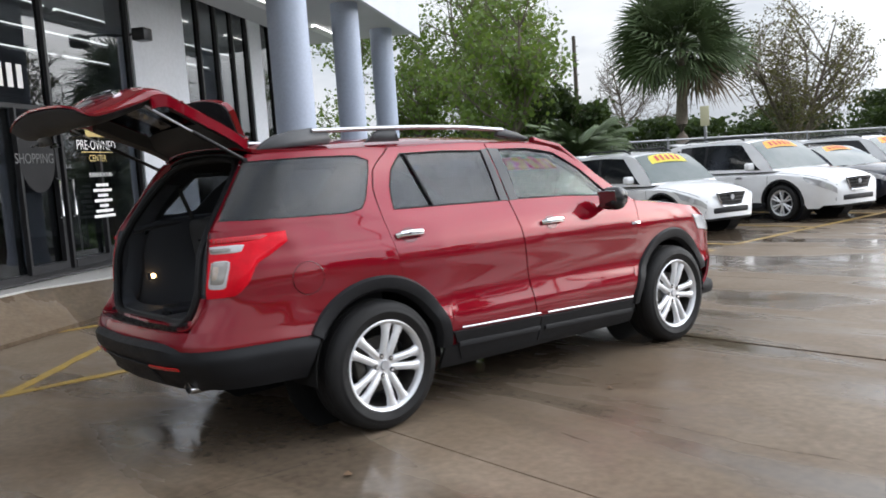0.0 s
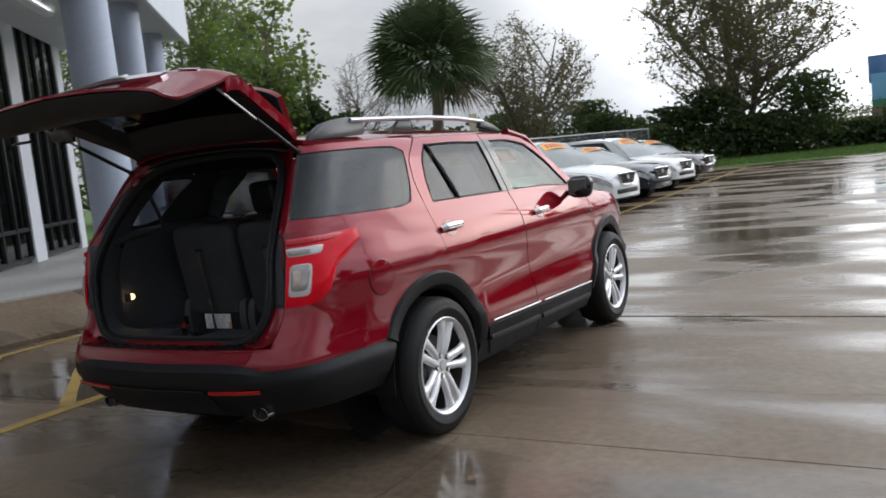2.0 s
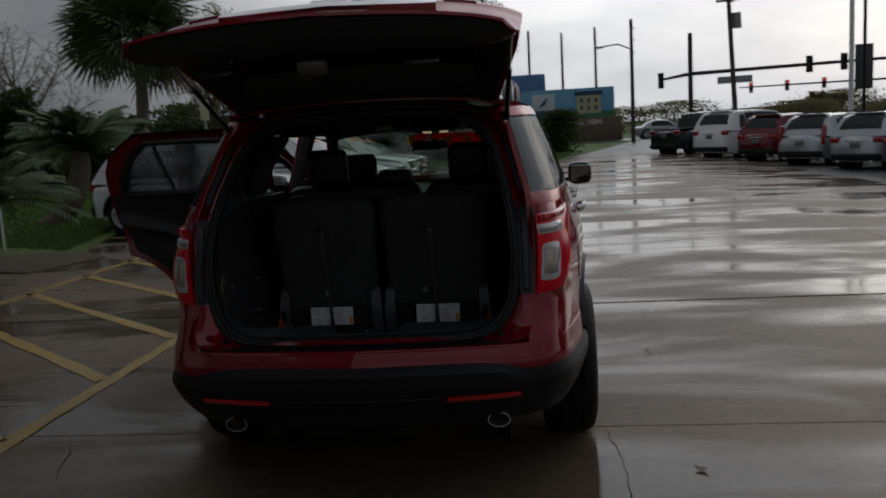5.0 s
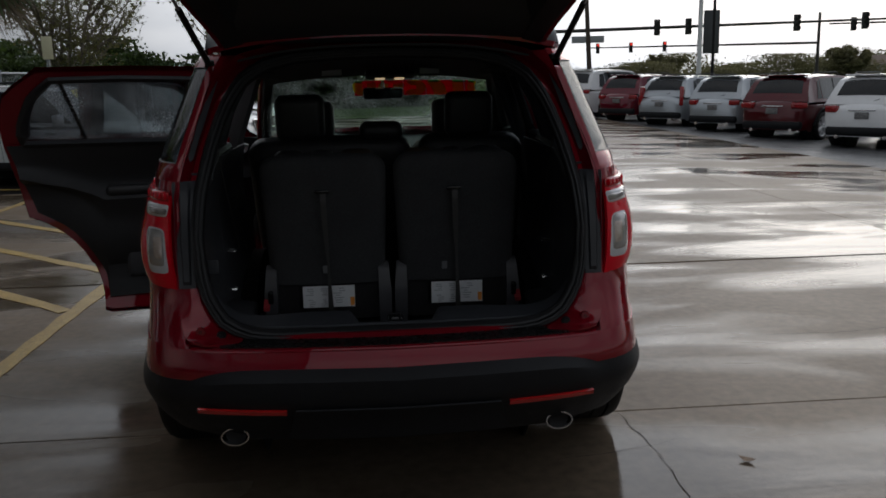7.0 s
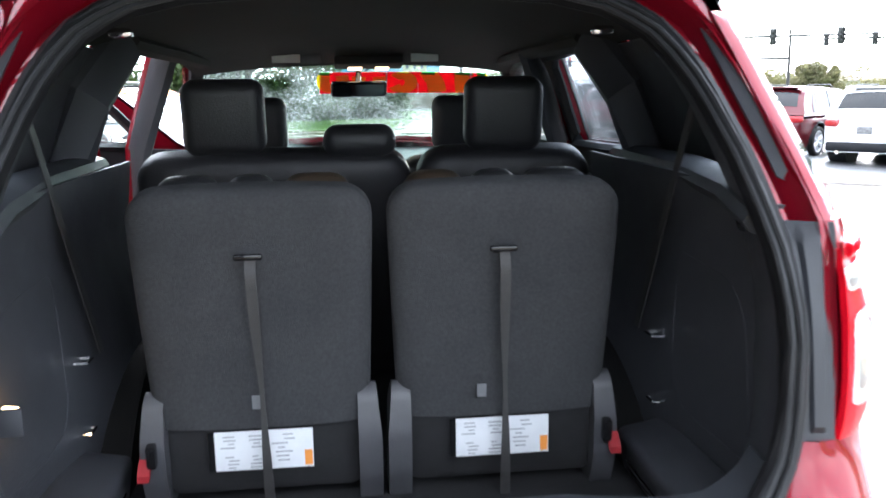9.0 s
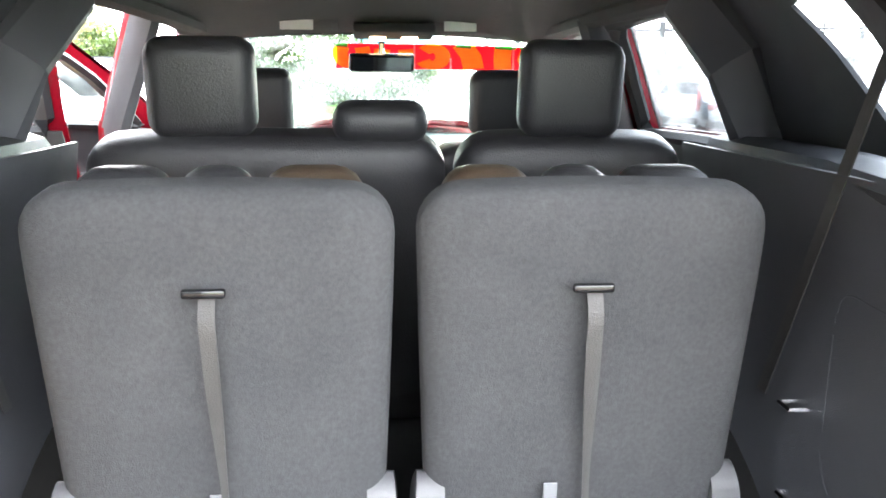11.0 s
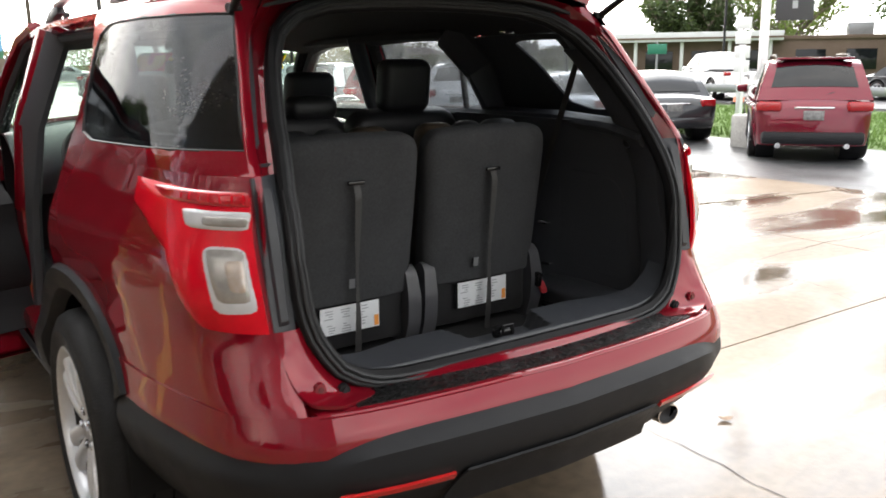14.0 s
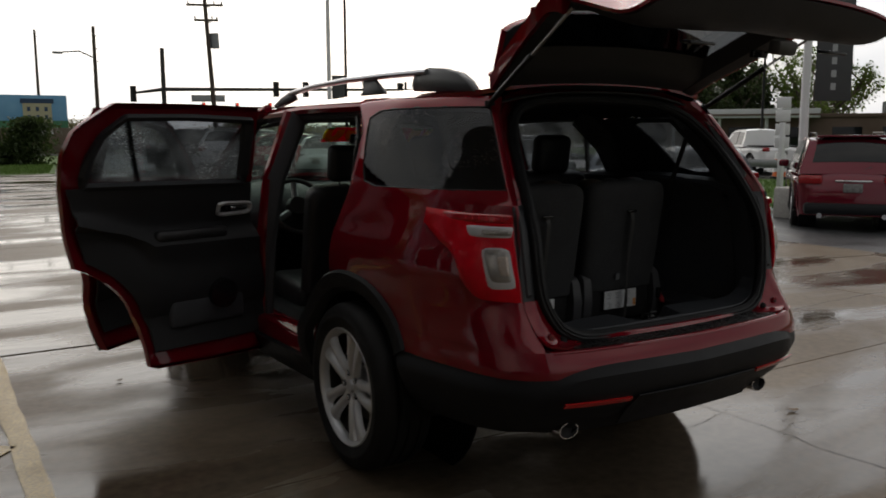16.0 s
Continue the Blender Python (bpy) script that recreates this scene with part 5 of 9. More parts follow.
        sub("mirror_cap", box((0.15, 0.07, 0.13), (S * 1.072, 2.065, 1.205), (0, 0, S * 8), bevel=0.05, segments=4), M_gloss_black)
        sub("mirror_arm", tube([(S * 0.92, 2.10, 1.16), (S * 1.02, 2.05, 1.155)], 0.03, 8, flat=(0.04, 0.02)), M_gloss_black)
        sub("mirror_glass", box((0.135, 0.006, 0.12), (S * 1.068, 1.957, 1.20), (12, 0, S * 12), bevel=0.002, segments=1), M_mirror)
    # inner trim panel with armrest, pull handle in a silver surround and speaker
    zt = belt[0][1] - 0.01
    lo = [(q[0] + 0.035, max(0.37, q[1] + 0.02)) if q[0] < 1.0 and "rear" in name else (q[0], max(0.37, q[1])) for q in resample(bottom, 20)]
    lo[0] = (lo[0][0] + 0.01, lo[0][1])
    tp = [(q[0] + 0.015 * (1 - 2 * i / 20), q[1] + 0.03) for i, q in enumerate(resample(belt, 20))]
    A, C = lo, tp
    def trim(u, v):
        i = round(u * 20)
        y, z = A[i][0] * (1 - v) + C[i][0] * v, A[i][1] * (1 - v) + C[i][1] * v
        bulge = 0.056 + 0.02 * math.sin(v * math.pi) + 0.045 * math.exp(-((v - 0.62) / 0.07) ** 2)
        return skin(y, z, -bulge, S)
    sub("inner_panel", thicken(grid(trim, 20, 26), 0.01), M_door_trim, "black door trim panel")
    fr = [(q[0], q[1], ) for s in inner for q in resample(s, 8)[:-1]]
    sub("inner_frame", tube([skin(q[0], q[1], -0.05, S) for q in fr], 0.02, 6, flat=(0.036, 0.02), close=True), M_door_trim)
    hy = hinge[1] - 0.20
    sub("pull_surround", tube([skin(hy + 0.10 * q[0], 1.145 + 0.036 * q[1], -0.095, S) for q in rounded([(-1, -1), (1, -0.8), (1, 0.8), (-1, 1)], 0.5)], 0.012, 6, close=True), M_satin, "satin silver handle surround")
    sub("pull_cup", box((0.02, 0.18, 0.055), tuple(skin(hy, 1.145, -0.072, S)), bevel=0.008), M_gloss_black)
    sub("pull_lever", box((0.018, 0.10, 0.024), tuple(skin(hy + 0.03, 1.145, -0.095, S)), bevel=0.008), M_chrome)
    sub("armrest", box((0.07, 0.42, 0.06), tuple(skin(hinge[1] - 0.45, 0.99, -0.10, S)), bevel=0.025, segments=3), M_leather)
    sub("door_pocket", box((0.05, 0.45, 0.16), tuple(skin(hinge[1] - 0.36, 0.60, -0.08, S)), bevel=0.025, segments=3), M_trim_in)
    sub("speaker", cyl(0.085, 0.08, tuple(skin(hinge[1] - 0.28, 0.66, -0.06, S)), tuple(skin(hinge[1] - 0.28, 0.66, -0.115, S)), 24), M_gloss_black)
    return d


M_door_trim = material("black_door_trim", (0.012, 0.0125, 0.015), 0.5, color2=(0.017, 0.0175, 0.02), scale=7, bump=0.25, bump_scale=520, rough2=0.62)
M_satin = material("satin_silver_trim", (0.55, 0.55, 0.56), 0.35, 0.3, color2=(0.48, 0.48, 0.5), scale=15)
M_mirror = material("mirror_glass", (0.28, 0.30, 0.32), 0.02, 1.0)
# darker red that paints shade into handle cups, bolt covers and the fuel door gap
M_recess_shade = material("shadowed_red_recess", (0.12, 0.008, 0.012), 0.25, 0.3, color2=(0.1, 0.006, 0.01), scale=20, coat=0.6)
front_door(1, 0)
rear_door(1, 0)
REAR_OPEN, FRONT_OPEN = -75, -47
rear_door(-1, REAR_OPEN)
front_door(-1, FRONT_OPEN)

# wheels: five split spokes
def hero_wheel(at, S):
    w = new("wheel")
    w.parent = suv
    w["label"] = "silver split-spoke alloy wheel with a wet black tyre"
    w.matrix_basis = pose(*at) @ (pose(0, 0, 0) if S > 0 else pose(0, 0, 0, 0, 0, 180))
    hw, seg = 0.128, 64

    def lathe(prof, name, mat, label=""):
        bm = bmesh.new()
        rings = [[bm.verts.new((x, q * math.cos(2 * math.pi * k / seg), q * math.sin(2 * math.pi * k / seg))) for k in range(seg)] for x, q in prof]
        for A, C in zip(rings, rings[1:]):
            for k in range(seg):
                bm.faces.new((A[k], A[(k + 1) % seg], C[(k + 1) % seg], C[k]))
        return part(name, bm, mat, w, label, smooth=50)
    lathe([(-0.10, 0.262), (-0.125, 0.275), (-0.132, 0.31), (-0.128, 0.34), (-0.115, 0.366), (-0.09, 0.378), (-0.06, RAD), (-0.058, RAD - 0.008), (-0.052, RAD - 0.008), (-0.05, RAD), (-0.004, RAD), (-0.002, RAD - 0.008), (0.004, RAD - 0.008), (0.006, RAD), (0.05, RAD), (0.052, RAD - 0.008), (0.058, RAD - 0.008), (0.06, RAD), (0.09, 0.378), (0.115, 0.366), (0.128, 0.34), (0.130, 0.325), (0.1335, 0.322), (0.1335, 0.312), (0.131, 0.309), (0.127, 0.275), (0.115, 0.262)], "tyre", M_rubber)
    lathe([(0.112, 0.266), (0.122, 0.270), (0.126, 0.264), (0.120, 0.252), (0.105, 0.245), (0.085, 0.242)], "rim", M_alloy)
    # barrel coloured dark to put shade into the gaps between the spokes
    lathe([(0.085, 0.2415), (0.06, 0.240), (-0.02, 0.232), (-0.10, 0.235), (-0.118, 0.26)], "rim_barrel", M_dark_metal)
    for k in range(5):
        a0 = radians(72 * k)
        bm = bmesh.new()
        for off in (-1, 1):
            rows = []
            for j in range(9):
                f = j / 8
                r = 0.045 + 0.205 * f
                lin = 0.019 + 0.027 * f
                a = a0 + off * math.atan2(lin, r)
                wd = 0.0205 + 0.006 * f + 0.004 * (1 - f) ** 3 + 0.016 * (max(0.0, f - 0.75) / 0.25) ** 1.5
                x = 0.088 + 0.020 * f + 0.008 * math.sin(f * math.pi)
                c, s = math.cos(a), math.sin(a)
                tan = Vector((0, -s, c))
                mid = Vector((x, r * c, r * s))
                rows.append([bm.verts.new(mid + tan * wd + Vector((-0.022, 0, 0))), bm.verts.new(mid + tan * wd * 0.8 + Vector((-0.003, 0, 0))), bm.verts.new(mid + tan * wd * 0.3 + Vector((0.003, 0, 0))), bm.verts.new(mid - tan * wd * 0.3 + Vector((0.003, 0, 0))), bm.verts.new(mid - tan * wd * 0.8 + Vector((-0.003, 0, 0))), bm.verts.new(mid - tan * wd + Vector((-0.022, 0, 0)))])
            for A, C in zip(rows, rows[1:]):
                for q in range(5):
                    bm.faces.new((A[q], A[q + 1], C[q + 1], C[q]))
        part("spoke", bm, M_alloy, w, smooth=60)
        an = a0 + radians(36)
        hy, hz2 = 0.060 * math.cos(an), 0.060 * math.sin(an)
        # raised black disc that paints the shade of a sunk lug hole
        part("lug_hole_shade", cyl(0.016, 0.016, (0.078, hy, hz2), (0.0965, hy, hz2), 16), M_gloss_black, w)
        part("lug_nut", cyl(0.010, 0.009, (0.08, hy, hz2), (0.102, hy, hz2), 8), M_chrome, w)
    part("hub", cyl(0.088, 0.080, (0.03, 0, 0), (0.09, 0, 0), 28), M_alloy, w)
    part("hub_cap", cyl(0.032, 0.027, (0.084, 0, 0), (0.10, 0, 0), 24), M_silver, w)
    part("brake_disc", cyl(0.165, 0.165, (0.0, 0, 0), (0.022, 0, 0), 36), M_dark_metal, w)
    part("brake_caliper", box((0.07, 0.07, 0.16), (0.03, -0.15, 0.02), (12, 0, 0), bevel=0.02), M_dark_metal, w)
    part("wheel_barrel", cyl(0.235, 0.235, (-0.10, 0, 0), (-0.09, 0, 0), 32), M_black_trim, w)


for S in (1, -1):
    for y in (0, WB):
        hero_wheel((S * 0.858, y, HUB), S)

# roof
def roof_z(x, y):
    w = half_width(max(y, -0.05), 1.655)
    k = min(1, abs(x) / max(0.05, w))
    sag = 0.010 * (y - 0.5) ** 2 if y < 0.5 else 0.03 * (y - 0.5) ** 2
    return 1.655 - (0 if y < 1.2 else 0.16 * (y - 1.2) ** 2) + (0.085 - sag * 1.2) * (1 - k ** 2.6)


def roof_pt(u, v):
    y = -0.555 + 2.325 * v
    yy = y - 0.05 * (1 - (2 * u - 1) ** 2) if v < 0.01 else y + 0.12 * v ** 6 * (1 - (2 * u - 1) ** 2)
    w = half_width(max(y, y_edge(1.655)), 1.655)
    x = (2 * u - 1) * w
    return Vector((x, yy, roof_z(x, y)))


part("roof", thicken(grid(roof_pt, 28, 26), 0.02), M_red, suv)
def lining_pt(u, v):
    p = roof_pt(u, v)
    return Vector((p.x * 0.97, p.y, p.z - 0.045 - 0.02 * abs(2 * u - 1) ** 3))
part("headliner", thicken(grid(lining_pt, 16, 16), 0.008), M_headliner, suv)

# windscreen, its price banner, hood and nose
def screen_pt(u, v, out=0.0):
    k = 2 * u - 1
    y = 1.80 + 0.62 * (1 - v) - 0.10 * k * k * (1 - v) - 0.08 * k * k
    w = 0.70 + 0.13 * (1 - v)
    return Vector((k * w, y + out, 1.155 + (roof_z(k * w * 0.9, 1.74) - 1.165) * v + 0.0 * out))
wsc = part("windshield", thicken(grid(screen_pt, 20, 14), 0.005), M_glass_wind, suv, "wet windscreen running with rain drops")
def through_paint(name, color, through):
    """Printed film stuck to glass: matt colour that daylight shines through."""
    m = material(name, color, 0.5, color2=tuple(c * 0.85 for c in color), scale=8)
    nt = m.node_tree
    tl, mx = nt.nodes.new("ShaderNodeBsdfTranslucent"), nt.nodes.new("ShaderNodeMixShader")
    tl.inputs["Color"].default_value = (*through, 1)
    mx.inputs["Fac"].default_value = 0.6
    nt.links.new(nt.nodes["Principled BSDF"].outputs["BSDF"], mx.inputs[1])
    nt.links.new(tl.outputs["BSDF"], mx.inputs[2])
    nt.links.new(mx.outputs["Shader"], nt.nodes["Material Output"].inputs["Surface"])
    return m


M_film_red = through_paint("red_price_film", (0.55, 0.02, 0.04), (0.75, 0.03, 0.05))
M_film_yellow = through_paint("yellow_price_film", (0.75, 0.6, 0.03), (0.9, 0.75, 0.04))
M_film_green = through_paint("green_price_film", (0.08, 0.4, 0.06), (0.12, 0.55, 0.08))
M_film_white = through_paint("white_price_film", (0.8, 0.8, 0.78), (0.9, 0.9, 0.88))


def band(u, v, lift=0.0):
    p = screen_pt(0.385 + 0.53 * u, 0.625 + 0.20 * v, -0.008)
    return Vector((p.x, p.y - lift, p.z))


def stroke(points, width, lift=0.004):
    """A ribbon of film along a curve on the banner; points are (u, v)."""
    pts = resample(points, 18)
    bm = bmesh.new()
    rows = []
    for k, (u, v) in enumerate(pts):
        a, b = pts[max(0, k - 1)], pts[min(len(pts) - 1, k + 1)]
        du, dv = (b[0] - a[0]) * 0.74, (b[1] - a[1]) * 0.16
        n = max(1e-6, math.hypot(du, dv))
        nu, nv = -dv / n * width / 0.74, du / n * width / 0.16
        rows.append([bm.verts.new(band(u + f * nu, min(1.0, max(0.0, v + f * nv)), lift)) for f in (-0.5, 0.5)])
    for A, C in zip(rows, rows[1:]):
        bm.faces.new((A[0], A[1], C[1], C[0]))
    return thicken(bm, 0.002)


def arc_uv(cu, cv, ru, rv, a0, a1):
    return [(cu + ru * math.cos(radians(a)), cv + rv * math.sin(radians(a))) for a in (a0 + (a1 - a0) * k / 12 for k in range(13))]


part("price_banner", thicken(grid(band, 16, 4), 0.002), M_film_red, wsc, "red price banner with big yellow digits")
for path, wide in ((arc_uv(0.08, 0.62, 0.06, 0.46, 150, 390), 0.057), (arc_uv(0.30, 0.62, 0.065, 0.46, 160, 380), 0.061), (arc_uv(0.50, 0.50, 0.055, 0.36, -150, 140), 0.057), ([(0.655, 1.0), (0.70, 0.55), (0.715, 0.05)], 0.080), ([(0.865, 0.95), (0.86, 0.5), (0.865, 0.03)], 0.065), ([(0.985, 0.95), (0.965, 0.5), (0.985, 0.1)], 0.042)):
    part("digit_stroke", stroke(path, wide), M_film_yellow, wsc, "yellow stroke of a price digit")
for u0, u1 in ((0.0, 0.06), (0.62, 0.70), (0.82, 0.93), (0.95, 1.0)):
    part("green_edge", stroke([(u0, 0.96), (u1, 0.93)], 0.022, 0.007), M_film_green, wsc, "green upper edge of a digit")
for u0, v1 in ((0.405, 0.95), (0.595, 0.45), (0.915, 1.0)):
    part("gap_strip", stroke([(u0, 0.0), (u0, v1)], 0.007, 0.009), M_film_white, wsc, "white gap between the digits")
M_map_light = material("lit_map_light", (1, 0.85, 0.6), 0.3, emission=(1.0, 0.72, 0.40), strength=1.3)
console = part("overhead_console", box((0.30, 0.16, 0.035), (0.055, 1.66, 1.582), (-8, 0, 0), bevel=0.012, segments=3), M_headliner, suv, "dark overhead console")
for dx in (-0.06, 0.06):
    part("map_light", box((0.06, 0.05, 0.012), (0.055 + dx, 1.70, 1.558), (-8, 0, 0), bevel=0.004), M_map_light, console, "lit warm map light")
for S in (1, -1):
    part("windshield_pillar", tube([(S * 0.845, 2.36, 1.17), (S * 0.80, 2.12, 1.37), (S * 0.735, 1.82, 1.60), (S * 0.70, 1.6, 1.655)], 0.035, 8, flat=(0.032, 0.026)), M_red, suv)
    part("pillar_lining", tube([(S * 0.80, 2.28, 1.17), (S * 0.765, 2.07, 1.355), (S * 0.70, 1.78, 1.575), (S * 0.665, 1.56, 1.625)], 0.035, 8, flat=(0.036, 0.03)), M_headliner, suv)
    part("roof_side_lining", tube([(S * 0.655, 0.3, 1.60), (S * 0.66, 1.0, 1.60), (S * 0.655, 1.62, 1.59)], 0.03, 8, flat=(0.05, 0.03)), M_headliner, suv)
def hood_pt(u, v):
    k = 2 * u - 1
    y = 2.40 + 1.26 * v - 0.18 * k * k * v
    zt = curve1([(2.3, 1.165), (2.9, 1.10), (3.3, 1.045), (3.6, 0.96), (3.75, 0.90)], y)
    w = half_width(min(y, 3.58), zt)
    return Vector((k * w, y, zt + 0.07 * (1 - abs(k) ** 2.4) * (1 - 0.4 * v)))
part("hood", thicken(grid(hood_pt, 20, 18), 0.02), M_red, suv)
def nose_pt(u, v):
    k = 2 * u - 1
    z = 0.30 + 0.66 * v
    x = k * 0.80
    lo, hi = 0.0, 1.3
    for i in range(24):
        mid = (lo + hi) / 2
        if curve1(W_Z, z) * curve1(P_FRONT, mid) < abs(x):
            lo = mid
        else:
            hi = mid
    return Vector((x, curve1(Y_FRONT, z) - hi, z))
part("front_bumper", thicken(grid(nose_pt, 26, 14), 0.02), M_red, suv)
part("front_skirt", box((1.5, 0.3, 0.14), (0, 3.62, 0.31), bevel=0.05), M_black_trim, suv)
for S in (1, -1):
    part("headlight", thicken(ruled([(3.30, 0.86), (3.70, 0.80)], [(3.22, 0.98), (3.66, 0.93)], 8, 6, S, 0.006), 0.02), M_lamp_clear, suv, "clear headlight")
    part("side_badge", thicken(ruled([(2.33, 0.98), (2.43, 0.98)], [(2.33, 1.0), (2.43, 1.0)], 4, 2, S, 0.003), 0.004), M_chrome, suv)
part("grille", box((0.9, 0.08, 0.2), (0, 3.80, 0.78), bevel=0.03), M_gloss_black, suv)

# underbody and cabin floor
part("underbody", box((1.4, 4.0, 0.12), (0, 1.4, 0.42), bevel=0.05), M_black_trim, suv)
part("cabin_floor", box((1.66, 2.4, 0.06), (0, 1.35, 0.44), bevel=0.01), M_carpet, suv)
for y in (0, WB):
    part("axle", cyl(0.05, 0.05, (-0.72, y, HUB - 0.05), (0.72, y, HUB - 0.05), 10), M_dark_metal, suv)
for S in (1, -1):
    part("sill", box((0.16, 1.74, 0.16), (S * 0.86, 1.49, 0.40), bevel=0.03), M_red, suv)
    # body side behind the doors: inner pillars
    dx = 0.045 if S > 0 else 0.0
    part("inner_pillar", tube([(S * (0.86 - 0.045), 0.20, 0.86), (S * (0.84 - 0.045), 0.12, 1.2), (S * (0.76 - 0.045), 0.16, 1.45), (S * (0.69 - 0.045), 0.3, 1.60)], 0.05, 8, flat=(0.03, 0.07)), M_trim_in, suv)
    part("inner_pillar", tube([(S * (0.87 - dx), 1.27, 0.48), (S * (0.86 - dx), 1.22, 0.9), (S * (0.83 - dx), 1.17, 1.25), (S * (0.70 - dx), 1.12, 1.61)], 0.05, 8, flat=(0.03, 0.055)), M_trim_in, suv)
    part("door_jamb", tube([(S * (0.875 - dx), 1.29, 0.48), (S * (0.885 - dx), 1.25, 0.9), (S * (0.85 - dx), 1.19, 1.25), (S * (0.725 - dx), 1.14, 1.62)], 0.05, 8, flat=(0.03, 0.05)), M_red, suv)
    if S < 0:
        part("door_jamb", tube([(S * (0.885 - dx), 0.52, 0.46), (S * (0.885 - dx), 0.44, 0.60), (S * (0.885 - dx), 0.26, 0.86), (S * (0.875 - dx), 0.15, 1.1), (S * (0.835 - dx), 0.13, 1.3), (S * (0.755 - dx), 0.18, 1.5), (S * (0.68 - dx), 0.34, 1.625)], 0.026, 8), M_red, suv)
    part("door_jamb", tube([(S * (0.87 - dx), 2.36, 0.44), (S * (0.885 - dx), 2.40, 0.8), (S * (0.86 - dx), 2.38, 1.14)], 0.04, 8, flat=(0.03, 0.05)), M_red, suv)
    part("roof_side_rail", tube([(S * 0.70, 0.3, 1.635), (S * 0.705, 1.0, 1.635), (S * 0.69, 1.65, 1.615)], 0.03, 8), M_red, suv)
    part("door_seal", tube([(S * (0.84 - dx), 0.52, 0.50), (S * (0.86 - dx), 0.25, 0.90), (S * (0.85 - dx), 0.19, 1.15), (S * (0.77 - dx), 0.24, 1.48), (S * (0.69 - dx), 0.40, 1.60), (S * (0.69 - dx), 1.05, 1.60)], 0.012, 6), M_seal, suv)


# ---- rear end of the red SUV ----
def rear_pt(x, z, out=0.0):
    """A point on the rear face or rear corner at width x."""
    y = back_y(min(abs(x), 0.97 * curve1(W_Z, z)), z)
    return Vector((x, y - out, z))


def wrap_pt(e, z, out=0.0):
    """Runs along the rear end: e = 0 in the middle, +-1 at the front ends of the bumper by the arches."""
    a = abs(e)
    s = 1 if e >= 0 else -1
    w = curve1(W_Z, z)
    if a < 0.62:
        x = 0.70 * w * a / 0.62
        y = back_y(x, z)
        n = Vector((0.35 * (a / 0.62) ** 4, -1, 0)).normalized()
    else:
        q = (a - 0.62) / 0.38
        y0 = back_y(0.70 * w, z)
        y1 = -math.sqrt(max(0.0, 0.45 ** 2 - (min(z, 0.80) - HUB) ** 2)) - 0.02
        y = y0 + (y1 - y0) * q ** 1.5
        x = half_width(y, z)
        n = Vector((1, -0.35 * (1 - q), 0)).normalized()
    return Vector((s * (x + n.x * out), y + n.y * out, z))


# black lower bumper, red upper bumper band
def low_bumper(u, v):
    e = -1 + 2 * u
    c = max(0.0, 1 - (e / 0.6) ** 8)
    top = 0.630 + 0.012 * abs(e) + 0.042 * c
    z = 0.40 + (top - 0.40) * v
    z -= 0.02 * (1 - v) * c
    lip = 0.012 * math.sin(v * math.pi) + 0.034 * c * (max(0.0, 1 - (v - 0.88) / 0.12) if v > 0.88 else max(0.0, 1 - (0.88 - v) / 0.7) ** 0.8)
    return wrap_pt(e, z, lip)


part("rear_bumper", thicken(grid(low_bumper, 72, 25), 0.03), M_black_trim, suv, "black textured lower bumper")
def band_bumper(u, v):
    e = -0.98 + 1.96 * u
    z0 = 0.626 + 0.012 * abs(e) + 0.042 * max(0.0, 1 - (e / 0.6) ** 8)
    z = z0 + (0.728 - z0) * v
    return wrap_pt(e, z, 0.004)
part("bumper_band", thicken(grid(band_bumper, 72, 10), 0.02), M_red, suv)
# step: red shelf with a black scuff pad, rising to the opening
def shelf(u, v):
    x = -0.66 + 1.32 * u
    a = rear_pt(x, 0.722)
    bow = 0.06 * (x / 0.6) ** 2
    prof = [(0.0, a.y - 0.006, 0.722), (0.10, a.y + 0.008, 0.729), (0.54, -1.052 + bow, 0.735), (0.72, -1.026 + bow, 0.749), (1.0, -0.955 + bow, 0.746)]
    y = curve1([(p[0], p[1]) for p in prof], v)
    z = curve1([(p[0], p[2]) for p in prof], v)
    return Vector((x, y, z))
part("bumper_shelf", thicken(grid(shelf, 40, 24), 0.015), M_red, suv, smooth=60)
def pad(u, v):
    x = -0.565 + 1.13 * u
    p = shelf((x + 0.66) / 1.32, 0.13 + 0.40 * v)
    return p + Vector((0, 0, 0.004))
part("scuff_pad", thicken(grid(pad, 36, 4), 0.006), material("black_scuff_pad", (0.004, 0.004, 0.0045), 0.15, color2=(0.008, 0.008, 0.008), scale=60, bump=0.5, bump_scale=200, rough2=0.4, spec=0.3), suv, "wet black rubber bumper pad")
def recess(u, v):
    e = (-0.33 + 0.66 * u) * (1 - 0.12 * v)
    z = 0.415 + 0.125 * v
    return wrap_pt(e, z, 0.046) + Vector((0, 0.012 * math.sin(v * math.pi), 0))
part("bumper_recess", thicken(grid(recess, 20, 5), 0.006), M_black_trim, suv, "black lower bumper insert")
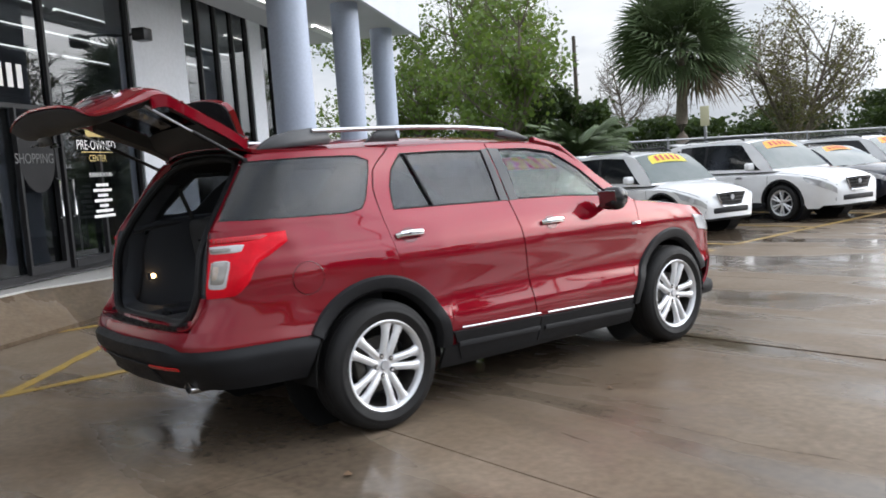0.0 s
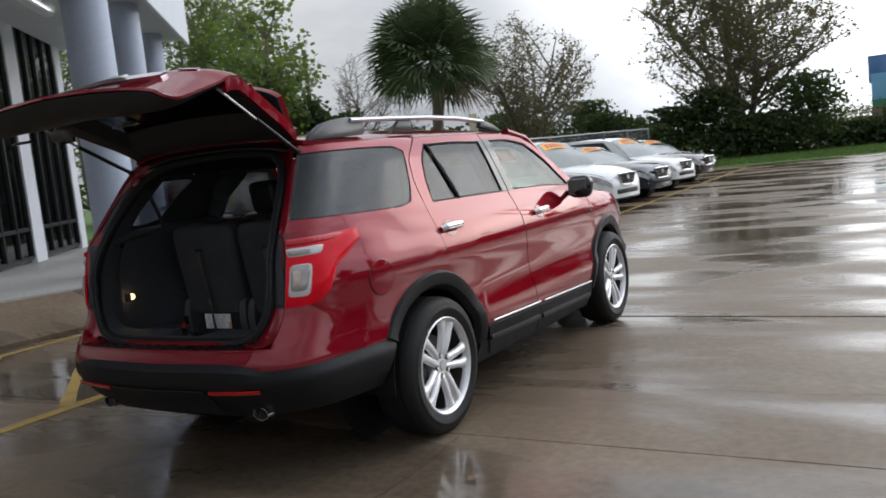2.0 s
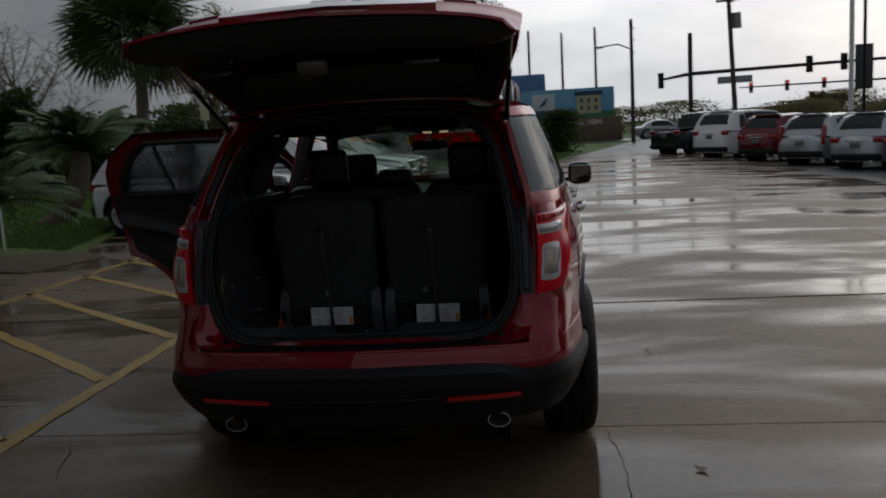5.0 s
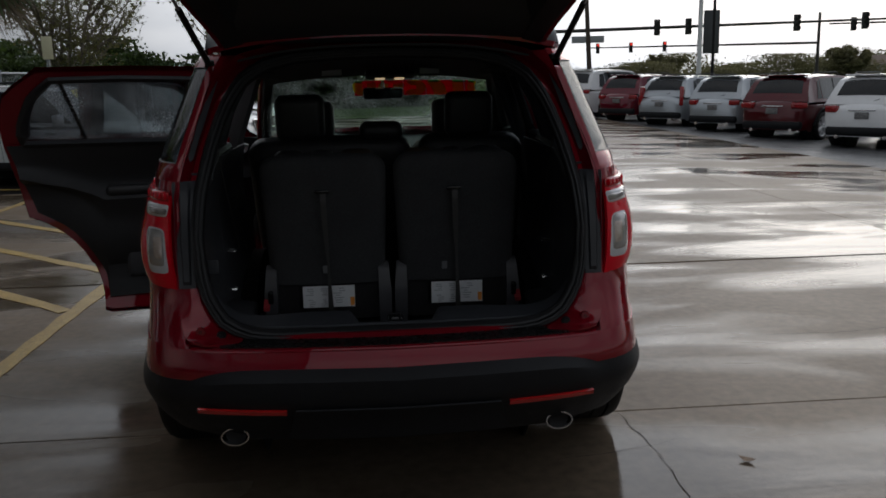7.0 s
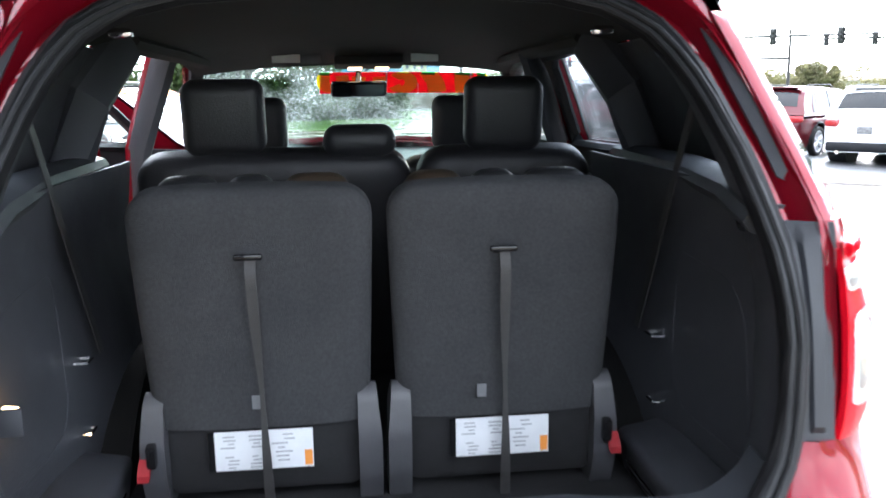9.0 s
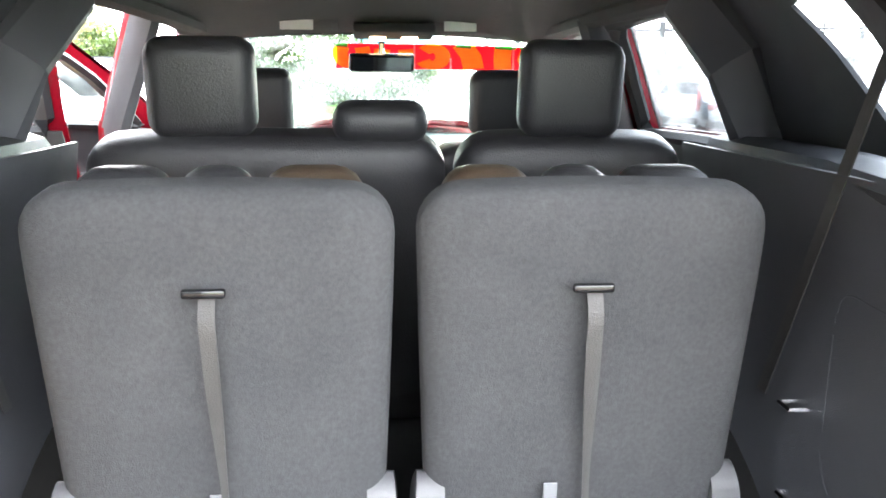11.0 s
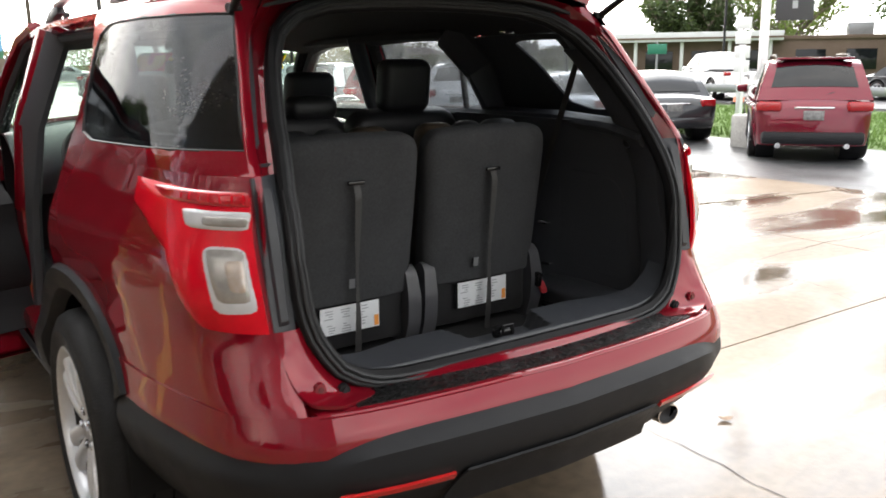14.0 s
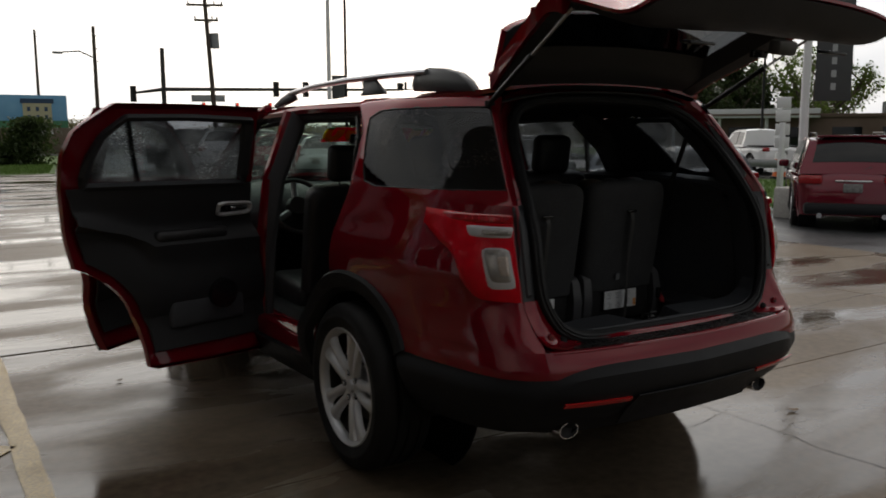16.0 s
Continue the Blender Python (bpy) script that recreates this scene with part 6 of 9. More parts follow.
for S in (1, -1):
    def refl(u, v, S=S):
        x = 0.355 + 0.285 * u
        z = 0.522 + 0.016 * v + 0.006 * u
        return Vector((S * x, back_y(x, z) - 0.043, z))
    part("reflector", thicken(grid(refl, 10, 3), 0.008), M_reflector, suv, "narrow red bumper reflector")
    ex = new("exhaust_tip")
    ex.parent = suv
    ex["label"] = "oval chrome exhaust tip"
    def tip(u, v, r0=1.0, S=S):
        a = 2 * math.pi * u
        return Vector((S * 0.545 + 0.046 * r0 * math.cos(a), -1.025 + 0.165 * v, 0.405 + 0.032 * r0 * math.sin(a)))
    part("sleeve", thicken(grid(tip, 28, 3), 0.004), M_chrome, ex)
    # solid plug, painted black for the shade inside the pipe
    part("bore_plug", cyl(0.034, 0.034, (S * 0.545, -1.005, 0.405), (S * 0.545, -0.88, 0.405), 20), M_black_paint, ex)

    # tail lamp: red housing wrapped round the corner, two clear lenses in it
    outer_z0 = [(0.0, 0.895), (0.35, 0.905), (0.5, 0.96), (0.62, 1.06), (0.8, 1.105), (1.0, 1.165)]
    outer_z1 = [(0.0, 1.20), (0.5, 1.212), (1.0, 1.222)]

    def lamp_pt(u, v, out, S=S):
        """u: 0 at the inner rear edge, 1 at the forward tip; v: up."""
        z = curve1(outer_z0, u) * (1 - v) + curve1(outer_z1, u) * v
        yb = y_edge(z) + 0.004
        y = yb + (-0.52 - yb) * u ** 1.35
        return skin(y, z, out, S)
    lp = part("tail_light", thicken(grid(lambda u, v: lamp_pt(u, v, 0.004 + 0.016 * (1 - (2 * v - 1) ** 4) * (1 - u ** 6)), 30, 14), 0.012), M_lamp_red, suv, "large red wraparound tail light")

    def lens(u0, u1, z0, z1, name, mat, rise, slant=0.0, label=""):
        """A lens with rounded corners; slant narrows its foot on the outer side."""
        def at(a, b):
            p, q = 2 * a - 1, 2 * b - 1
            p2, q2 = p * math.sqrt(1 - 0.10 * q ** 4), q * math.sqrt(1 - 0.10 * p ** 4)
            z = (z0 + z1) / 2 + (z1 - z0) / 2 * q2
            right = u1 - slant * (1 - (q2 + 1) / 2)
            u = (u0 + right) / 2 + (right - u0) / 2 * p2
            yb = y_edge(z) + 0.004
            y = yb + (-0.52 - yb) * max(0.0, u) ** 1.35
            ed = (1 - abs(p) ** 5) * (1 - abs(q) ** 5)
            return skin(y, z, rise + 0.008 * ed, S)
        return part(name, thicken(grid(at, 12, 10), 0.008), mat, lp, label)
    lens(0.0, 0.52, 1.124, 1.170, "indicator_lens", M_lamp_clear, 0.015, 0.05)
    lens(0.03, 0.34, 1.134, 1.160, "indicator_reflector", M_lamp_grey, 0.018)
    lens(0.012, 0.37, 0.938, 1.112, "reverse_lens_rim", M_lamp_clear, 0.014, 0.10)
    lens(0.06, 0.30, 0.965, 1.088, "reverse_lens", M_lamp_grey, 0.019, 0.07)
    lens(0.075, 0.19, 0.985, 1.07, "bulb_reflector", M_lamp_amber, 0.021, 0.03)
    lens(0.0, 0.80, 1.180, 1.212, "brake_lens", M_lamp_deep, 0.012, 0.06, "darker ribbed red lens")
    for k in range(7):
        lens(0.05 + 0.075 * k, 0.062 + 0.075 * k, 1.184, 1.208, "lens_rib", M_lamp_red, 0.0145)

    # fuel door line on the right flank only
    if S == 1:
        part("fuel_door", thicken(grid(lambda a, b: skin(-0.436 + 0.088 * b * math.cos(2 * math.pi * a), 0.953 + 0.088 * b * math.sin(2 * math.pi * a), 0.003, 1), 36, 3), 0.006), M_red, suv)
        part("fuel_door_gap", tube([skin(-0.436 + 0.091 * math.cos(a), 0.953 + 0.091 * math.sin(a), 0.0012, 1) for a in (2 * math.pi * k / 40 for k in range(40))], 0.0025, 4, close=True), M_recess_shade, suv)

# ---- opening: jamb, seal, inner trim ----
LOOP = [(0.0, 0.728), (0.25, 0.729), (0.42, 0.732), (0.51, 0.745), (0.572, 0.785), (0.616, 0.85), (0.638, 0.93), (0.645, 1.06), (0.636, 1.2), (0.607, 1.35), (0.572, 1.47), (0.525, 1.56), (0.45, 1.617), (0.34, 1.646), (0.18, 1.658), (0.0, 1.662)]
Y_OPEN = [(0.72, -0.985), (0.76, -0.97), (0.9, -0.935), (1.1, -0.905), (1.25, -0.835), (1.4, -0.73), (1.55, -0.61), (1.66, -0.51)]


def loop_pts(scale=1.0, inset=0.0, dz=0.0):
    pts = []
    half = resample(LOOP, 40)
    for s in (1, -1):
        hs = half if s == 1 else half[::-1]
        for x, z in (hs if s == 1 else hs[1:-1]):
            zz = 1.2 + (z - 1.2) * scale
            pts.append(Vector((s * x * scale, curve1(Y_OPEN, z) + inset, zz + dz)))
    return pts


inner_loop = loop_pts()
seal_loop = loop_pts(0.985, -0.012)
OUTER = [(0.0, 0.736), (0.25, 0.736), (0.45, 0.737), (0.56, 0.739), (0.635, 0.755), (0.676, 0.80), (0.70, 0.90), (0.708, 1.05), (0.705, 1.2), (0.672, 1.35), (0.638, 1.47), (0.60, 1.57), (0.52, 1.655), (0.40, 1.688), (0.2, 1.70), (0.0, 1.704)]
Y_OUT = [(0.734, -1.015), (0.76, -0.985), (0.80, -0.955), (0.9, -0.938), (1.05, -0.925), (1.2, -0.905), (1.30, -0.848), (1.45, -0.735), (1.57, -0.645), (1.655, -0.57), (1.705, -0.525)]
jm = bmesh.new()
rows = []
k = len(inner_loop)


def loop_at(points, t):
    """t: 0..1 round the half outline, by knot number."""
    q = t * (len(points) - 1)
    i = min(len(points) - 2, int(q))
    f = q - i
    return points[i][0] * (1 - f) + points[i + 1][0] * f, points[i][1] * (1 - f) + points[i + 1][1] * f


for j in range(5):
    f = j / 4
    row = []
    for s, order in ((1, range(0, 61)), (-1, range(59, 0, -1))):
        for q in order:
            xi, zi = loop_at(LOOP, q / 60)
            xo, zo = loop_at(OUTER, q / 60)
            a = Vector((s * xi, curve1(Y_OPEN, zi), zi))
            b = Vector((s * xo, curve1(Y_OUT, zo), zo))
            row.append(a.lerp(b, f) + Vector((0, 0.03 * math.sin(f * math.pi) * min(1, xi / 0.4), 0)))
    rows.append([jm.verts.new(c) for c in row])
k = len(rows[0])
for R0, R1 in zip(rows, rows[1:]):
    for i in range(k):
        jm.faces.new((R0[i], R0[(i + 1) % k], R1[(i + 1) % k], R1[i]))
part("rear_jamb", jm, M_red, suv, "red painted opening frame")
part("liftgate_seal", tube(seal_loop, 0.014, 10, flat=(0.021, 0.026), close=True), M_seal, suv, "black rubber opening seal")
M_seal_lip = material("grey_rubber_lip", (0.022, 0.023, 0.025), 0.5, color2=(0.030, 0.031, 0.033), scale=20, spec=0.25)
for scale, inset, r in ((1.002, -0.030, 0.006), (0.985, -0.038, 0.005), (0.966, -0.030, 0.006)):
    part("seal_lip", tube(loop_pts(scale, inset), r, 6, close=True), M_seal_lip, suv)
# dark strips beside the lamps
M_strip = material("slate_grey_plastic", (0.021, 0.023, 0.028), 0.38, color2=(0.028, 0.030, 0.036), scale=9, bump=0.12, bump_scale=420, rough2=0.5)
for S in (1, -1):
    def strip(u, v, S=S):
        z = 0.897 + 0.345 * v
        xi, xo = 0.650 - 0.012 * v, curve1(X_EDGE, z) + 0.001
        yi, yo = curve1(Y_OPEN, z) - 0.008, y_edge(z) - 0.004
        ridge = 0.008 if 0.25 < u < 0.75 and 0.04 < v < 0.96 else 0.0
        return Vector((S * (xi + (xo - xi) * u), yi + (yo - yi) * u - ridge, z))
    part("lamp_side_trim", thicken(grid(strip, 12, 28), 0.006), M_strip, suv, "dark grey trim beside the lamp")
    def corner_pan(u, v, S=S):
        xi, zi = curve1([(0, 0.40), (0.25, 0.51), (0.5, 0.572), (0.75, 0.616), (1, 0.633)], v), curve1([(0, 0.731), (0.25, 0.745), (0.5, 0.785), (0.75, 0.85), (1, 0.90)], v)
        xo, zo = curve1([(0, 0.60), (0.25, 0.66), (0.5, 0.688), (0.75, 0.699), (1, 0.705)], v), curve1([(0, 0.741), (0.25, 0.749), (0.5, 0.782), (0.75, 0.835), (1, 0.899)], v)
        a, b = Vector((xi, curve1(Y_OPEN, zi) - 0.010, zi)), Vector((xo, back_y(xo, zo) - 0.004, zo))
        p = a.lerp(b, u)
        p.y -= 0.010 * math.sin(u * math.pi)
        return Vector((S * p.x, p.y, p.z))
    part("corner_pan", thicken(grid(corner_pan, 12, 28), 0.008), M_red, suv, smooth=70)
    for uu, vv, r, mat, nm in ((0.30, 0.30, 0.016, M_seal, "rubber_stop"), (0.60, 0.42, 0.016, M_red, "bolt_cover")):
        c = corner_pan(uu, vv)
        part(nm, cyl(r, r * 0.85, c + Vector((0, 0.004, 0)), c + Vector((0, -0.007, 0.001)), 20), mat, suv)
        part(nm, cyl(r * 0.5, r * 0.4, c + Vector((0, 0.002, 0)), c + Vector((0, -0.010, 0.001)), 16), M_recess_shade if mat is M_red else M_black_trim, suv)
    # body turned in between the opening and the flank
    def corner(u, v, S=S):
        z = 0.70 + 0.95 * v
        xi = curve1([(0.70, 0.60), (0.745, 0.60), (0.76, 0.64), (0.80, 0.672), (0.9, 0.694), (1.05, 0.70), (1.2, 0.697), (1.35, 0.664), (1.47, 0.63), (1.57, 0.59), (1.66, 0.52)], z)
        yi = curve1(Y_OUT, max(0.76, z)) + 0.006
        yo = y_edge(z) + 0.004
        xo = curve1(X_EDGE, z) + 0.004
        return Vector((S * (xi + (xo - xi) * u), yi + (yo - yi) * u ** 0.7, z))
    part("corner_jamb", thicken(grid(corner, 6, 40), 0.01), M_red, suv)
    part("strut_mount", cyl(0.014, 0.012, (S * 0.60, -0.60, 1.622), (S * 0.632, -0.605, 1.622), 14), M_black_trim, suv)

# interior lining of the load space
FLOOR_Z = 0.60
def side_trim(u, v, S):
    y = -0.90 + 1.15 * u
    z = FLOOR_Z - 0.02 + (1.30 - FLOOR_Z) * v
    tub = 0.10 * math.exp(-((y + 0.02) / 0.38) ** 2) * max(0, 1 - ((z - 0.55) / 0.55) ** 2)
    x = 0.672 - 0.02 * v + 0.02 * math.sin(v * math.pi) - tub
    lean = max(0.0, curve1(Y_OPEN, max(0.76, z)) + 0.93) if u < 0.2 else 0
    ys = curve1(Y_OPEN, max(0.76, min(1.3, z))) + 0.012
    yy = ys + (0.25 - ys) * u
    edge = math.exp(-(u / 0.06) ** 2)
    x = x * (1 - edge) + (0.635 if z > 0.85 else 0.635 - 0.35 * (0.85 - z)) * edge
    return Vector((S * x, yy, z))


for S in (1, -1):
    part("cargo_side_trim", thicken(grid(lambda u, v: side_trim(u, v, S), 40, 24), 0.008), M_trim_in, suv, "moulded charcoal load space side trim")
    # upper pillar trim round the quarter window
    def upper(u, v, S=S):
        z = 1.28 + 0.36 * v
        y0 = curve1(Y_OPEN, z) + 0.012
        x = 0.63 - 0.11 * v
        xo = half_width(max(y0 + 0.13, y_edge(z) + 0.03), z) - 0.045
        return Vector((S * (x + (min(xo, 0.76 - 0.06 * v) - x) * u), y0 + 0.22 * u + 0.02 * math.sin(u * math.pi), z))
    part("pillar_trim", thicken(grid(upper, 10, 10), 0.008), M_trim_in, suv)
    part("window_reveal", tube([skin(*q, -0.035, S) for s in q_glass for q in resample(s, 10)[:-1]], 0.02, 6, flat=(0.028, 0.022), close=True), M_trim_in, suv)
    part("belt_ledge", tube([(S * 0.655, -0.82, 1.235), (S * 0.675, -0.66, 1.262), (S * 0.72, -0.3, 1.275), (S * 0.76, 0.25, 1.27)], 0.05, 10, flat=(0.06, 0.03)), M_trim_in, suv)
    part("quarter_trim", thicken(ring([[(-0.80, 1.26), (-0.4, 1.26), (0.14, 1.26)], [(0.14, 1.26), (0.14, 1.45), (0.20, 1.603)], [(0.20, 1.603), (0, 1.606), (-0.47, 1.603)], [(-0.47, 1.603), (-0.62, 1.45), (-0.80, 1.26)]],
        [[(-0.57, 1.34), (-0.44, 1.332), (-0.31, 1.355)], [(-0.31, 1.355), (-0.17, 1.49), (-0.06, 1.57)], [(-0.06, 1.57), (-0.10, 1.583), (-0.335, 1.583)], [(-0.335, 1.583), (-0.43, 1.48), (-0.57, 1.34)]], 9, 5, S, -0.055), 0.008), M_trim_in, suv, "broad charcoal pillar trim round the small window opening")
    part("trim_ridge", tube([side_trim(0.315 + 0.135 * math.copysign(abs(math.cos(a)) ** 0.4, math.cos(a)), 0.50 + 0.24 * math.copysign(abs(math.sin(a)) ** 0.4, math.sin(a)) + 0.04 * math.cos(a), S) + Vector((-S * 0.003, 0, 0)) for a in (2 * math.pi * k / 48 for k in range(48))], 0.006, 6, close=True), M_trim_in, suv)
    part("seat_belt", thicken(grid(lambda u, v, S=S: Vector((S * (0.668 - 0.055 * v), -0.47 + 0.030 * (u - 0.5) + 0.20 * v, 1.52 - 0.62 * v)), 2, 8), 0.002), M_belt, suv, "grey seat belt webbing")
LOOP_X = [(0.785, 0.572), (0.85, 0.616), (0.93, 0.638), (1.06, 0.645), (1.2, 0.636), (1.35, 0.607), (1.47, 0.572), (1.56, 0.525)]
for S in (1, -1):
    def pillar_band(u, v, S=S):
        z = 0.80 + 0.72 * v
        wide = 0.17 - 0.03 * v - 0.05 * max(0.0, 0.25 - v) / 0.25
        x = curve1(LOOP_X, z) - 0.004 + 0.026 * u * u + 0.016 * max(0.0, u - 0.86) / 0.14
        return Vector((S * x, curve1(Y_OPEN, z) + 0.014 + wide * u, z))
    part("pillar_band", thicken(grid(pillar_band, 14, 30), 0.006), M_trim_in, suv, "broad smooth charcoal trim inside the opening", smooth=50)
    plug = pillar_band(0.72, 0.585)
    part("coat_plug", cyl(0.021, 0.017, plug + Vector((S * 0.004, 0, 0)), plug + Vector((-S * 0.008, -0.003, 0)), 20), M_gloss_black, suv)
    part("floor_ledge", box((0.13, 0.46, 0.11), (S * 0.605, -0.60, 0.655), (0, S * -10, 0), bevel=0.02, segments=3), M_trim_in, suv, "charcoal ledge over the wheel housing")
    for k in range(6):
        part("vent_slat", box((0.008, 0.34, 0.006), (S * (0.5405 + 0.003 * k), -0.60, 0.622 + 0.0145 * k), (0, S * -10, 0), bevel=0.002, segments=1), M_gloss_black, suv)
    for y, z in ((-0.36, 0.75), (-0.34, 0.90)):
        part("tie_down_hook", tube([(S * 0.645, y - 0.02, z), (S * 0.618, y - 0.018, z), (S * 0.618, y + 0.018, z), (S * 0.645, y + 0.02, z)], 0.005, 6), M_chrome, suv)
part("cargo_lamp", cyl(0.018, 0.016, (-0.652, -0.705, 0.922), (-0.632, -0.707, 0.922), 14), M_bulb, suv, "lit warm load space lamp")
# unseen little screen, added to hide the lamp from straight behind the car
part("lamp_blocker", box((0.052, 0.006, 0.05), (-0.637, -0.735, 0.922), bevel=0.002), M_trim_in, suv)
part("cargo_floor", box((1.22, 0.62, 0.03), (0, -0.60, FLOOR_Z - 0.015), bevel=0.01), M_carpet, suv)
part("floor_riser", box((1.36, 0.03, 0.2), (0, -0.28, 0.52), bevel=0.01), M_carpet, suv)
part("floor_middle", box((1.4, 0.9, 0.03), (0, 0.15, 0.56), bevel=0.01), M_carpet, suv)
# sill plate with latch well
M_sill = material("grey_blue_grained_plastic", (0.031, 0.034, 0.040), 0.36, color2=(0.041, 0.044, 0.051), scale=7, bump=0.14, bump_scale=420, rough2=0.5)


def sill(u, v):
    x = -0.60 + 1.2 * u
    z0 = curve1(LOOP[:6], abs(x))
    y0 = curve1(Y_OPEN, z0) + 0.004
    bend = max(0.0, min(1.0, (abs(x) - 0.30) / 0.30))
    y = y0 + (0.168 - 0.085 * bend) * min(1.0, v / 0.88)
    z = z0 + 0.030 * min(1.0, v / 0.07) ** 0.6 + 0.008 * v
    if v > 0.88:
        z -= 0.13 * (v - 0.88) / 0.12
    wide = 0.112 + 0.05 * v
    if v > 0.16:
        z -= 0.045 * max(0.0, min(1.0, (wide - abs(x)) / 0.018, (v - 0.16) / 0.06))
    return Vector((x, y, z))


part("sill_plate", thicken(grid(sill, 120, 34), 0.008), M_sill, suv, "slate grey load sill plate with a latch well", smooth=40)
part("latch_striker", tube([(-0.016, -0.905, 0.725), (-0.016, -0.905, 0.772), (0.016, -0.905, 0.772), (0.016, -0.905, 0.725)], 0.006, 6), M_black_paint, suv)
part("striker_cover", box((0.055, 0.045, 0.035), (0, -0.885, 0.745), bevel=0.01), M_gloss_black, suv)


# ---- seats ----
def slab_seat(w, h, t, bow=0.02, r=0.075, taper=0.07):
    """A rounded upright cushion, its back face towards -Y, standing on z = 0."""
    bm = bmesh.new()
    nx, nz = 28, 24

    def prof(u, v, f):
        kx = math.sin((2 * u - 1) * math.pi / 2)
        kz = 0.5 - 0.5 * math.cos(v * math.pi) if v > 0.5 else v
        over = max(0.0, abs(kx) * w / 2 - (w / 2 - r))
        top = h - r + math.sqrt(max(0.0, r * r - over * over)) - 0.008 * kx * kx
        z = kz * top
        x = kx * w / 2 * (1 - taper * (1 - z / h) ** 1.3)
        edge = max(0.0, (1 - abs(kx) ** 9)) ** 0.5 * max(0.0, (1 - max(0.0, 2 * kz - 1) ** 9)) ** 0.5
        y = (-1 if f == 0 else 1) * t / 2 * (0.3 + 0.7 * edge)
        return Vector((x, y - (bow * (1 - kx * kx) * 0.4 if f == 0 else 0), z))
    A = add_grid(bm, lambda u, v: prof(u, v, 0), nx, nz)
    C = add_grid(bm, lambda u, v: prof(u, v, 1), nx, nz)
    for i in range(nx):
        for j in (0, nz):
            bm.faces.new((A[i][j], A[i + 1][j], C[i + 1][j], C[i][j]))
    for j in range(nz):
        for i in (0, nx):
            bm.faces.new((A[i][j], A[i][j + 1], C[i][j + 1], C[i][j]))
    bmesh.ops.remove_doubles(bm, verts=bm.verts, dist=0.0005)
    return bm


def third_row(cx, S):
    """One half of the folding third row, seen from behind."""
    st = new("third_row_seat")
    st.parent = suv
    st["label"] = "upright third-row seat with charcoal cloth back"
    st.matrix_basis = pose(cx, -0.385, 0.66, 7.5, 0, 0)
    back = slab_seat(0.478, 0.505, 0.10, r=0.06)
    bmesh.ops.translate(back, vec=(0, 0, 0.125), verts=back.verts)
    part("back_panel", back, M_cloth, st)
    part("lower_panel", box((0.41, 0.10, 0.19), (0, 0.005, 0.055), (-6, 0, 0), bevel=0.025), M_carpet, st)
    # padded leather front that shows over the top edge
    for k, (x0, x1) in enumerate(((-0.20, -0.065), (-0.06, 0.05), (0.055, 0.20))):
        part("cushion", box((x1 - x0, 0.11, 0.50), ((x0 + x1) / 2, 0.08, 0.377), (-2, 0, 0), bevel=0.045, segments=4), M_leather_warm if k == (2 if S < 0 else 0) else M_leather, st)
    # hinge covers
    for s in (1, -1):
        cov = bmesh.new()
        rim = rounded([(-0.060, -0.075), (-0.082, 0.02), (-0.078, 0.10), (-0.052, 0.185), (-0.018, 0.205), (0.03, 0.15), (0.04, -0.075)], 0.02, 3)
        face = cov.faces.new([cov.verts.new((s * 0.197, y, z)) for y, z in rim])
        out = bmesh.ops.extrude_face_region(cov, geom=[face])
        for v in [e for e in out["geom"] if isinstance(e, bmesh.types.BMVert)]:
            v.co.x = s * (0.246 - 0.10 * max(0.0, v.co.z - 0.10))
        bmesh.ops.bevel(cov, geom=[e for e in cov.edges if len(e.link_faces) == 2 and e.calc_face_angle(0) > 1.2], offset=0.005, segments=2, affect="EDGES")
        part("hinge_cover", cov, M_hinge, st, "grey plastic hinge cover")
    # strap through its slot
    sx = 0.0 if S < 0 else -0.008
    part("strap_slot", box((0.055, 0.012, 0.012), (sx - 0.003, -0.075, 0.503), bevel=0.004), M_gloss_black, st)
    pts = [(sx, -0.068, 0.503), (sx, -0.084, 0.468), (sx + 0.002, -0.086, 0.36), (sx + 0.006, -0.084, 0.22), (sx + 0.008, -0.092, 0.08), (sx + 0.01, -0.095, -0.06)]
    def ribbon(u, v):
        q = v * (len(pts) - 1)
        k = min(len(pts) - 2, int(q))
        p = Vector(pts[k]).lerp(Vector(pts[k + 1]), q - k)
        w = 0.0105 * (1 - 0.55 * math.exp(-((v - 0.62) / 0.16) ** 2))
        return p + Vector(((2 * u - 1) * w, -0.003 * math.sin(v * 9), 0))
    part("strap", thicken(grid(ribbon, 3, 30), 0.0015), M_belt, st, "grey-brown folding strap")
    part("care_tag", box((0.020, 0.003, 0.030), (-0.006 if S < 0 else -0.05, -0.073, 0.192), bevel=0.001, segments=1), M_tag, st, "small grey tag")
    # instruction sticker in two leaves
    lab = new("instruction_label")
    lab.parent = st
    lab["label"] = "white folding instruction sticker"
    lab.matrix_basis = pose(0.0, -0.056, 0.072, 83, 0, 0)
    part("leaf", box((0.202, 0.086, 0.002), (0, 0, 0)), M_label, lab)
    rnd = random.Random(3)
    for a in range(2):
        for b in range(2):
            for c in range(4):
                x, y = -0.075 + 0.052 * a + rnd.uniform(0, 0.012), 0.022 - 0.045 * b - 0.008 * c + 0.01
                part("print_bar", box((rnd.uniform(0.012, 0.034), 0.0028, 0.0006), (x, y, 0.0014)), M_print, lab)
    for c in range(7):
        part("print_bar", box((rnd.uniform(0.012, 0.036), 0.003, 0.0006), (0.042 + rnd.uniform(-0.012, 0.012), 0.032 - 0.0095 * c, 0.0014)), M_print, lab)
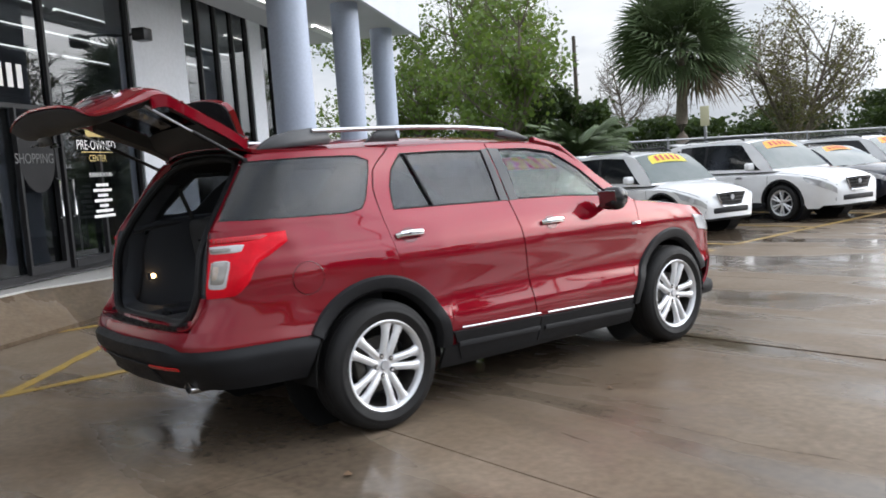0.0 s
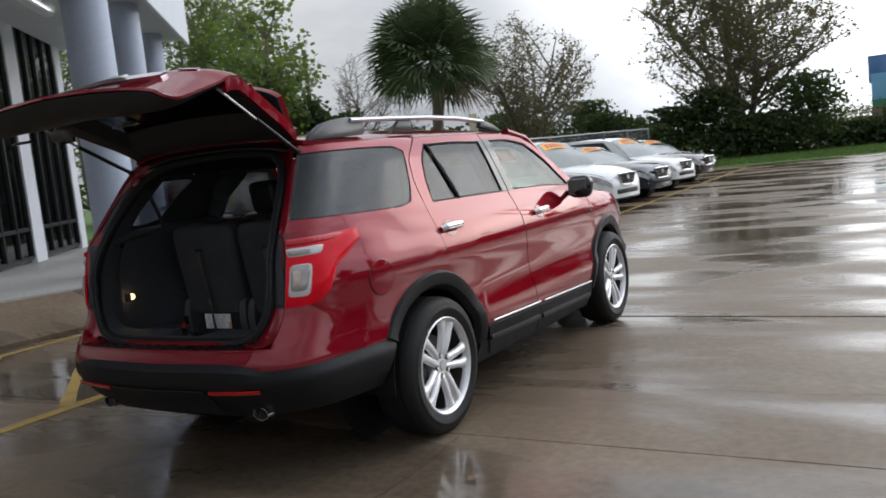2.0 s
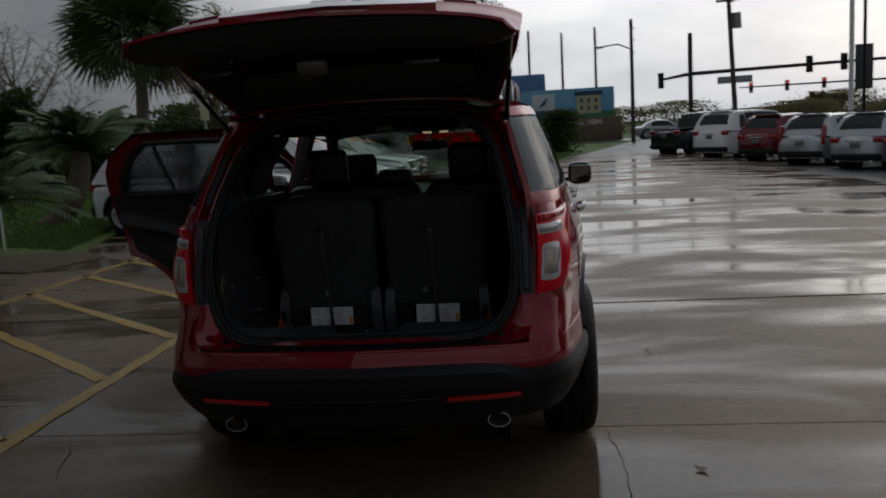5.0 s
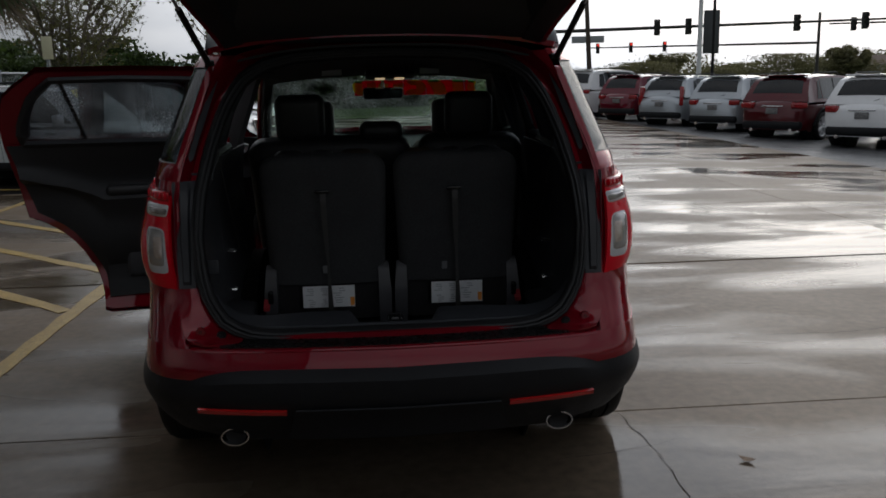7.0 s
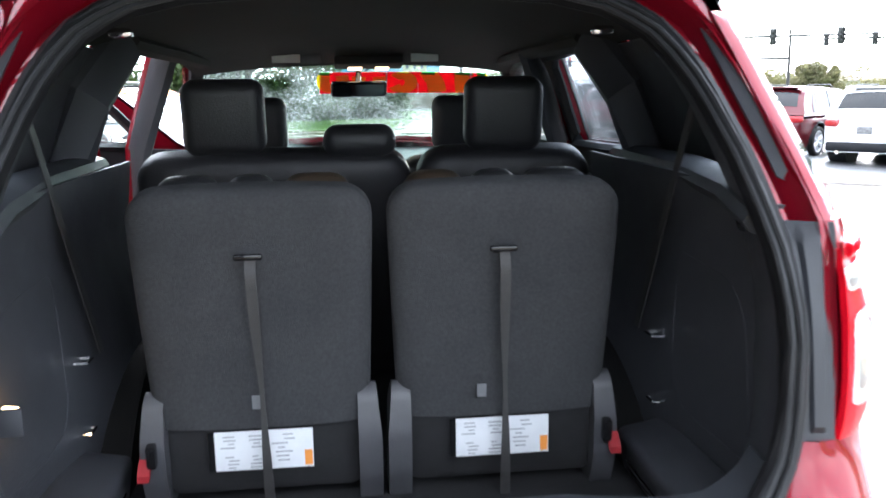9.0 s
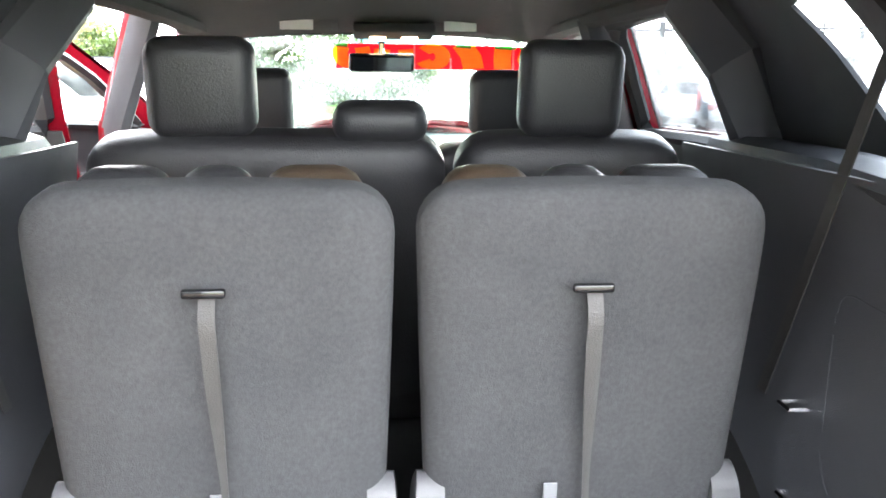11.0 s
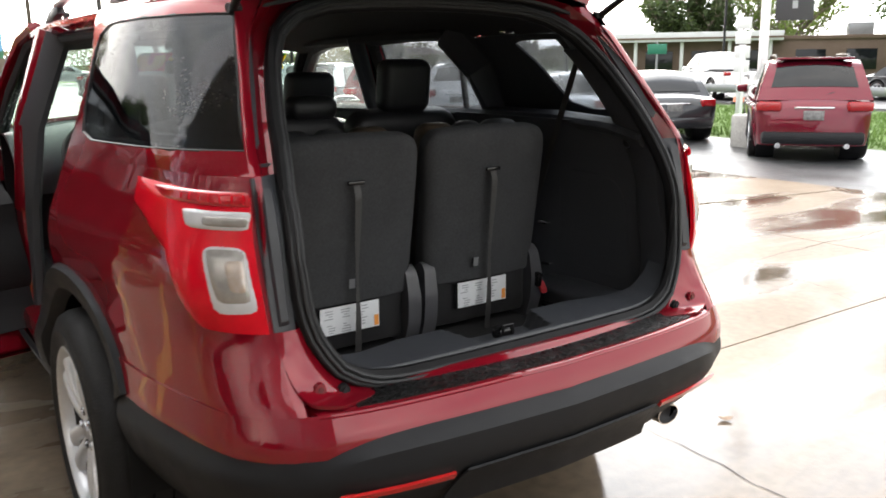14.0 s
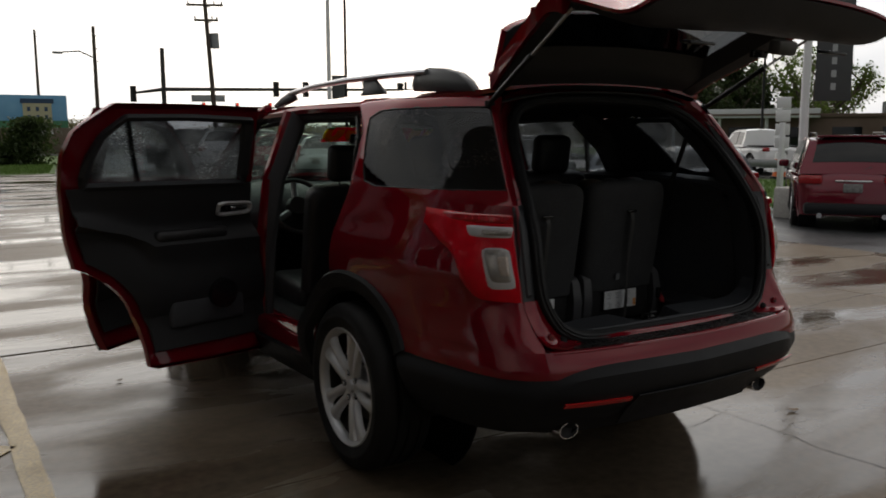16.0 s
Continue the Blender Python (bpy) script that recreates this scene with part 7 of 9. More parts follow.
    part("warning_patch", box((0.016, 0.034, 0.0006), (0.091, -0.022, 0.0014)), M_orange, lab, "orange warning patch")
    part("dark_edge", box((0.012, 0.086, 0.0015), (-0.108, 0, 0)), M_gloss_black, lab)
    loop = [(-0.070, 0.085), (-0.088, 0.074), (-0.106, 0.056), (-0.108, 0.042), (-0.098, 0.044), (-0.086, 0.060), (-0.078, 0.072)]
    def pull(u, v):
        q = v * (len(loop) - 1)
        k = min(len(loop) - 2, int(q))
        y, z = [loop[k][c] + (loop[k + 1][c] - loop[k][c]) * (q - k) for c in (0, 1)]
        return Vector((S * (0.224 + 0.023 * u + 0.012 * v * (1 - v)), y, z))
    part("release_strap", thicken(grid(pull, 3, 24), 0.002), M_red_cloth, st, "looped red release strap")
    part("buckle", box((0.02, 0.03, 0.05), (S * 0.222, -0.082, 0.088), bevel=0.005), M_gloss_black, st)
    return st


third_row(-0.25, -1)
third_row(0.255, 1)


def seat(name, cx, y, z, w, label, rests, lean=-14, h=0.58):
    """A padded seat; rests: (x, width, height, foot) of each headrest."""
    st = new(name)
    st.parent = suv
    st["label"] = label
    st.matrix_basis = pose(cx, y, z)
    b = slab_seat(w, h, 0.14)
    bmesh.ops.transform(b, matrix=pose(0, 0, 0.06, -lean, 0, 0), verts=b.verts)
    part("backrest", b, M_leather, st)
    part("cushion", box((w * 0.98, 0.5, 0.16), (0, 0.26, 0.02), (4, 0, 0), bevel=0.05, segments=3), M_leather, st)
    for rx, rw, rh, foot in rests:
        yr = -math.tan(radians(-lean)) * foot
        part("headrest", box((rw, 0.10, rh), (rx, yr, foot + rh / 2), (-lean * 0.6, 0, 0), bevel=0.04, segments=5), M_leather, st)
        for s in (1, -1):
            part("headrest_post", cyl(0.006, 0.006, (rx + s * 0.06, yr, foot - 0.10), (rx + s * 0.06, yr, foot + 0.03), 8), M_chrome, st)
    part("base", box((w * 0.85, 0.45, 0.14), (0, 0.25, -0.1), bevel=0.03), M_trim_in, st)
    return st


seat("second_row_bench", -0.255, 0.40, 0.63, 0.755, "wide black leather second-row bench", ((-0.13, 0.222, 0.205, 0.66), (0.235, 0.2, 0.09, 0.647)), h=0.63)
seat("second_row_seat", 0.39, 0.40, 0.63, 0.50, "black leather second-row seat", ((-0.005, 0.222, 0.205, 0.66),), h=0.63)
seat("front_seat", -0.40, 1.30, 0.52, 0.50, "black leather driver seat", ((0, 0.25, 0.21, 0.71),), h=0.65)
seat("front_seat", 0.40, 1.30, 0.52, 0.50, "black leather passenger seat", ((0, 0.25, 0.21, 0.71),), h=0.65)
# dashboard, wheel, mirror
def dash(u, v):
    x = -0.80 + 1.6 * u
    a = v * math.pi * 0.62
    return Vector((x, 2.42 - 0.42 * math.sin(a), 0.80 + 0.36 * math.cos(a * 0.75) ** 1 + 0.03 * math.exp(-((x + 0.4) / 0.2) ** 2)))
part("dashboard", thicken(grid(dash, 24, 12), 0.02), M_trim_in, suv)
part("firewall", box((1.6, 0.05, 0.75), (0, 2.45, 0.75)), M_black_trim, suv)
sw = new("steering_wheel")
sw.parent = suv
sw.matrix_basis = pose(-0.40, 1.90, 1.03, 64, 0, 0)
part("wheel_ring", tube([(0.185 * math.cos(a), 0.185 * math.sin(a), 0) for a in (2 * math.pi * k / 36 for k in range(36))], 0.016, 8, close=True), M_leather, sw)
for a in (90, 210, 330):
    part("spoke", tube([(0.04 * math.cos(radians(a)), 0.04 * math.sin(radians(a)), -0.02), (0.18 * math.cos(radians(a)), 0.18 * math.sin(radians(a)), 0)], 0.016, 6, flat=(0.022, 0.01)), M_silver, sw)
part("airbag_cover", cyl(0.075, 0.06, (0, 0, -0.03), (0, 0, 0.02), 20), M_leather, sw)
part("steering_column", cyl(0.04, 0.05, (0, 0, -0.03), (0, 0, -0.3), 12), M_trim_in, sw)
rv = new("rear_view_mirror")
rv.parent = suv
part("housing", box((0.25, 0.035, 0.07), (0.01, 1.70, 1.468), (18, 0, 8), bevel=0.014, segments=3), M_gloss_black, rv)
part("mirror", box((0.225, 0.004, 0.052), (0.01, 1.6815, 1.462), (18, 0, 8)), M_mirror, rv)
part("stalk", tube([(0.01, 1.71, 1.48), (0.01, 1.78, 1.60)], 0.012, 6), M_gloss_black, rv)
for S in (1, -1):
    part("sun_visor", box((0.42, 0.16, 0.018), (S * 0.36, 1.72, 1.612), (-12, 0, 0), bevel=0.006), M_headliner, suv)
    part("visor_label", box((0.12, 0.004, 0.035), (S * 0.30, 1.635, 1.60)), M_label, suv, "white visor sticker")
    part("coat_hook", box((0.05, 0.03, 0.02), (S * 0.52, -0.25, 1.585), bevel=0.008), M_chrome, suv)

# ---- liftgate, built shut and swung up on its hinges ----
HINGE = Vector((0, -0.53, 1.70))
LIFT = 79.5
swing_gate = Matrix.Translation(HINGE) @ Euler((radians(-LIFT), 0, 0)).to_matrix().to_4x4() @ Matrix.Translation(-HINGE)


def gate_pt(u, v, out=0.0):
    """u: -1..1 across, v: 0 at the bottom edge, 1 at the hinge line."""
    z = 0.775 + (1.685 - 0.775) * v
    xe = curve1(X_EDGE, min(1.66, z)) - 0.008
    if v < 0.12:
        xe *= 0.93 + 0.07 * (v / 0.12)
    x = u * xe
    y = back_y(abs(x), min(1.66, z))
    plate = 0.018 * math.exp(-((z - 1.0) / 0.10) ** 2) * max(0, 1 - (abs(x) / 0.42) ** 6)
    tuck = 0.12 * max(0.0, (1.18 - z) / 0.405)
    z2 = z + 0.035 * u * u * max(0.0, 1 - v / 0.08)
    return Vector((x, y - out + plate + tuck, z2))


V_GLASS0, V_GLASS1 = 0.60, 0.955
def to_gate(bm):
    bmesh.ops.transform(bm, matrix=swing_gate, verts=bm.verts)
    return bm


lower = bmesh.new()
add_grid(lower, lambda a, b: gate_pt(2 * a - 1, V_GLASS0 * b), 44, 26)
for s in (1, -1):
    add_grid(lower, lambda a, b: gate_pt(s * (0.82 + 0.18 * a), V_GLASS0 + (1 - V_GLASS0) * b), 6, 18)
add_grid(lower, lambda a, b: gate_pt(-0.82 + 1.64 * a, V_GLASS1 + (1 - V_GLASS1) * b), 34, 3)
bmesh.ops.remove_doubles(lower, verts=lower.verts, dist=0.004)
thicken(lower, 0.012)
gate = part("liftgate", to_gate(lower), M_red, suv, "raised red liftgate with dark rear glass", smooth=35)
part("rear_glass", to_gate(thicken(grid(lambda a, b: gate_pt((2 * a - 1) * 0.825, V_GLASS0 - 0.005 + (V_GLASS1 - V_GLASS0 + 0.01) * b, 0.004), 28, 14), 0.005)), M_glass_rear, gate, "dark rear window")
# spoiler over the glass
def spoiler(a, b):
    u = (2 * a - 1) * 0.97
    p = gate_pt(u, 1.0)
    return Vector((p.x, p.y - 0.02 - 0.19 * b + 0.05 * u * u, 1.722 - 0.03 * b - 0.045 * u * u * u * u))
part("spoiler", to_gate(thicken(grid(spoiler, 30, 8), 0.03)), M_red, gate)
part("spoiler_underside", to_gate(thicken(grid(lambda a, b: spoiler(a, b) + Vector((0, 0.004, -0.036)), 30, 8), 0.006)), M_black_trim, gate)
part("brake_light", to_gate(box((0.34, 0.012, 0.022), (0, -0.80, 1.69), bevel=0.004)), M_lamp_red, gate, "high red brake light")
def inner_gate(a, b):
    u = 2 * a - 1
    v = 0.004 + 0.60 * b
    p = gate_pt(u * 0.97, v)
    dip = 0.055 * (1 - abs(u) ** 8) * (1 - abs(2 * b - 1) ** 6)
    return Vector((p.x, p.y + 0.016 + dip * 1.4, p.z))
part("inner_trim", to_gate(thicken(grid(inner_gate, 36, 20), 0.008)), M_door_trim, gate, "black moulded inner liftgate trim")
def band_of(points, u0, u1, n):
    """A closed bar whose cross-section is given by points(u)."""
    bm = bmesh.new()
    rows = [[bm.verts.new(p) for p in points(u0 + (u1 - u0) * k / n)] for k in range(n + 1)]
    m = len(rows[0])
    for A, C in zip(rows, rows[1:]):
        for q in range(m):
            bm.faces.new((A[q], A[(q + 1) % m], C[(q + 1) % m], C[q]))
    bm.faces.new(rows[0])
    bm.faces.new(rows[-1][::-1])
    return bm


def back_of(u, v, d, dz=0.0):
    return gate_pt(u, v) + Vector((0, d, dz))


def header_section(u):
    g = gate_pt(u, 1.0)
    return [back_of(u, 0.86, 0.014), back_of(u, 0.885, 0.075), Vector((g.x * 0.97, -0.56, 1.625)), Vector((g.x * 0.97, -0.525, 1.665)), Vector((g.x * 0.97, -0.528, 1.694)), back_of(u, 1.0, 0.010, 0.008)]


part("header_trim", to_gate(band_of(header_section, -0.97, 0.97, 30)), M_door_trim, gate, "black trim along the hinge side")
for s in (1, -1):
    part("side_flange", to_gate(band_of(lambda v, s=s: [back_of(s * 0.998, v, 0.006), back_of(s * 0.985, v, 0.070), back_of(s * 0.95, v, 0.078), back_of(s * 0.93, v, 0.014)], 0.42, 0.985, 24)), M_red, gate, "red painted gate edge")
    part("pillar_cover", to_gate(band_of(lambda v, s=s: [back_of(s * 0.955, v, 0.016), back_of(s * 0.952, v, 0.084), back_of(s * 0.84, v, 0.088), back_of(s * 0.775, v, 0.014)], 0.56, 0.985, 20)), M_door_trim, gate)
    part("pull_cup", to_gate(box((0.12, 0.012, 0.05), (s * 0.36, -0.785, 0.855), bevel=0.005)), M_gloss_black, gate)
part("latch", to_gate(box((0.10, 0.05, 0.05), (0, -0.792, 0.80), bevel=0.012)), M_dark_metal, gate, "steel latch")
part("latch_cover", to_gate(cyl(0.03, 0.03, (-0.04, -0.775, 0.86), (-0.04, -0.75, 0.86), 16)), M_gloss_black, gate)
def on_gate(x0, x1, z0, z1, out, thick, name, mat, label=""):
    """A thin piece lying on the outer face of the gate."""
    def at(a, b):
        x, z = x0 + (x1 - x0) * a, z0 + (z1 - z0) * b
        p = gate_pt(x / (curve1(X_EDGE, min(1.66, z)) - 0.008), (z - 0.775) / 0.91, out)
        return p
    return part(name, to_gate(thicken(grid(at, 16, 4), thick)), mat, gate, label)


on_gate(-0.155, 0.155, 0.905, 1.06, 0.012, 0.008, "licence_plate", M_plate, "dark blank plate in its recess")
on_gate(-0.40, 0.40, 1.085, 1.125, 0.02, 0.02, "chrome_bar", M_chrome, "chrome bar over the plate")
on_gate(-0.07, 0.07, 1.15, 1.20, 0.012, 0.012, "badge", M_silver, "oval silver badge")
on_gate(-0.55, -0.40, 1.175, 1.195, 0.006, 0.006, "badge_letters", M_chrome, "chrome bars in place of the model name")
on_gate(0.42, 0.54, 1.175, 1.195, 0.006, 0.006, "badge_letters", M_chrome, "chrome bars in place of the trim name")
part("wiper", to_gate(tube([gate_pt(0.0, 0.56, 0.02), gate_pt(0.25, 0.585, 0.02), gate_pt(0.5, 0.61, 0.02)], 0.01, 6)), M_black_trim, gate, "rear wiper")
for S in (1, -1):
    top = Vector((S * 0.664, -1.145, 1.918))
    foot = Vector((S * 0.618, -0.605, 1.622))
    mid = foot.lerp(top, 0.55)
    strut = new("gas_strut")
    strut.parent = suv
    strut["label"] = "gas strut holding the liftgate"
    part("cylinder", cyl(0.011, 0.011, foot, mid, 12), M_black_paint, strut)
    part("rod", cyl(0.006, 0.006, mid, top, 10), M_silver, strut)
    part("hinge", box((0.06, 0.12, 0.03), (S * 0.42, -0.53, 1.705), (-20, 0, 0), bevel=0.01), M_red, suv)


# ---- trees and planting ----
def leaf_material(name, color, color2, scale, through_color):
    """Leaf blades: matt green that also lets light through."""
    m = material(name, color, 0.5, color2=color2, scale=scale, spec=0.35)
    nt = m.node_tree
    out = nt.nodes["Material Output"]
    tl = nt.nodes.new("ShaderNodeBsdfTranslucent")
    tl.inputs["Color"].default_value = (*through_color, 1)
    mx = nt.nodes.new("ShaderNodeMixShader")
    mx.inputs["Fac"].default_value = 0.42
    nt.links.new(nt.nodes["Principled BSDF"].outputs["BSDF"], mx.inputs[1])
    nt.links.new(tl.outputs["BSDF"], mx.inputs[2])
    nt.links.new(mx.outputs["Shader"], out.inputs["Surface"])
    return m


M_leaf_a = leaf_material("yellow_green_leaves", (0.13, 0.20, 0.045), (0.075, 0.125, 0.03), 1.4, (0.19, 0.27, 0.04))
M_leaf_b = leaf_material("dull_green_leaves", (0.13, 0.13, 0.05), (0.08, 0.085, 0.032), 1.2, (0.2, 0.18, 0.06))
# olive leaves, their colour paled to put in haze over the distance
M_leaf_far = leaf_material("haze_paled_olive_leaves", (0.15, 0.145, 0.07), (0.10, 0.10, 0.05), 0.4, (0.2, 0.18, 0.08))
M_leaf_c = leaf_material("dark_green_leaves", (0.03, 0.052, 0.016), (0.05, 0.08, 0.024), 1.3, (0.06, 0.09, 0.02))
M_palm = material("palm_frond_green", (0.075, 0.115, 0.05), 0.5, color2=(0.12, 0.155, 0.07), scale=2, spec=0.4)
M_palm_dead = material("dry_palm_thatch", (0.11, 0.08, 0.05), 0.9, color2=(0.16, 0.12, 0.075), scale=3)
M_hay = material("dry_mulch", (0.07, 0.05, 0.035), 0.95, color2=(0.12, 0.09, 0.06), scale=3, bump=0.6, bump_scale=40)


def leaf_quads(spots, size, rnd, droop=0.3):
    """Many small leaf blades at the given places, as one mesh."""
    co, fa = [], []
    for p in spots:
        s = size * rnd.uniform(0.55, 1.3)
        d = Vector((rnd.uniform(-1, 1), rnd.uniform(-1, 1), rnd.uniform(-1, 0.6) - droop)).normalized()
        w = d.cross(Vector((rnd.uniform(-1, 1), rnd.uniform(-1, 1), rnd.uniform(-1, 1)))).normalized() * s * 0.42
        k = len(co)
        mid = p + d * s * 0.5
        co += [p, mid + w, p + d * s, mid - w]
        fa.append((k, k + 1, k + 2, k + 3))
    me = bpy.data.meshes.new("leaves")
    me.from_pydata([tuple(c) for c in co], [], fa)
    return me


def add_crown(name, me, mat, parent, label=""):
    me.materials.append(mat)
    ob = new(name, me)
    ob.parent = parent
    if label:
        ob["label"] = label
    return ob


def tree(at, height, width, leaf_mat, leaves, leaf_size, seed, label, base=0.15, trunk_r=0.22, stems=1, limbs=24, puff=0.02, fullness=0.55):
    """A tapered trunk, limbs that grow out to a rounded crown, twigs along them and leaves round the twigs."""
    rnd = random.Random(seed)
    t = thing("tree", label, "tree", pose(*at))
    bm = bmesh.new()
    tips = []
    zc = height * (base + (1 - base) * (1 - fullness))
    lumps = [(rnd.uniform(0, 2 * math.pi), rnd.uniform(-1, 1), rnd.uniform(0.12, 0.3)) for i in range(7)]

    def inside(p, k=1.0):
        up = (height - zc) if p.z > zc else (zc - height * base * 0.6)
        az, el = math.atan2(p.y, p.x), (p.z - zc) / up
        bump = 1 + sum(s * math.exp(-((az - a + math.pi) % (2 * math.pi) - math.pi) ** 2 * 2.5 - (el - e) ** 2 * 5) for a, e, s in lumps) - 0.12
        return (p.x ** 2 + p.y ** 2) / (width / 2) ** 2 + ((p.z - zc) / up) ** 2 < (k * bump) ** 2

    def grow(p, d, step, n, r, jitter, up, seg, keep=1.0, bound=True):
        pts, rad = [p], [r]
        for i in range(n):
            d = (d + Vector((rnd.uniform(-1, 1), rnd.uniform(-1, 1), rnd.uniform(-1, 1))) * jitter + Vector((0, 0, up))).normalized()
            q = pts[-1] + d * step
            if bound and i > 1 and not inside(q, keep):
                break
            pts.append(q)
            rad.append(max(0.008, r * (1 - 0.85 * (i + 1) / n)))
        if len(pts) > 1:
            add_tube(bm, pts, rad, seg)
        return pts

    fork = height * base
    mains = []
    if stems == 1:
        mains.append(grow(Vector((0, 0, -0.1)), Vector((rnd.uniform(-0.08, 0.08), rnd.uniform(-0.08, 0.08), 1)), height * 0.075, 12, trunk_r, 0.09, 0.05, 7, 0.97, False))
    else:
        foot = grow(Vector((0, 0, -0.1)), Vector((0, 0, 1)), fork / 4, 4, trunk_r, 0.05, 0.05, 8, 1, False)
        for k in range(stems):
            a = 2 * math.pi * (k + rnd.uniform(-0.25, 0.25)) / stems
            lean = rnd.uniform(0.35, 0.75)
            mains.append(grow(foot[-1], Vector((math.cos(a) * lean, math.sin(a) * lean, 1)).normalized(), height * 0.06, 13, trunk_r * 0.62, 0.12, 0.03, 6, 0.95))
    for k in range(limbs):
        st = mains[k % len(mains)]
        lo = max(1, int(len(st) * (base * 1.2 if stems == 1 else 0.12)))
        if lo >= len(st):
            continue
        i = rnd.randrange(lo, len(st))
        p = st[i]
        f = p.z / height
        a = k * 2.4 + rnd.uniform(-0.5, 0.5)
        el = radians(rnd.uniform(12, 40) + 35 * max(0, f - 0.35))
        d = Vector((math.cos(a) * math.cos(el), math.sin(a) * math.cos(el), math.sin(el)))
        limb = grow(p, d, height * 0.045, 12, trunk_r * 0.34 * (1.15 - 0.75 * f), 0.16, 0.06, 5)
        for m, q in enumerate(limb[2:], 2):
            d0 = (limb[m] - limb[m - 1]).normalized()
            for w in range(2):
                dv = (d0 * 0.6 + Vector((rnd.uniform(-1, 1), rnd.uniform(-1, 1), rnd.uniform(-0.5, 0.9)))).normalized()
                tw = grow(q, dv, height * 0.022, 5, trunk_r * 0.085, 0.22, 0.04, 3, 1.05)
                tips += tw[1:]
                for q2 in tw[2::2]:
                    dv2 = (dv * 0.5 + Vector((rnd.uniform(-1, 1), rnd.uniform(-1, 1), rnd.uniform(-0.6, 0.9)))).normalized()
                    tips += grow(q2, dv2, height * 0.016, 4, trunk_r * 0.045, 0.25, 0.03, 3, 1.08)[1:]
    part("trunk", bm, M_bark, t, smooth=60)
    spots = []
    for i in range(leaves):
        p = rnd.choice(tips)
        spots.append(p + Vector((rnd.gauss(0, 1), rnd.gauss(0, 1), rnd.gauss(0, 0.8))) * height * puff)
    add_crown("crown", leaf_quads(spots, leaf_size, rnd), leaf_mat, t)
    return t


# leafy trees past the building's corner
SPRING = "tall spring tree with loose yellow-green leaves"
for i, (x, y, h, w, nl) in enumerate(((-30, 29, 13.5, 7.5, 5200), (-28.3, 29.5, 12.4, 7, 5000), (-18.2, 19.6, 8.3, 4.7, 4200), (-36, 26, 12.5, 8, 6000), (-33, 34, 12.5, 8, 4500), (-28.5, 24.5, 7.5, 6, 5500))):
    tree((x, y, -0.05), h, w, M_leaf_a, nl, 0.21, 11 + i, SPRING, base=0.10, trunk_r=0.2, limbs=26, puff=0.022, fullness=0.6)
tree((-17.8, 22.6, -0.05), 4.6, 4.8, M_leaf_c, 12000, 0.2, 19, "low dark evergreen tree", base=0.08, trunk_r=0.18, stems=4, limbs=24, puff=0.03)
# twiggy trees
tree((-10.8, 27.9, -0.05), 7.3, 5.8, M_leaf_b, 7000, 0.10, 31, "thinly leaved tree with a twiggy brown crown", base=0.16, trunk_r=0.17, stems=4, limbs=34, puff=0.016, fullness=0.62)
tree((-20.9, 31.6, -0.05), 7.2, 4.2, M_leaf_b, 260, 0.08, 32, "nearly bare tree in the distance", base=0.2, trunk_r=0.12, limbs=40)
tree((-5.2, 42.8, -0.05), 11.2, 12.4, M_leaf_b, 24000, 0.14, 33, "large spreading tree with sparse leaves over a dark hedge", base=0.12, trunk_r=0.3, stems=7, limbs=66, puff=0.014, fullness=0.66)
# trees by the far restaurant
tree((51.5, 41.5, -0.2), 7.5, 9, M_leaf_c, 15000, 0.26, 41, "broad dark green tree behind the restaurant", base=0.14, trunk_r=0.3, stems=4, limbs=30, puff=0.03)
tree((55, 35.8, -0.3), 8.2, 9.5, M_leaf_a, 8000, 0.2, 42, "spreading tree with a thin yellow-green crown", base=0.2, trunk_r=0.32, stems=4, limbs=34, puff=0.018)
tree((48, 20, -0.33), 8.5, 8, M_leaf_c, 15000, 0.3, 43, "dense dark green tree by the street", base=0.14, trunk_r=0.32, stems=4, limbs=30, puff=0.03)


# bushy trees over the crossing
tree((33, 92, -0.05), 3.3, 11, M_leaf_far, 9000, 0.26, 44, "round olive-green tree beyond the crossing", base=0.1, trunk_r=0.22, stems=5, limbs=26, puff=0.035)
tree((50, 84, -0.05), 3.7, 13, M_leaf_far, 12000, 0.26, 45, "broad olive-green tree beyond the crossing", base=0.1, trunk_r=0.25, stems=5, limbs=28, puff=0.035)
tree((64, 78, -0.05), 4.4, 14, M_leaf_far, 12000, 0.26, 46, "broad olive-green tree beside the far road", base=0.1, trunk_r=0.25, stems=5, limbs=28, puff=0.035)


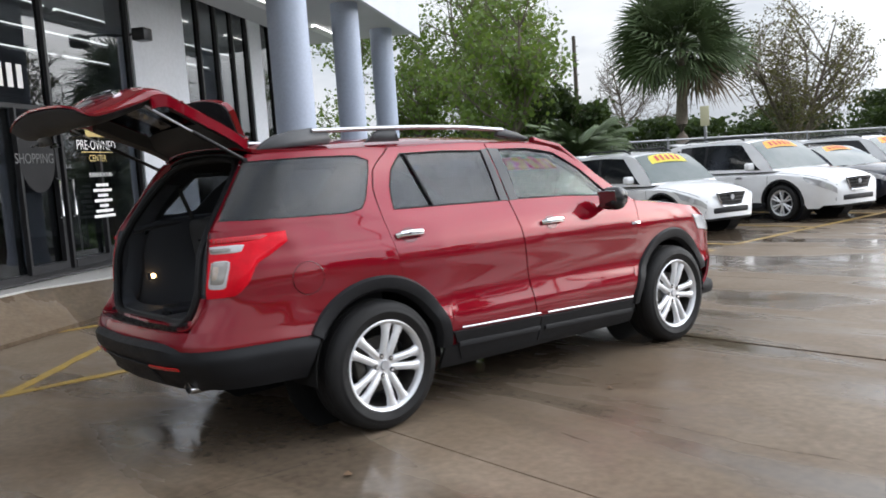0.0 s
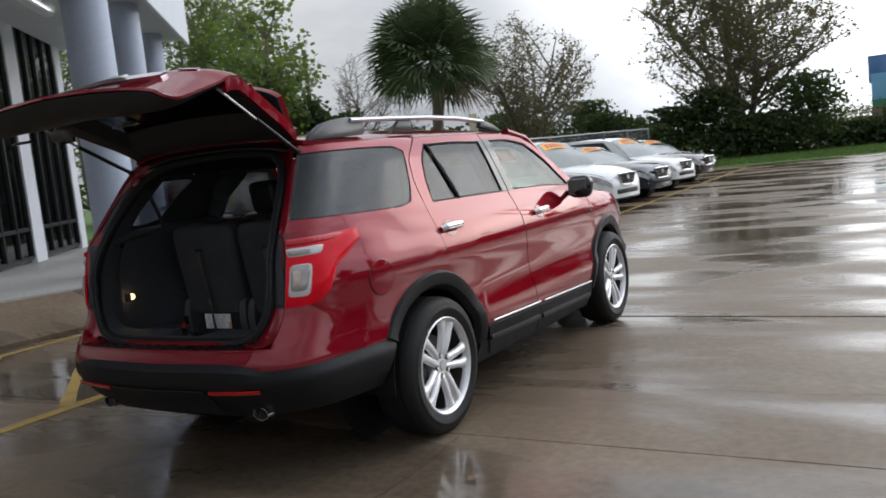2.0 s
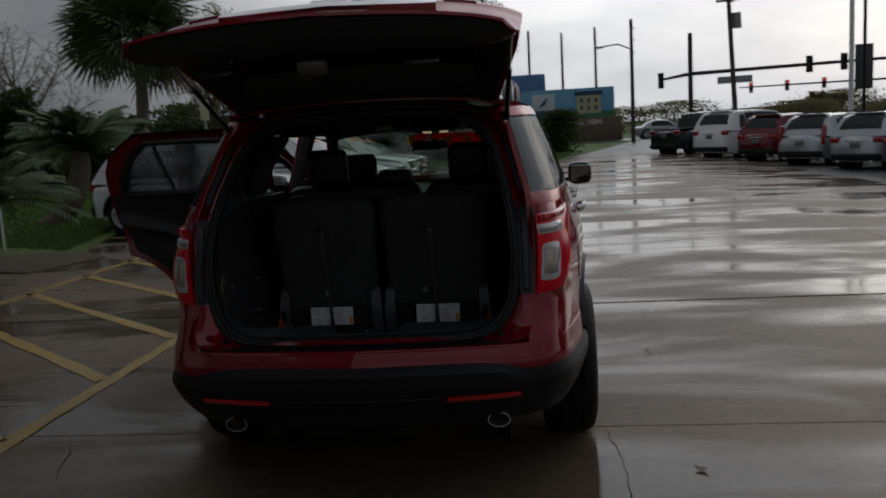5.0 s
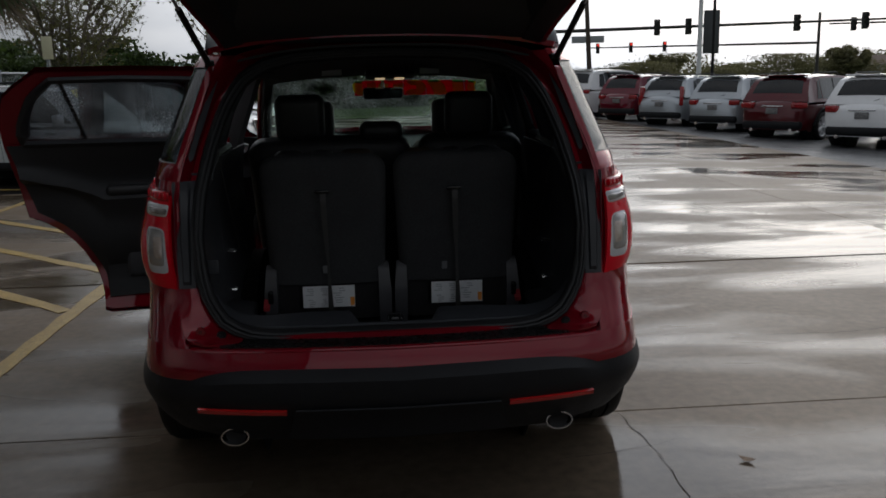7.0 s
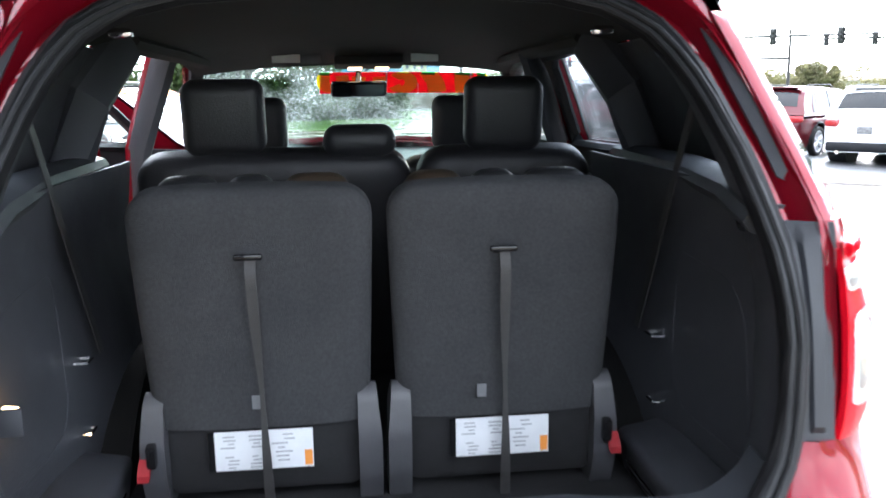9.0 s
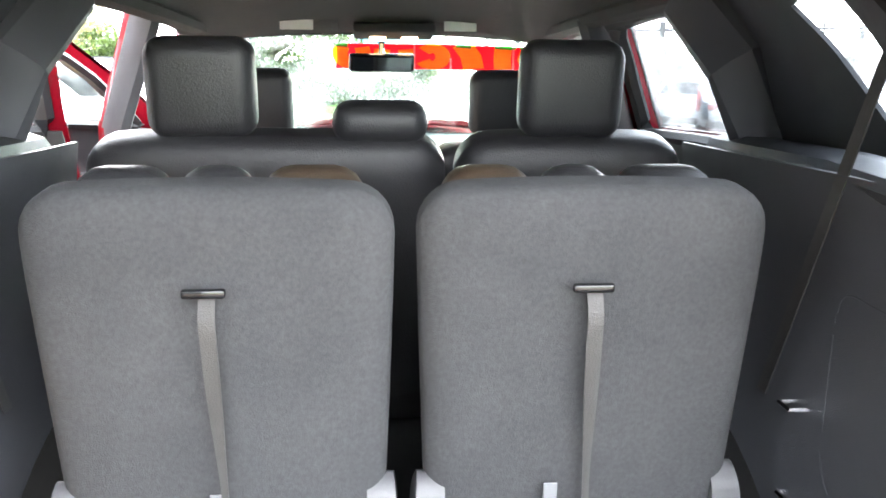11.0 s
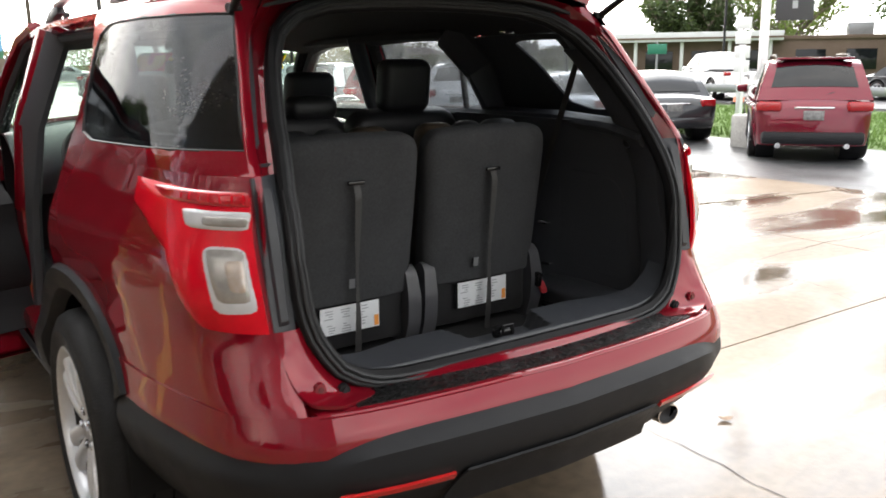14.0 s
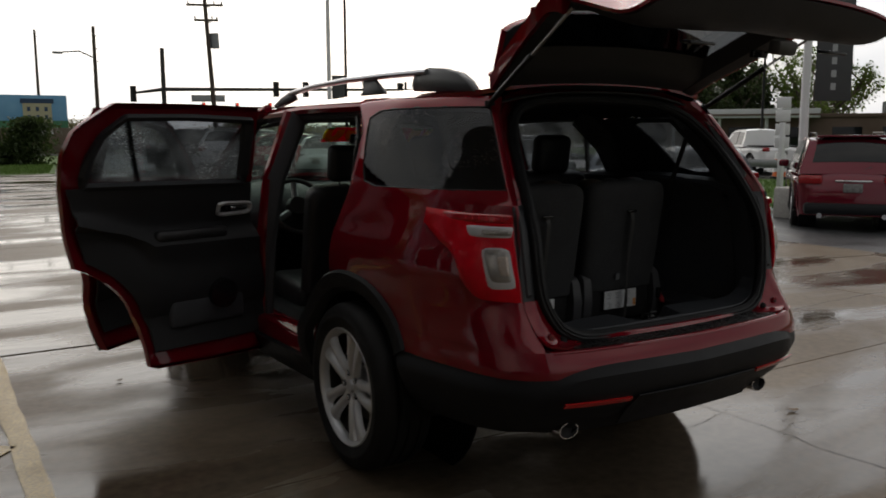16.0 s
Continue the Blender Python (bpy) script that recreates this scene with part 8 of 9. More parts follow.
def shrub_band(name, pts, height, depth, n, mat, size, seed, label, wave=1.0):
    """A hedge: stems and a thick uneven mass of leaves along a line."""
    rnd = random.Random(seed)
    t = thing(name, label, "hedge")
    spots = []
    pts = [Vector((*p, 0)) for p in pts]
    for i in range(n):
        k = rnd.randrange(len(pts) - 1)
        p = pts[k].lerp(pts[k + 1], rnd.random())
        hh = height * (0.72 + 0.28 * math.sin(p.x * 1.1 * wave + p.y * 0.7 * wave) + 0.22 * math.sin(p.x * 2.9 * wave + 1))
        spots.append(p + Vector((rnd.gauss(0, depth * 0.4), rnd.gauss(0, depth * 0.4), max(0.05, hh * (1 - rnd.random() ** 2.0)))))
    add_crown("leaves", leaf_quads(spots, size, rnd), mat, t)
    bm = bmesh.new()
    for k in range(len(pts) - 1):
        for j in range(10):
            p = pts[k].lerp(pts[k + 1], j / 10)
            add_cyl(bm, 0.07, 0.03, p + Vector((0, 0, -0.1)), p + Vector((rnd.uniform(-0.5, 0.5), rnd.uniform(-0.5, 0.5), height * 0.7)), 5)
    part("stems", bm, M_bark, t)
    return t


shrub_band("hedge", ((-40, 36), (-22, 38.5), (-12, 39.8), (-1, 40.5)), 3.2, 1.5, 64000, M_leaf_c, 0.2, 51, "dark dense hedge behind the lawn")
shrub_band("hedge", ((-1.5, 42), (3.0, 42.5)), 2.0, 0.9, 14000, M_leaf_c, 0.16, 52, "clipped dark shrubs beside the exit drive")
shrub_band("hedge", ((-30, 23), (-24, 27), (-20, 30), (-15, 33)), 3.2, 1.5, 22000, M_leaf_c, 0.24, 53, "dark understorey shrubs below the trees")
shrub_band("hedge", ((-17, 31.5), (-12.5, 33.5), (-8.5, 37)), 2.7, 1.2, 26000, M_leaf_c, 0.17, 56, "dark shrubs behind the used cars")
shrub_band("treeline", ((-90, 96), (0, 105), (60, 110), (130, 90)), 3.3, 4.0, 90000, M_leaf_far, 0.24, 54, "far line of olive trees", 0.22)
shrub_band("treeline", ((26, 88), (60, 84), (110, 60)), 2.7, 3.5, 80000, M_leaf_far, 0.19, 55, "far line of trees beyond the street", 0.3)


def fan_palm(at, height, seed, label, crown=2.6, fronds=54):
    rnd = random.Random(seed)
    t = thing("palm_tree", label, "palm tree", pose(*at))
    bm = bmesh.new()
    pts = [Vector((0.1 * math.sin(i * 0.8), 0.08 * math.cos(i), height * i / 12 - 0.1)) for i in range(13)]
    add_tube(bm, pts, [0.21 - 0.005 * i + 0.015 * (i % 2) for i in range(13)], 12)
    part("trunk", bm, M_bark, t, smooth=60)
    top = pts[-1]
    gm, dm = bmesh.new(), bmesh.new()
    for i in range(fronds):
        a = rnd.uniform(0, 2 * math.pi)
        el = math.asin(rnd.uniform(-0.80, 1.0))
        d = Vector((math.cos(a) * math.cos(el), math.sin(a) * math.cos(el), math.sin(el)))
        stem = crown * rnd.uniform(0.42, 0.6)
        base = top + d * stem
        b = gm if el > -0.75 else dm
        add_cyl(b, 0.025, 0.015, top, base, 4)
        side = d.cross(Vector((0, 0, 1)))
        side = (side if side.length > 0.1 else Vector((1, 0, 0))).normalized()
        up = side.cross(d).normalized()
        roll = rnd.uniform(-1.3, 1.3)
        side, up = side * math.cos(roll) + up * math.sin(roll), up * math.cos(roll) - side * math.sin(roll)
        for k in range(21):
            ang = radians(-125 + 250 * k / 20)
            ld = (d * math.cos(ang) + side * math.sin(ang) + up * 0.15).normalized()
            ll = crown * 0.46 * (0.75 + 0.35 * math.cos(ang)) * rnd.uniform(0.85, 1.1)
            tip = base + ld * ll + Vector((0, 0, -0.2 * ll))
            midp = base + ld * ll * 0.55
            w = ld.cross(up).normalized() * 0.045
            vs = [b.verts.new(q) for q in (base, midp + w, tip, midp - w)]
            b.faces.new(vs)
    part("fronds", gm, M_palm, t, smooth=0, recalc=False)
    if len(dm.verts):
        part("dead_fronds", dm, M_palm_dead, t, "dry hanging fronds", smooth=0, recalc=False)
    else:
        dm.free()
    return t


fan_palm((-10.86, 20.6, -0.05), 5.1, 61, "tall fan palm with a dense round crown", crown=2.4, fronds=130)


def sago(at, r, seed, label):
    """A low cycad-like palm with arching feather fronds."""
    rnd = random.Random(seed)
    t = thing("feather_palm", label, "palm plant", pose(*at))
    bm = bmesh.new()
    stem = [Vector((-0.35, 0, -0.05)), Vector((0.1, 0.06, 0.22)), Vector((0.42, 0.15, 0.75)), Vector((0.5, 0.22, 1.25)), Vector((0.5, 0.25, 1.6))]
    add_tube(bm, stem, [0.24, 0.24, 0.22, 0.21, 0.2], 10)
    part("trunk", bm, M_bark, t, smooth=60)
    fm = bmesh.new()
    for i in range(84):
        a = rnd.uniform(0, 2 * math.pi)
        lift = rnd.uniform(0.15, 1.35)
        L = r * rnd.uniform(0.8, 1.1)
        prev = None
        for k in range(13):
            s = k / 12
            rad = L * s * math.cos(lift * 0.7)
            z = 1.6 + L * (math.sin(lift) * s - 0.45 * s * s)
            p = Vector((0.5 + rad * math.cos(a), 0.25 + rad * math.sin(a), z))
            if prev is not None:
                side = Vector((-math.sin(a), math.cos(a), 0))
                dn = (p - prev).normalized()
                for sg in (-1, 1):
                    for h in (0.0, 0.5):
                        q = prev.lerp(p, h)
                        tip = q + side * sg * 0.34 * (1 - 0.6 * s) + dn * 0.14 + Vector((0, 0, -0.08))
                        w = dn * 0.028
                        fm.faces.new([fm.verts.new(c) for c in (q - w, tip, q + w)])
                add_tube(fm, [prev, p], 0.012, 3)
            prev = p
    part("fronds", fm, M_palm, t, smooth=0, recalc=False)
    return t


sago((-6.6, 5.75, 0.0), 2.0, 71, "feather palm in the mulched bed by the walkway").scale = (0.6, 0.6, 0.6)
sago((-9.5, 13.0, -0.05), 1.7, 72, "smaller feather palm on the grass")


# grass blades on the lawns, as stuff
def lawn(name, outline, n, h, seed, label):
    rnd = random.Random(seed)
    (x0, y0), (x1, y1), (x2, y2), (x3, y3) = outline
    co, fa = [], []
    for i in range(n):
        a, b = rnd.random(), rnd.random()
        x = (x0 * (1 - a) + x1 * a) * (1 - b) + (x3 * (1 - a) + x2 * a) * b
        y = (y0 * (1 - a) + y1 * a) * (1 - b) + (y3 * (1 - a) + y2 * a) * b
        an = rnd.uniform(0, math.pi)
        w = 0.014
        hh = h * rnd.uniform(0.5, 1.3)
        k = len(co)
        g = fall(x, y)
        co += [(x - w * math.cos(an), y - w * math.sin(an), g), (x + w * math.cos(an), y + w * math.sin(an), g), (x + rnd.uniform(-0.05, 0.05), y + rnd.uniform(-0.05, 0.05), g + 0.02 + hh)]
        fa.append((k, k + 1, k + 2))
    me = bpy.data.meshes.new(name)
    me.from_pydata(co, [], fa)
    me.materials.append(M_lawn)
    return tagged(new(name, me), label, "grass", kind="stuff")


sheet("lawn_bed", [(-40, 10.5), (-9.6, 9.3), (-7.7, 7.9), (-6.2, 8.0), (-7.4, 12.0), (-8.8, 14.0), (-8.8, 30), (-6, 30.0), (2.0, 31.5), (3.5, 43), (-40, 43)], 0.012, 0.04, M_grass_soil, "short green lawn behind the parked cars", "lawn")
sheet("lawn_bed", [(14.2, -14), (24.5, -14), (24.5, 60), (20.5, 60), (14.2, 33)], 0.0, 0.04, M_grass_soil, "short green lawn strip along the street", "lawn")
sheet("mulch_bed", [(-9.4, 9.2), (-6.9, 6.4), (-5.9, 6.0), (-5.5, 7.3), (-6.2, 8.05), (-7.7, 7.95)], 0.016, 0.04, M_hay, "bare mulched bed at the end of the walkway", "planting bed")
lawn("lawn_grass", ((-22, 30.2), (1.8, 31.6), (3.2, 41), (-22, 39)), 46000, 0.09, 81, "short green grass in front of the hedge")
lawn("lawn_grass", ((-22, 14), (-9.0, 10), (-9.0, 29), (-22, 29)), 40000, 0.09, 82, "short green grass behind the fence")
lawn("lawn_grass", ((-9.2, 9.4), (-6.6, 8.2), (-7.7, 12.5), (-9.2, 14)), 9000, 0.07, 84, "short green grass past the walkway bed")
lawn("lawn_grass", ((14.3, -8), (24, -8), (24, 40), (14.3, 33)), 50000, 0.09, 83, "short green grass along the street")


# ---- street furniture and far things ----
M_red_light = material("lit_red_signal", (0.6, 0.02, 0.02), 0.3, emission=(1.0, 0.05, 0.03), strength=3.0)
M_sig_black = material("black_signal_housing", (0.02, 0.02, 0.02), 0.5, color2=(0.03, 0.03, 0.03), scale=6)
M_green_sign = material("green_road_sign", (0.01, 0.16, 0.09), 0.5, color2=(0.012, 0.14, 0.08), scale=2)
M_street_sign = material("pale_street_name_sign", (0.35, 0.37, 0.38), 0.5, color2=(0.3, 0.32, 0.33), scale=2)
M_orange_barrel = material("orange_traffic_barrel", (0.75, 0.16, 0.03), 0.5, color2=(0.65, 0.14, 0.03), scale=6)
M_sky_mural = material("blue_mural_sky", (0.10, 0.30, 0.52), 0.5, color2=(0.2, 0.42, 0.6), scale=0.5)
M_mural_green = material("green_mural_field", (0.04, 0.17, 0.09), 0.5, color2=(0.06, 0.2, 0.1), scale=1.0)
M_mural_brown = material("brown_mural_base", (0.10, 0.075, 0.05), 0.6, color2=(0.13, 0.1, 0.07), scale=1.2)
M_cream = material("cream_mural_house", (0.48, 0.46, 0.30), 0.6, color2=(0.42, 0.4, 0.26), scale=2)
M_navy = material("navy_sign_panel", (0.02, 0.05, 0.11), 0.5, color2=(0.025, 0.06, 0.12), scale=2)
M_sky_pale = material("pale_logo_panel", (0.55, 0.62, 0.66), 0.5, color2=(0.5, 0.57, 0.62), scale=2)
M_navy_sky = material("deep_blue_sign", (0.05, 0.13, 0.33), 0.5, color2=(0.12, 0.22, 0.42), scale=0.8)
M_banner = material("dark_grey_banner", (0.05, 0.053, 0.058), 0.7, color2=(0.065, 0.068, 0.072), scale=3)
M_brick_far = material("brown_brick_restaurant", (0.10, 0.065, 0.05), 0.8, color2=(0.13, 0.09, 0.07), scale=1.5, bump=0.2, bump_scale=12)
M_blue_tarp = material("blue_tarpaulin", (0.03, 0.12, 0.30), 0.45, color2=(0.04, 0.16, 0.36), scale=1.5, bump=0.5, bump_scale=4)


def utility_pole(x, y, h, label, arms=(), lean=0.0, r=0.15, box_at=None, group="timber poles"):
    t = thing("utility_pole", label, "utility pole", pose(x, y, -0.1, 0, lean, 0), group)
    part("shaft", cyl(r, r * 0.7, (0, 0, 0), (0, 0, h + 0.1), 12), M_wood_pole, t)
    for z, w in arms:
        part("crossarm", box((w, 0.1, 0.12), (0, 0, z), bevel=0.01), M_wood_pole, t)
        for k in (-1, 0.55, 1):
            part("insulator", cyl(0.05, 0.03, (k * w * 0.46, 0, z + 0.06), (k * w * 0.46, 0, z + 0.24), 8), M_steel, t)
    if box_at:
        part("transformer", cyl(0.24, 0.24, (0.36, 0, box_at - 0.4), (0.36, 0, box_at + 0.4), 14), M_steel, t)
    for k in range(3):
        part("bracket", box((0.26, 0.06, 0.05), (0.14, 0, h - 0.5 - 0.8 * k)), M_steel, t)
    return t


utility_pole(1.05, 80.7, 10.7, "tall bare timber utility pole")
utility_pole(4.25, 80.6, 10.3, "tall bare timber utility pole")
utility_pole(7.45, 80.4, 10.6, "tall bare timber utility pole")
utility_pole(7.9, 55.4, 8.3, "timber pole with a street lamp bracket")
utility_pole(12.0, 43.4, 8.9, "leaning timber pole with crossarms and a transformer", ((8.5, 2.0), (7.7, 1.3)), lean=-3, box_at=6.6)
utility_pole(-27.7, 35.1, 8.6, "distant timber pole above the trees")
lampb = thing("street_lamp", "street lamp on a curved bracket", "street lamp")
part("bracket", tube([(7.9, 55.4, 6.3), (7.0, 55.4, 6.7), (6.0, 55.4, 6.6)], 0.05), M_steel, lampb)
part("head", box((0.6, 0.24, 0.14), (5.7, 55.4, 6.55), bevel=0.04), M_steel, lampb)


def signal_head(t, at, lit=False):
    h = new("signal_head")
    h.parent = t
    h.matrix_basis = pose(*at)
    part("housing", box((0.34, 0.22, 0.95), (0, 0, 0), bevel=0.03), M_sig_black, h)
    for k, z in enumerate((0.3, 0, -0.3)):
        part("lens", cyl(0.11, 0.11, (0, -0.11, z), (0, -0.14, z), 16), M_red_light if lit and k == 0 else M_sig_black, h)
        part("visor", cyl(0.13, 0.13, (0, -0.12, z), (0, -0.26, z), 12, caps=False), M_sig_black, h)


def mast(base, tip, h, arm_z, heads, label, lit=False, r=0.16, back=None):
    """A traffic signal mast with a long arm."""
    t = thing("signal_mast", label, "traffic light")
    b, e = Vector(base), Vector(tip)
    part("column", cyl(r, r * 0.8, (b.x, b.y, -0.1), (b.x, b.y, h), 14), M_steel_dark, t)
    s = b if back is None else Vector(back)
    part("arm", tube([(s.x, s.y, arm_z - 0.25), (b.x, b.y, arm_z), (e.x, e.y, arm_z + 0.12)], [0.07, 0.12, 0.06], 8), M_steel_dark, t)
    for f in heads:
        p = b.lerp(e, f)
        signal_head(t, (p.x, p.y - 0.1, arm_z + 0.05), lit)
    return t


M_steel_dark = material("dark_weathered_steel", (0.045, 0.042, 0.04), 0.5, 0.4, color2=(0.06, 0.056, 0.052), scale=4)
m1 = mast((10.75, 49.8, 0), (30, 43.5, 0), 6.6, 4.15, (0.33, 0.42, 0.72, 0.9), "dark steel signal mast with a long arm of traffic lights", back=(9.0, 50.1, 0))
signal_head(m1, (9.0, 50.0, 3.85))
part("street_name_sign", box((2.0, 0.05, 0.42), (13.2, 48.95, 3.62), (0, 0, -17), bevel=0.01), M_street_sign, m1, "blank street name sign")
mast((40, 71.5, 0), (20.5, 78.4, 0), 6.5, 3.85, (0.5, 0.65, 0.8, 0.95), "far signal mast with red lights", lit=True)
mast((47, 50, 0), (33, 57, 0), 7.0, 4.6, (0.3, 0.5, 0.7, 0.9), "far signal mast across the street")


def flag_pole(x, y, h, label, r=0.11, mat=None):
    t = thing("pole", label, "pole", pose(x, y, fall(x, y) - 0.05))
    part("shaft", cyl(r, r * 0.8, (0, 0, 0), (0, 0, h), 18), mat or M_white_paint, t)
    part("base_plate", box((0.45, 0.45, 0.04), (0, 0, 0.06), bevel=0.005), mat or M_white_paint, t)
    return t


p1 = flag_pole(14.6, 34.2, 11, "tall white steel light pole on the lawn")
part("banner", box((0.75, 0.02, 1.9), (0.52, 0, 3.6), bevel=0.004), M_banner, p1, "dark cloth banner")
flag_pole(13.9, 30.9, 10, "slim black light pole", 0.07, M_black_paint)
p2 = flag_pole(13.15, 7.62, 9, "white steel light pole on a concrete block, with a dark banner", 0.09)
part("footing", box((0.75, 0.75, 0.75), (0, 0, 0.30), bevel=0.05), M_walk, p2, "weathered concrete footing")
part("banner_arm", cyl(0.02, 0.02, (0, 0, 4.6), (0.7, -0.55, 4.6), 8), M_white_paint, p2)
bn = part("banner", box((0.72, 0.015, 2.1), (0.42, -0.33, 3.5), (0, 0, -38), bevel=0.004), M_banner, p2, "dark banner with pale bars in place of a brand name")
for k in range(7):
    part("letter_bar", box((0.10, 0.022, 0.14), (0.42, -0.33, 4.3 - 0.26 * k), (0, 0, -38)), M_street_sign, p2)
sp = thing("sign_post", "white post with small stacked sign letters by the street", "sign", pose(16.0, 10.2, fall(16.0, 10.2)))
part("post", box((0.12, 0.12, 2.0), (0, 0, 1.0), bevel=0.01), M_white_paint, sp)
for k in range(4):
    part("letter_panel", box((0.34, 0.06, 0.28), (0, 0, 1.5 + 0.33 * k), (0, 0, -50), bevel=0.01), M_white_paint, sp)
flag_pole(30.0, 21.5, 9, "thin dark pole beside the street", 0.06, M_black_paint)

# billboard mural
bb = thing("billboard", "wide painted mural sign with a house, fields and blue sky", "billboard", pose(3.6, 68.0, 0, 0, 0, -1))
part("board", box((8.6, 0.25, 2.6), (0, 0, 3.1), bevel=0.03), M_sky_mural, bb)
part("field", box((8.6, 0.02, 0.55), (0, -0.14, 2.2)), M_mural_green, bb)
part("base", box((9.2, 0.4, 2.0), (0.3, 0.02, 0.95), bevel=0.03), M_mural_brown, bb)
part("logo_panel", box((1.9, 0.03, 2.0), (-1.55, -0.15, 3.05), bevel=0.03), M_sky_pale, bb, "pale panel with a leaf shape")
part("logo_band", box((2.0, 0.04, 0.7), (-1.55, -0.17, 2.35), bevel=0.02), M_navy, bb)
part("logo_leaf", tube([(-1.9, -0.18, 3.0), (-1.5, -0.18, 3.3), (-1.2, -0.18, 3.8)], [0.03, 0.14, 0.02], 8, flat=None), M_navy, bb)
part("house_front", box((2.0, 0.03, 1.5), (2.2, -0.16, 3.05)), M_cream, bb)
part("house_roof", box((2.3, 0.03, 0.35), (2.2, -0.165, 3.95)), M_navy, bb)
for x in (1.6, 2.2, 2.8):
    for z in (2.75, 3.35):
        part("house_window", box((0.22, 0.03, 0.32), (x, -0.18, z)), M_navy, bb)
lettering("words", "since 1884", 0.62, pose(1.9, -0.2, 1.55, 90, 0, 0), M_letter, bb, "white lettering", depth=0.01)
b2 = thing("billboard", "small blue sign behind the mural", "billboard", pose(0.6, 74.0, 0))
part("board", box((3.6, 0.2, 2.2), (0, 0, 5.0), bevel=0.03), M_navy_sky, b2)
for x in (-1.4, 1.4):
    part("leg", box((0.2, 0.2, 4.2), (x, 0, 2.0)), M_steel_dark, b2)

# restaurant with flat roofs over the street
rs = thing("restaurant", "low flat-roofed brown restaurant with a pale fascia", "building", pose(48.5, 31.5, fall(48.5, 31.5), 0, 0, -52))
part("wall", box((26, 8, 2.7), (0, 4, 1.35), bevel=0.02), M_brick_far, rs)
part("fascia", box((13.5, 5.4, 0.6), (-6.5, 1.5, 2.95), bevel=0.03), M_soffit, rs, "pale banded canopy fascia")
part("fascia_band", box((13.6, 5.5, 0.12), (-6.5, 1.5, 2.86)), M_brick_far, rs)
part("roof", box((26.2, 8.2, 0.25), (0, 4, 2.8), bevel=0.02), M_brick_far, rs)
for x in (-12, -9, -6, -3, -0.5):
    part("canopy_post", cyl(0.12, 0.12, (x, -0.8, 0), (x, -0.8, 2.7), 10), M_soffit, rs)
for x in (-10.5, -7.5, -4.5, -1.5, 2, 5, 8):
    part("window", box((1.8, 0.1, 1.3), (x, -0.02, 1.4), bevel=0.02), M_car_glass, rs)
for x in (5.2, 8.4):
    part("roof_unit", box((1.5, 1.4, 0.9), (x, 3, 3.3), bevel=0.04), M_steel, rs)
gs = thing("road_sign", "small green road sign on a post", "road sign", pose(32.4, 27.4, fall(32.4, 27.4), 0, 0, -52))
part("panel", box((0.95, 0.05, 0.5), (0, 0, 2.1), bevel=0.02), M_green_sign, gs)
part("post", cyl(0.05, 0.05, (0, 0.05, 0), (0, 0.05, 2.5), 8), M_steel, gs)
hs = thing("house", "low house with a brown hipped roof across the street", "house", pose(60, 96, 0, 0, 0, -35))
part("wall", box((12, 7, 2.0), (0, 0, 1.0)), M_soffit, hs)
bm = bmesh.new()
vs = [bm.verts.new(c) for c in ((-6.5, -4, 1.9), (6.5, -4, 1.9), (6.5, 4, 1.9), (-6.5, 4, 1.9), (-3, 0, 3.0), (3, 0, 3.0))]
for q in ((0, 1, 5, 4), (1, 2, 5), (2, 3, 4, 5), (3, 0, 4), (3, 2, 1, 0)):
    bm.faces.new([vs[i] for i in q])
part("roof", bm, M_brick_far, hs, smooth=0)
for x in (-3.5, 0, 3.5):
    part("window", box((1.2, 0.1, 1.0), (x, -3.52, 1.3)), M_car_glass, hs)
for x, y in ((25.7, 17.3), (26.4, 15.9)):
    tb = thing("traffic_barrel", "orange and white striped traffic barrel", "traffic barrel", pose(x, y, fall(x, y)), "barrels")
    for k in range(4):
        part("band", cyl(0.27 - 0.02 * k, 0.25 - 0.02 * k, (0, 0, 0.24 * k), (0, 0, 0.24 * k + 0.24), 20), M_orange_barrel if k % 2 == 0 else M_white_paint, tb)
    part("foot", cyl(0.36, 0.36, (0, 0, -0.02), (0, 0, 0.06), 20), M_black_trim, tb)
# guard rail along the street
gr = thing("guard_rail", "galvanised guard rail along the street", "guard rail")
part("beam", tube([(25.4, -20, 0.27), (25.4, 34, 0.27), (25.4, 45, 0.52)], 0.05, 8, flat=(0.03, 0.15)), M_steel, gr)
for k in range(22):
    part("post", box((0.12, 0.12, 0.7), (25.5, -20 + 3 * k, 0.3 + fall(25.5, -20 + 3 * k))), M_steel, gr)

# chain-link fence behind the used cars
fe = thing("chain_link_fence", "galvanised chain-link fence behind the used cars", "fence")
fa, fb = Vector((-8.5, 14.0, 0)), Vector((-6.8, 30.5, 0))
part("top_rail", cyl(0.025, 0.025, fa + Vector((0, 0, 1.85)), fb + Vector((0, 0, 1.85)), 8), M_steel, fe)
part("bottom_wire", cyl(0.008, 0.008, fa + Vector((0, 0, 0.08)), fb + Vector((0, 0, 0.08)), 6), M_steel, fe)
for k in range(9):
    p = fa.lerp(fb, k / 8)
    part("post", cyl(0.03, 0.03, p + Vector((0, 0, -0.05)), p + Vector((0, 0, 1.92)), 8), M_steel, fe)
bm = bmesh.new()
n = 150
for k in range(n):
    for s in (-1, 1):
        a, b = fa.lerp(fb, k / n), fa.lerp(fb, min(1, max(0, (k + s * 13) / n)))
        if 0 <= k + s * 13 <= n:
            add_tube(bm, [a + Vector((0, 0, 0.08)), b + Vector((0, 0, 1.85))], 0.004, 3)
tagged(part("wire_mesh", bm, M_steel, fe), kind="stuff")
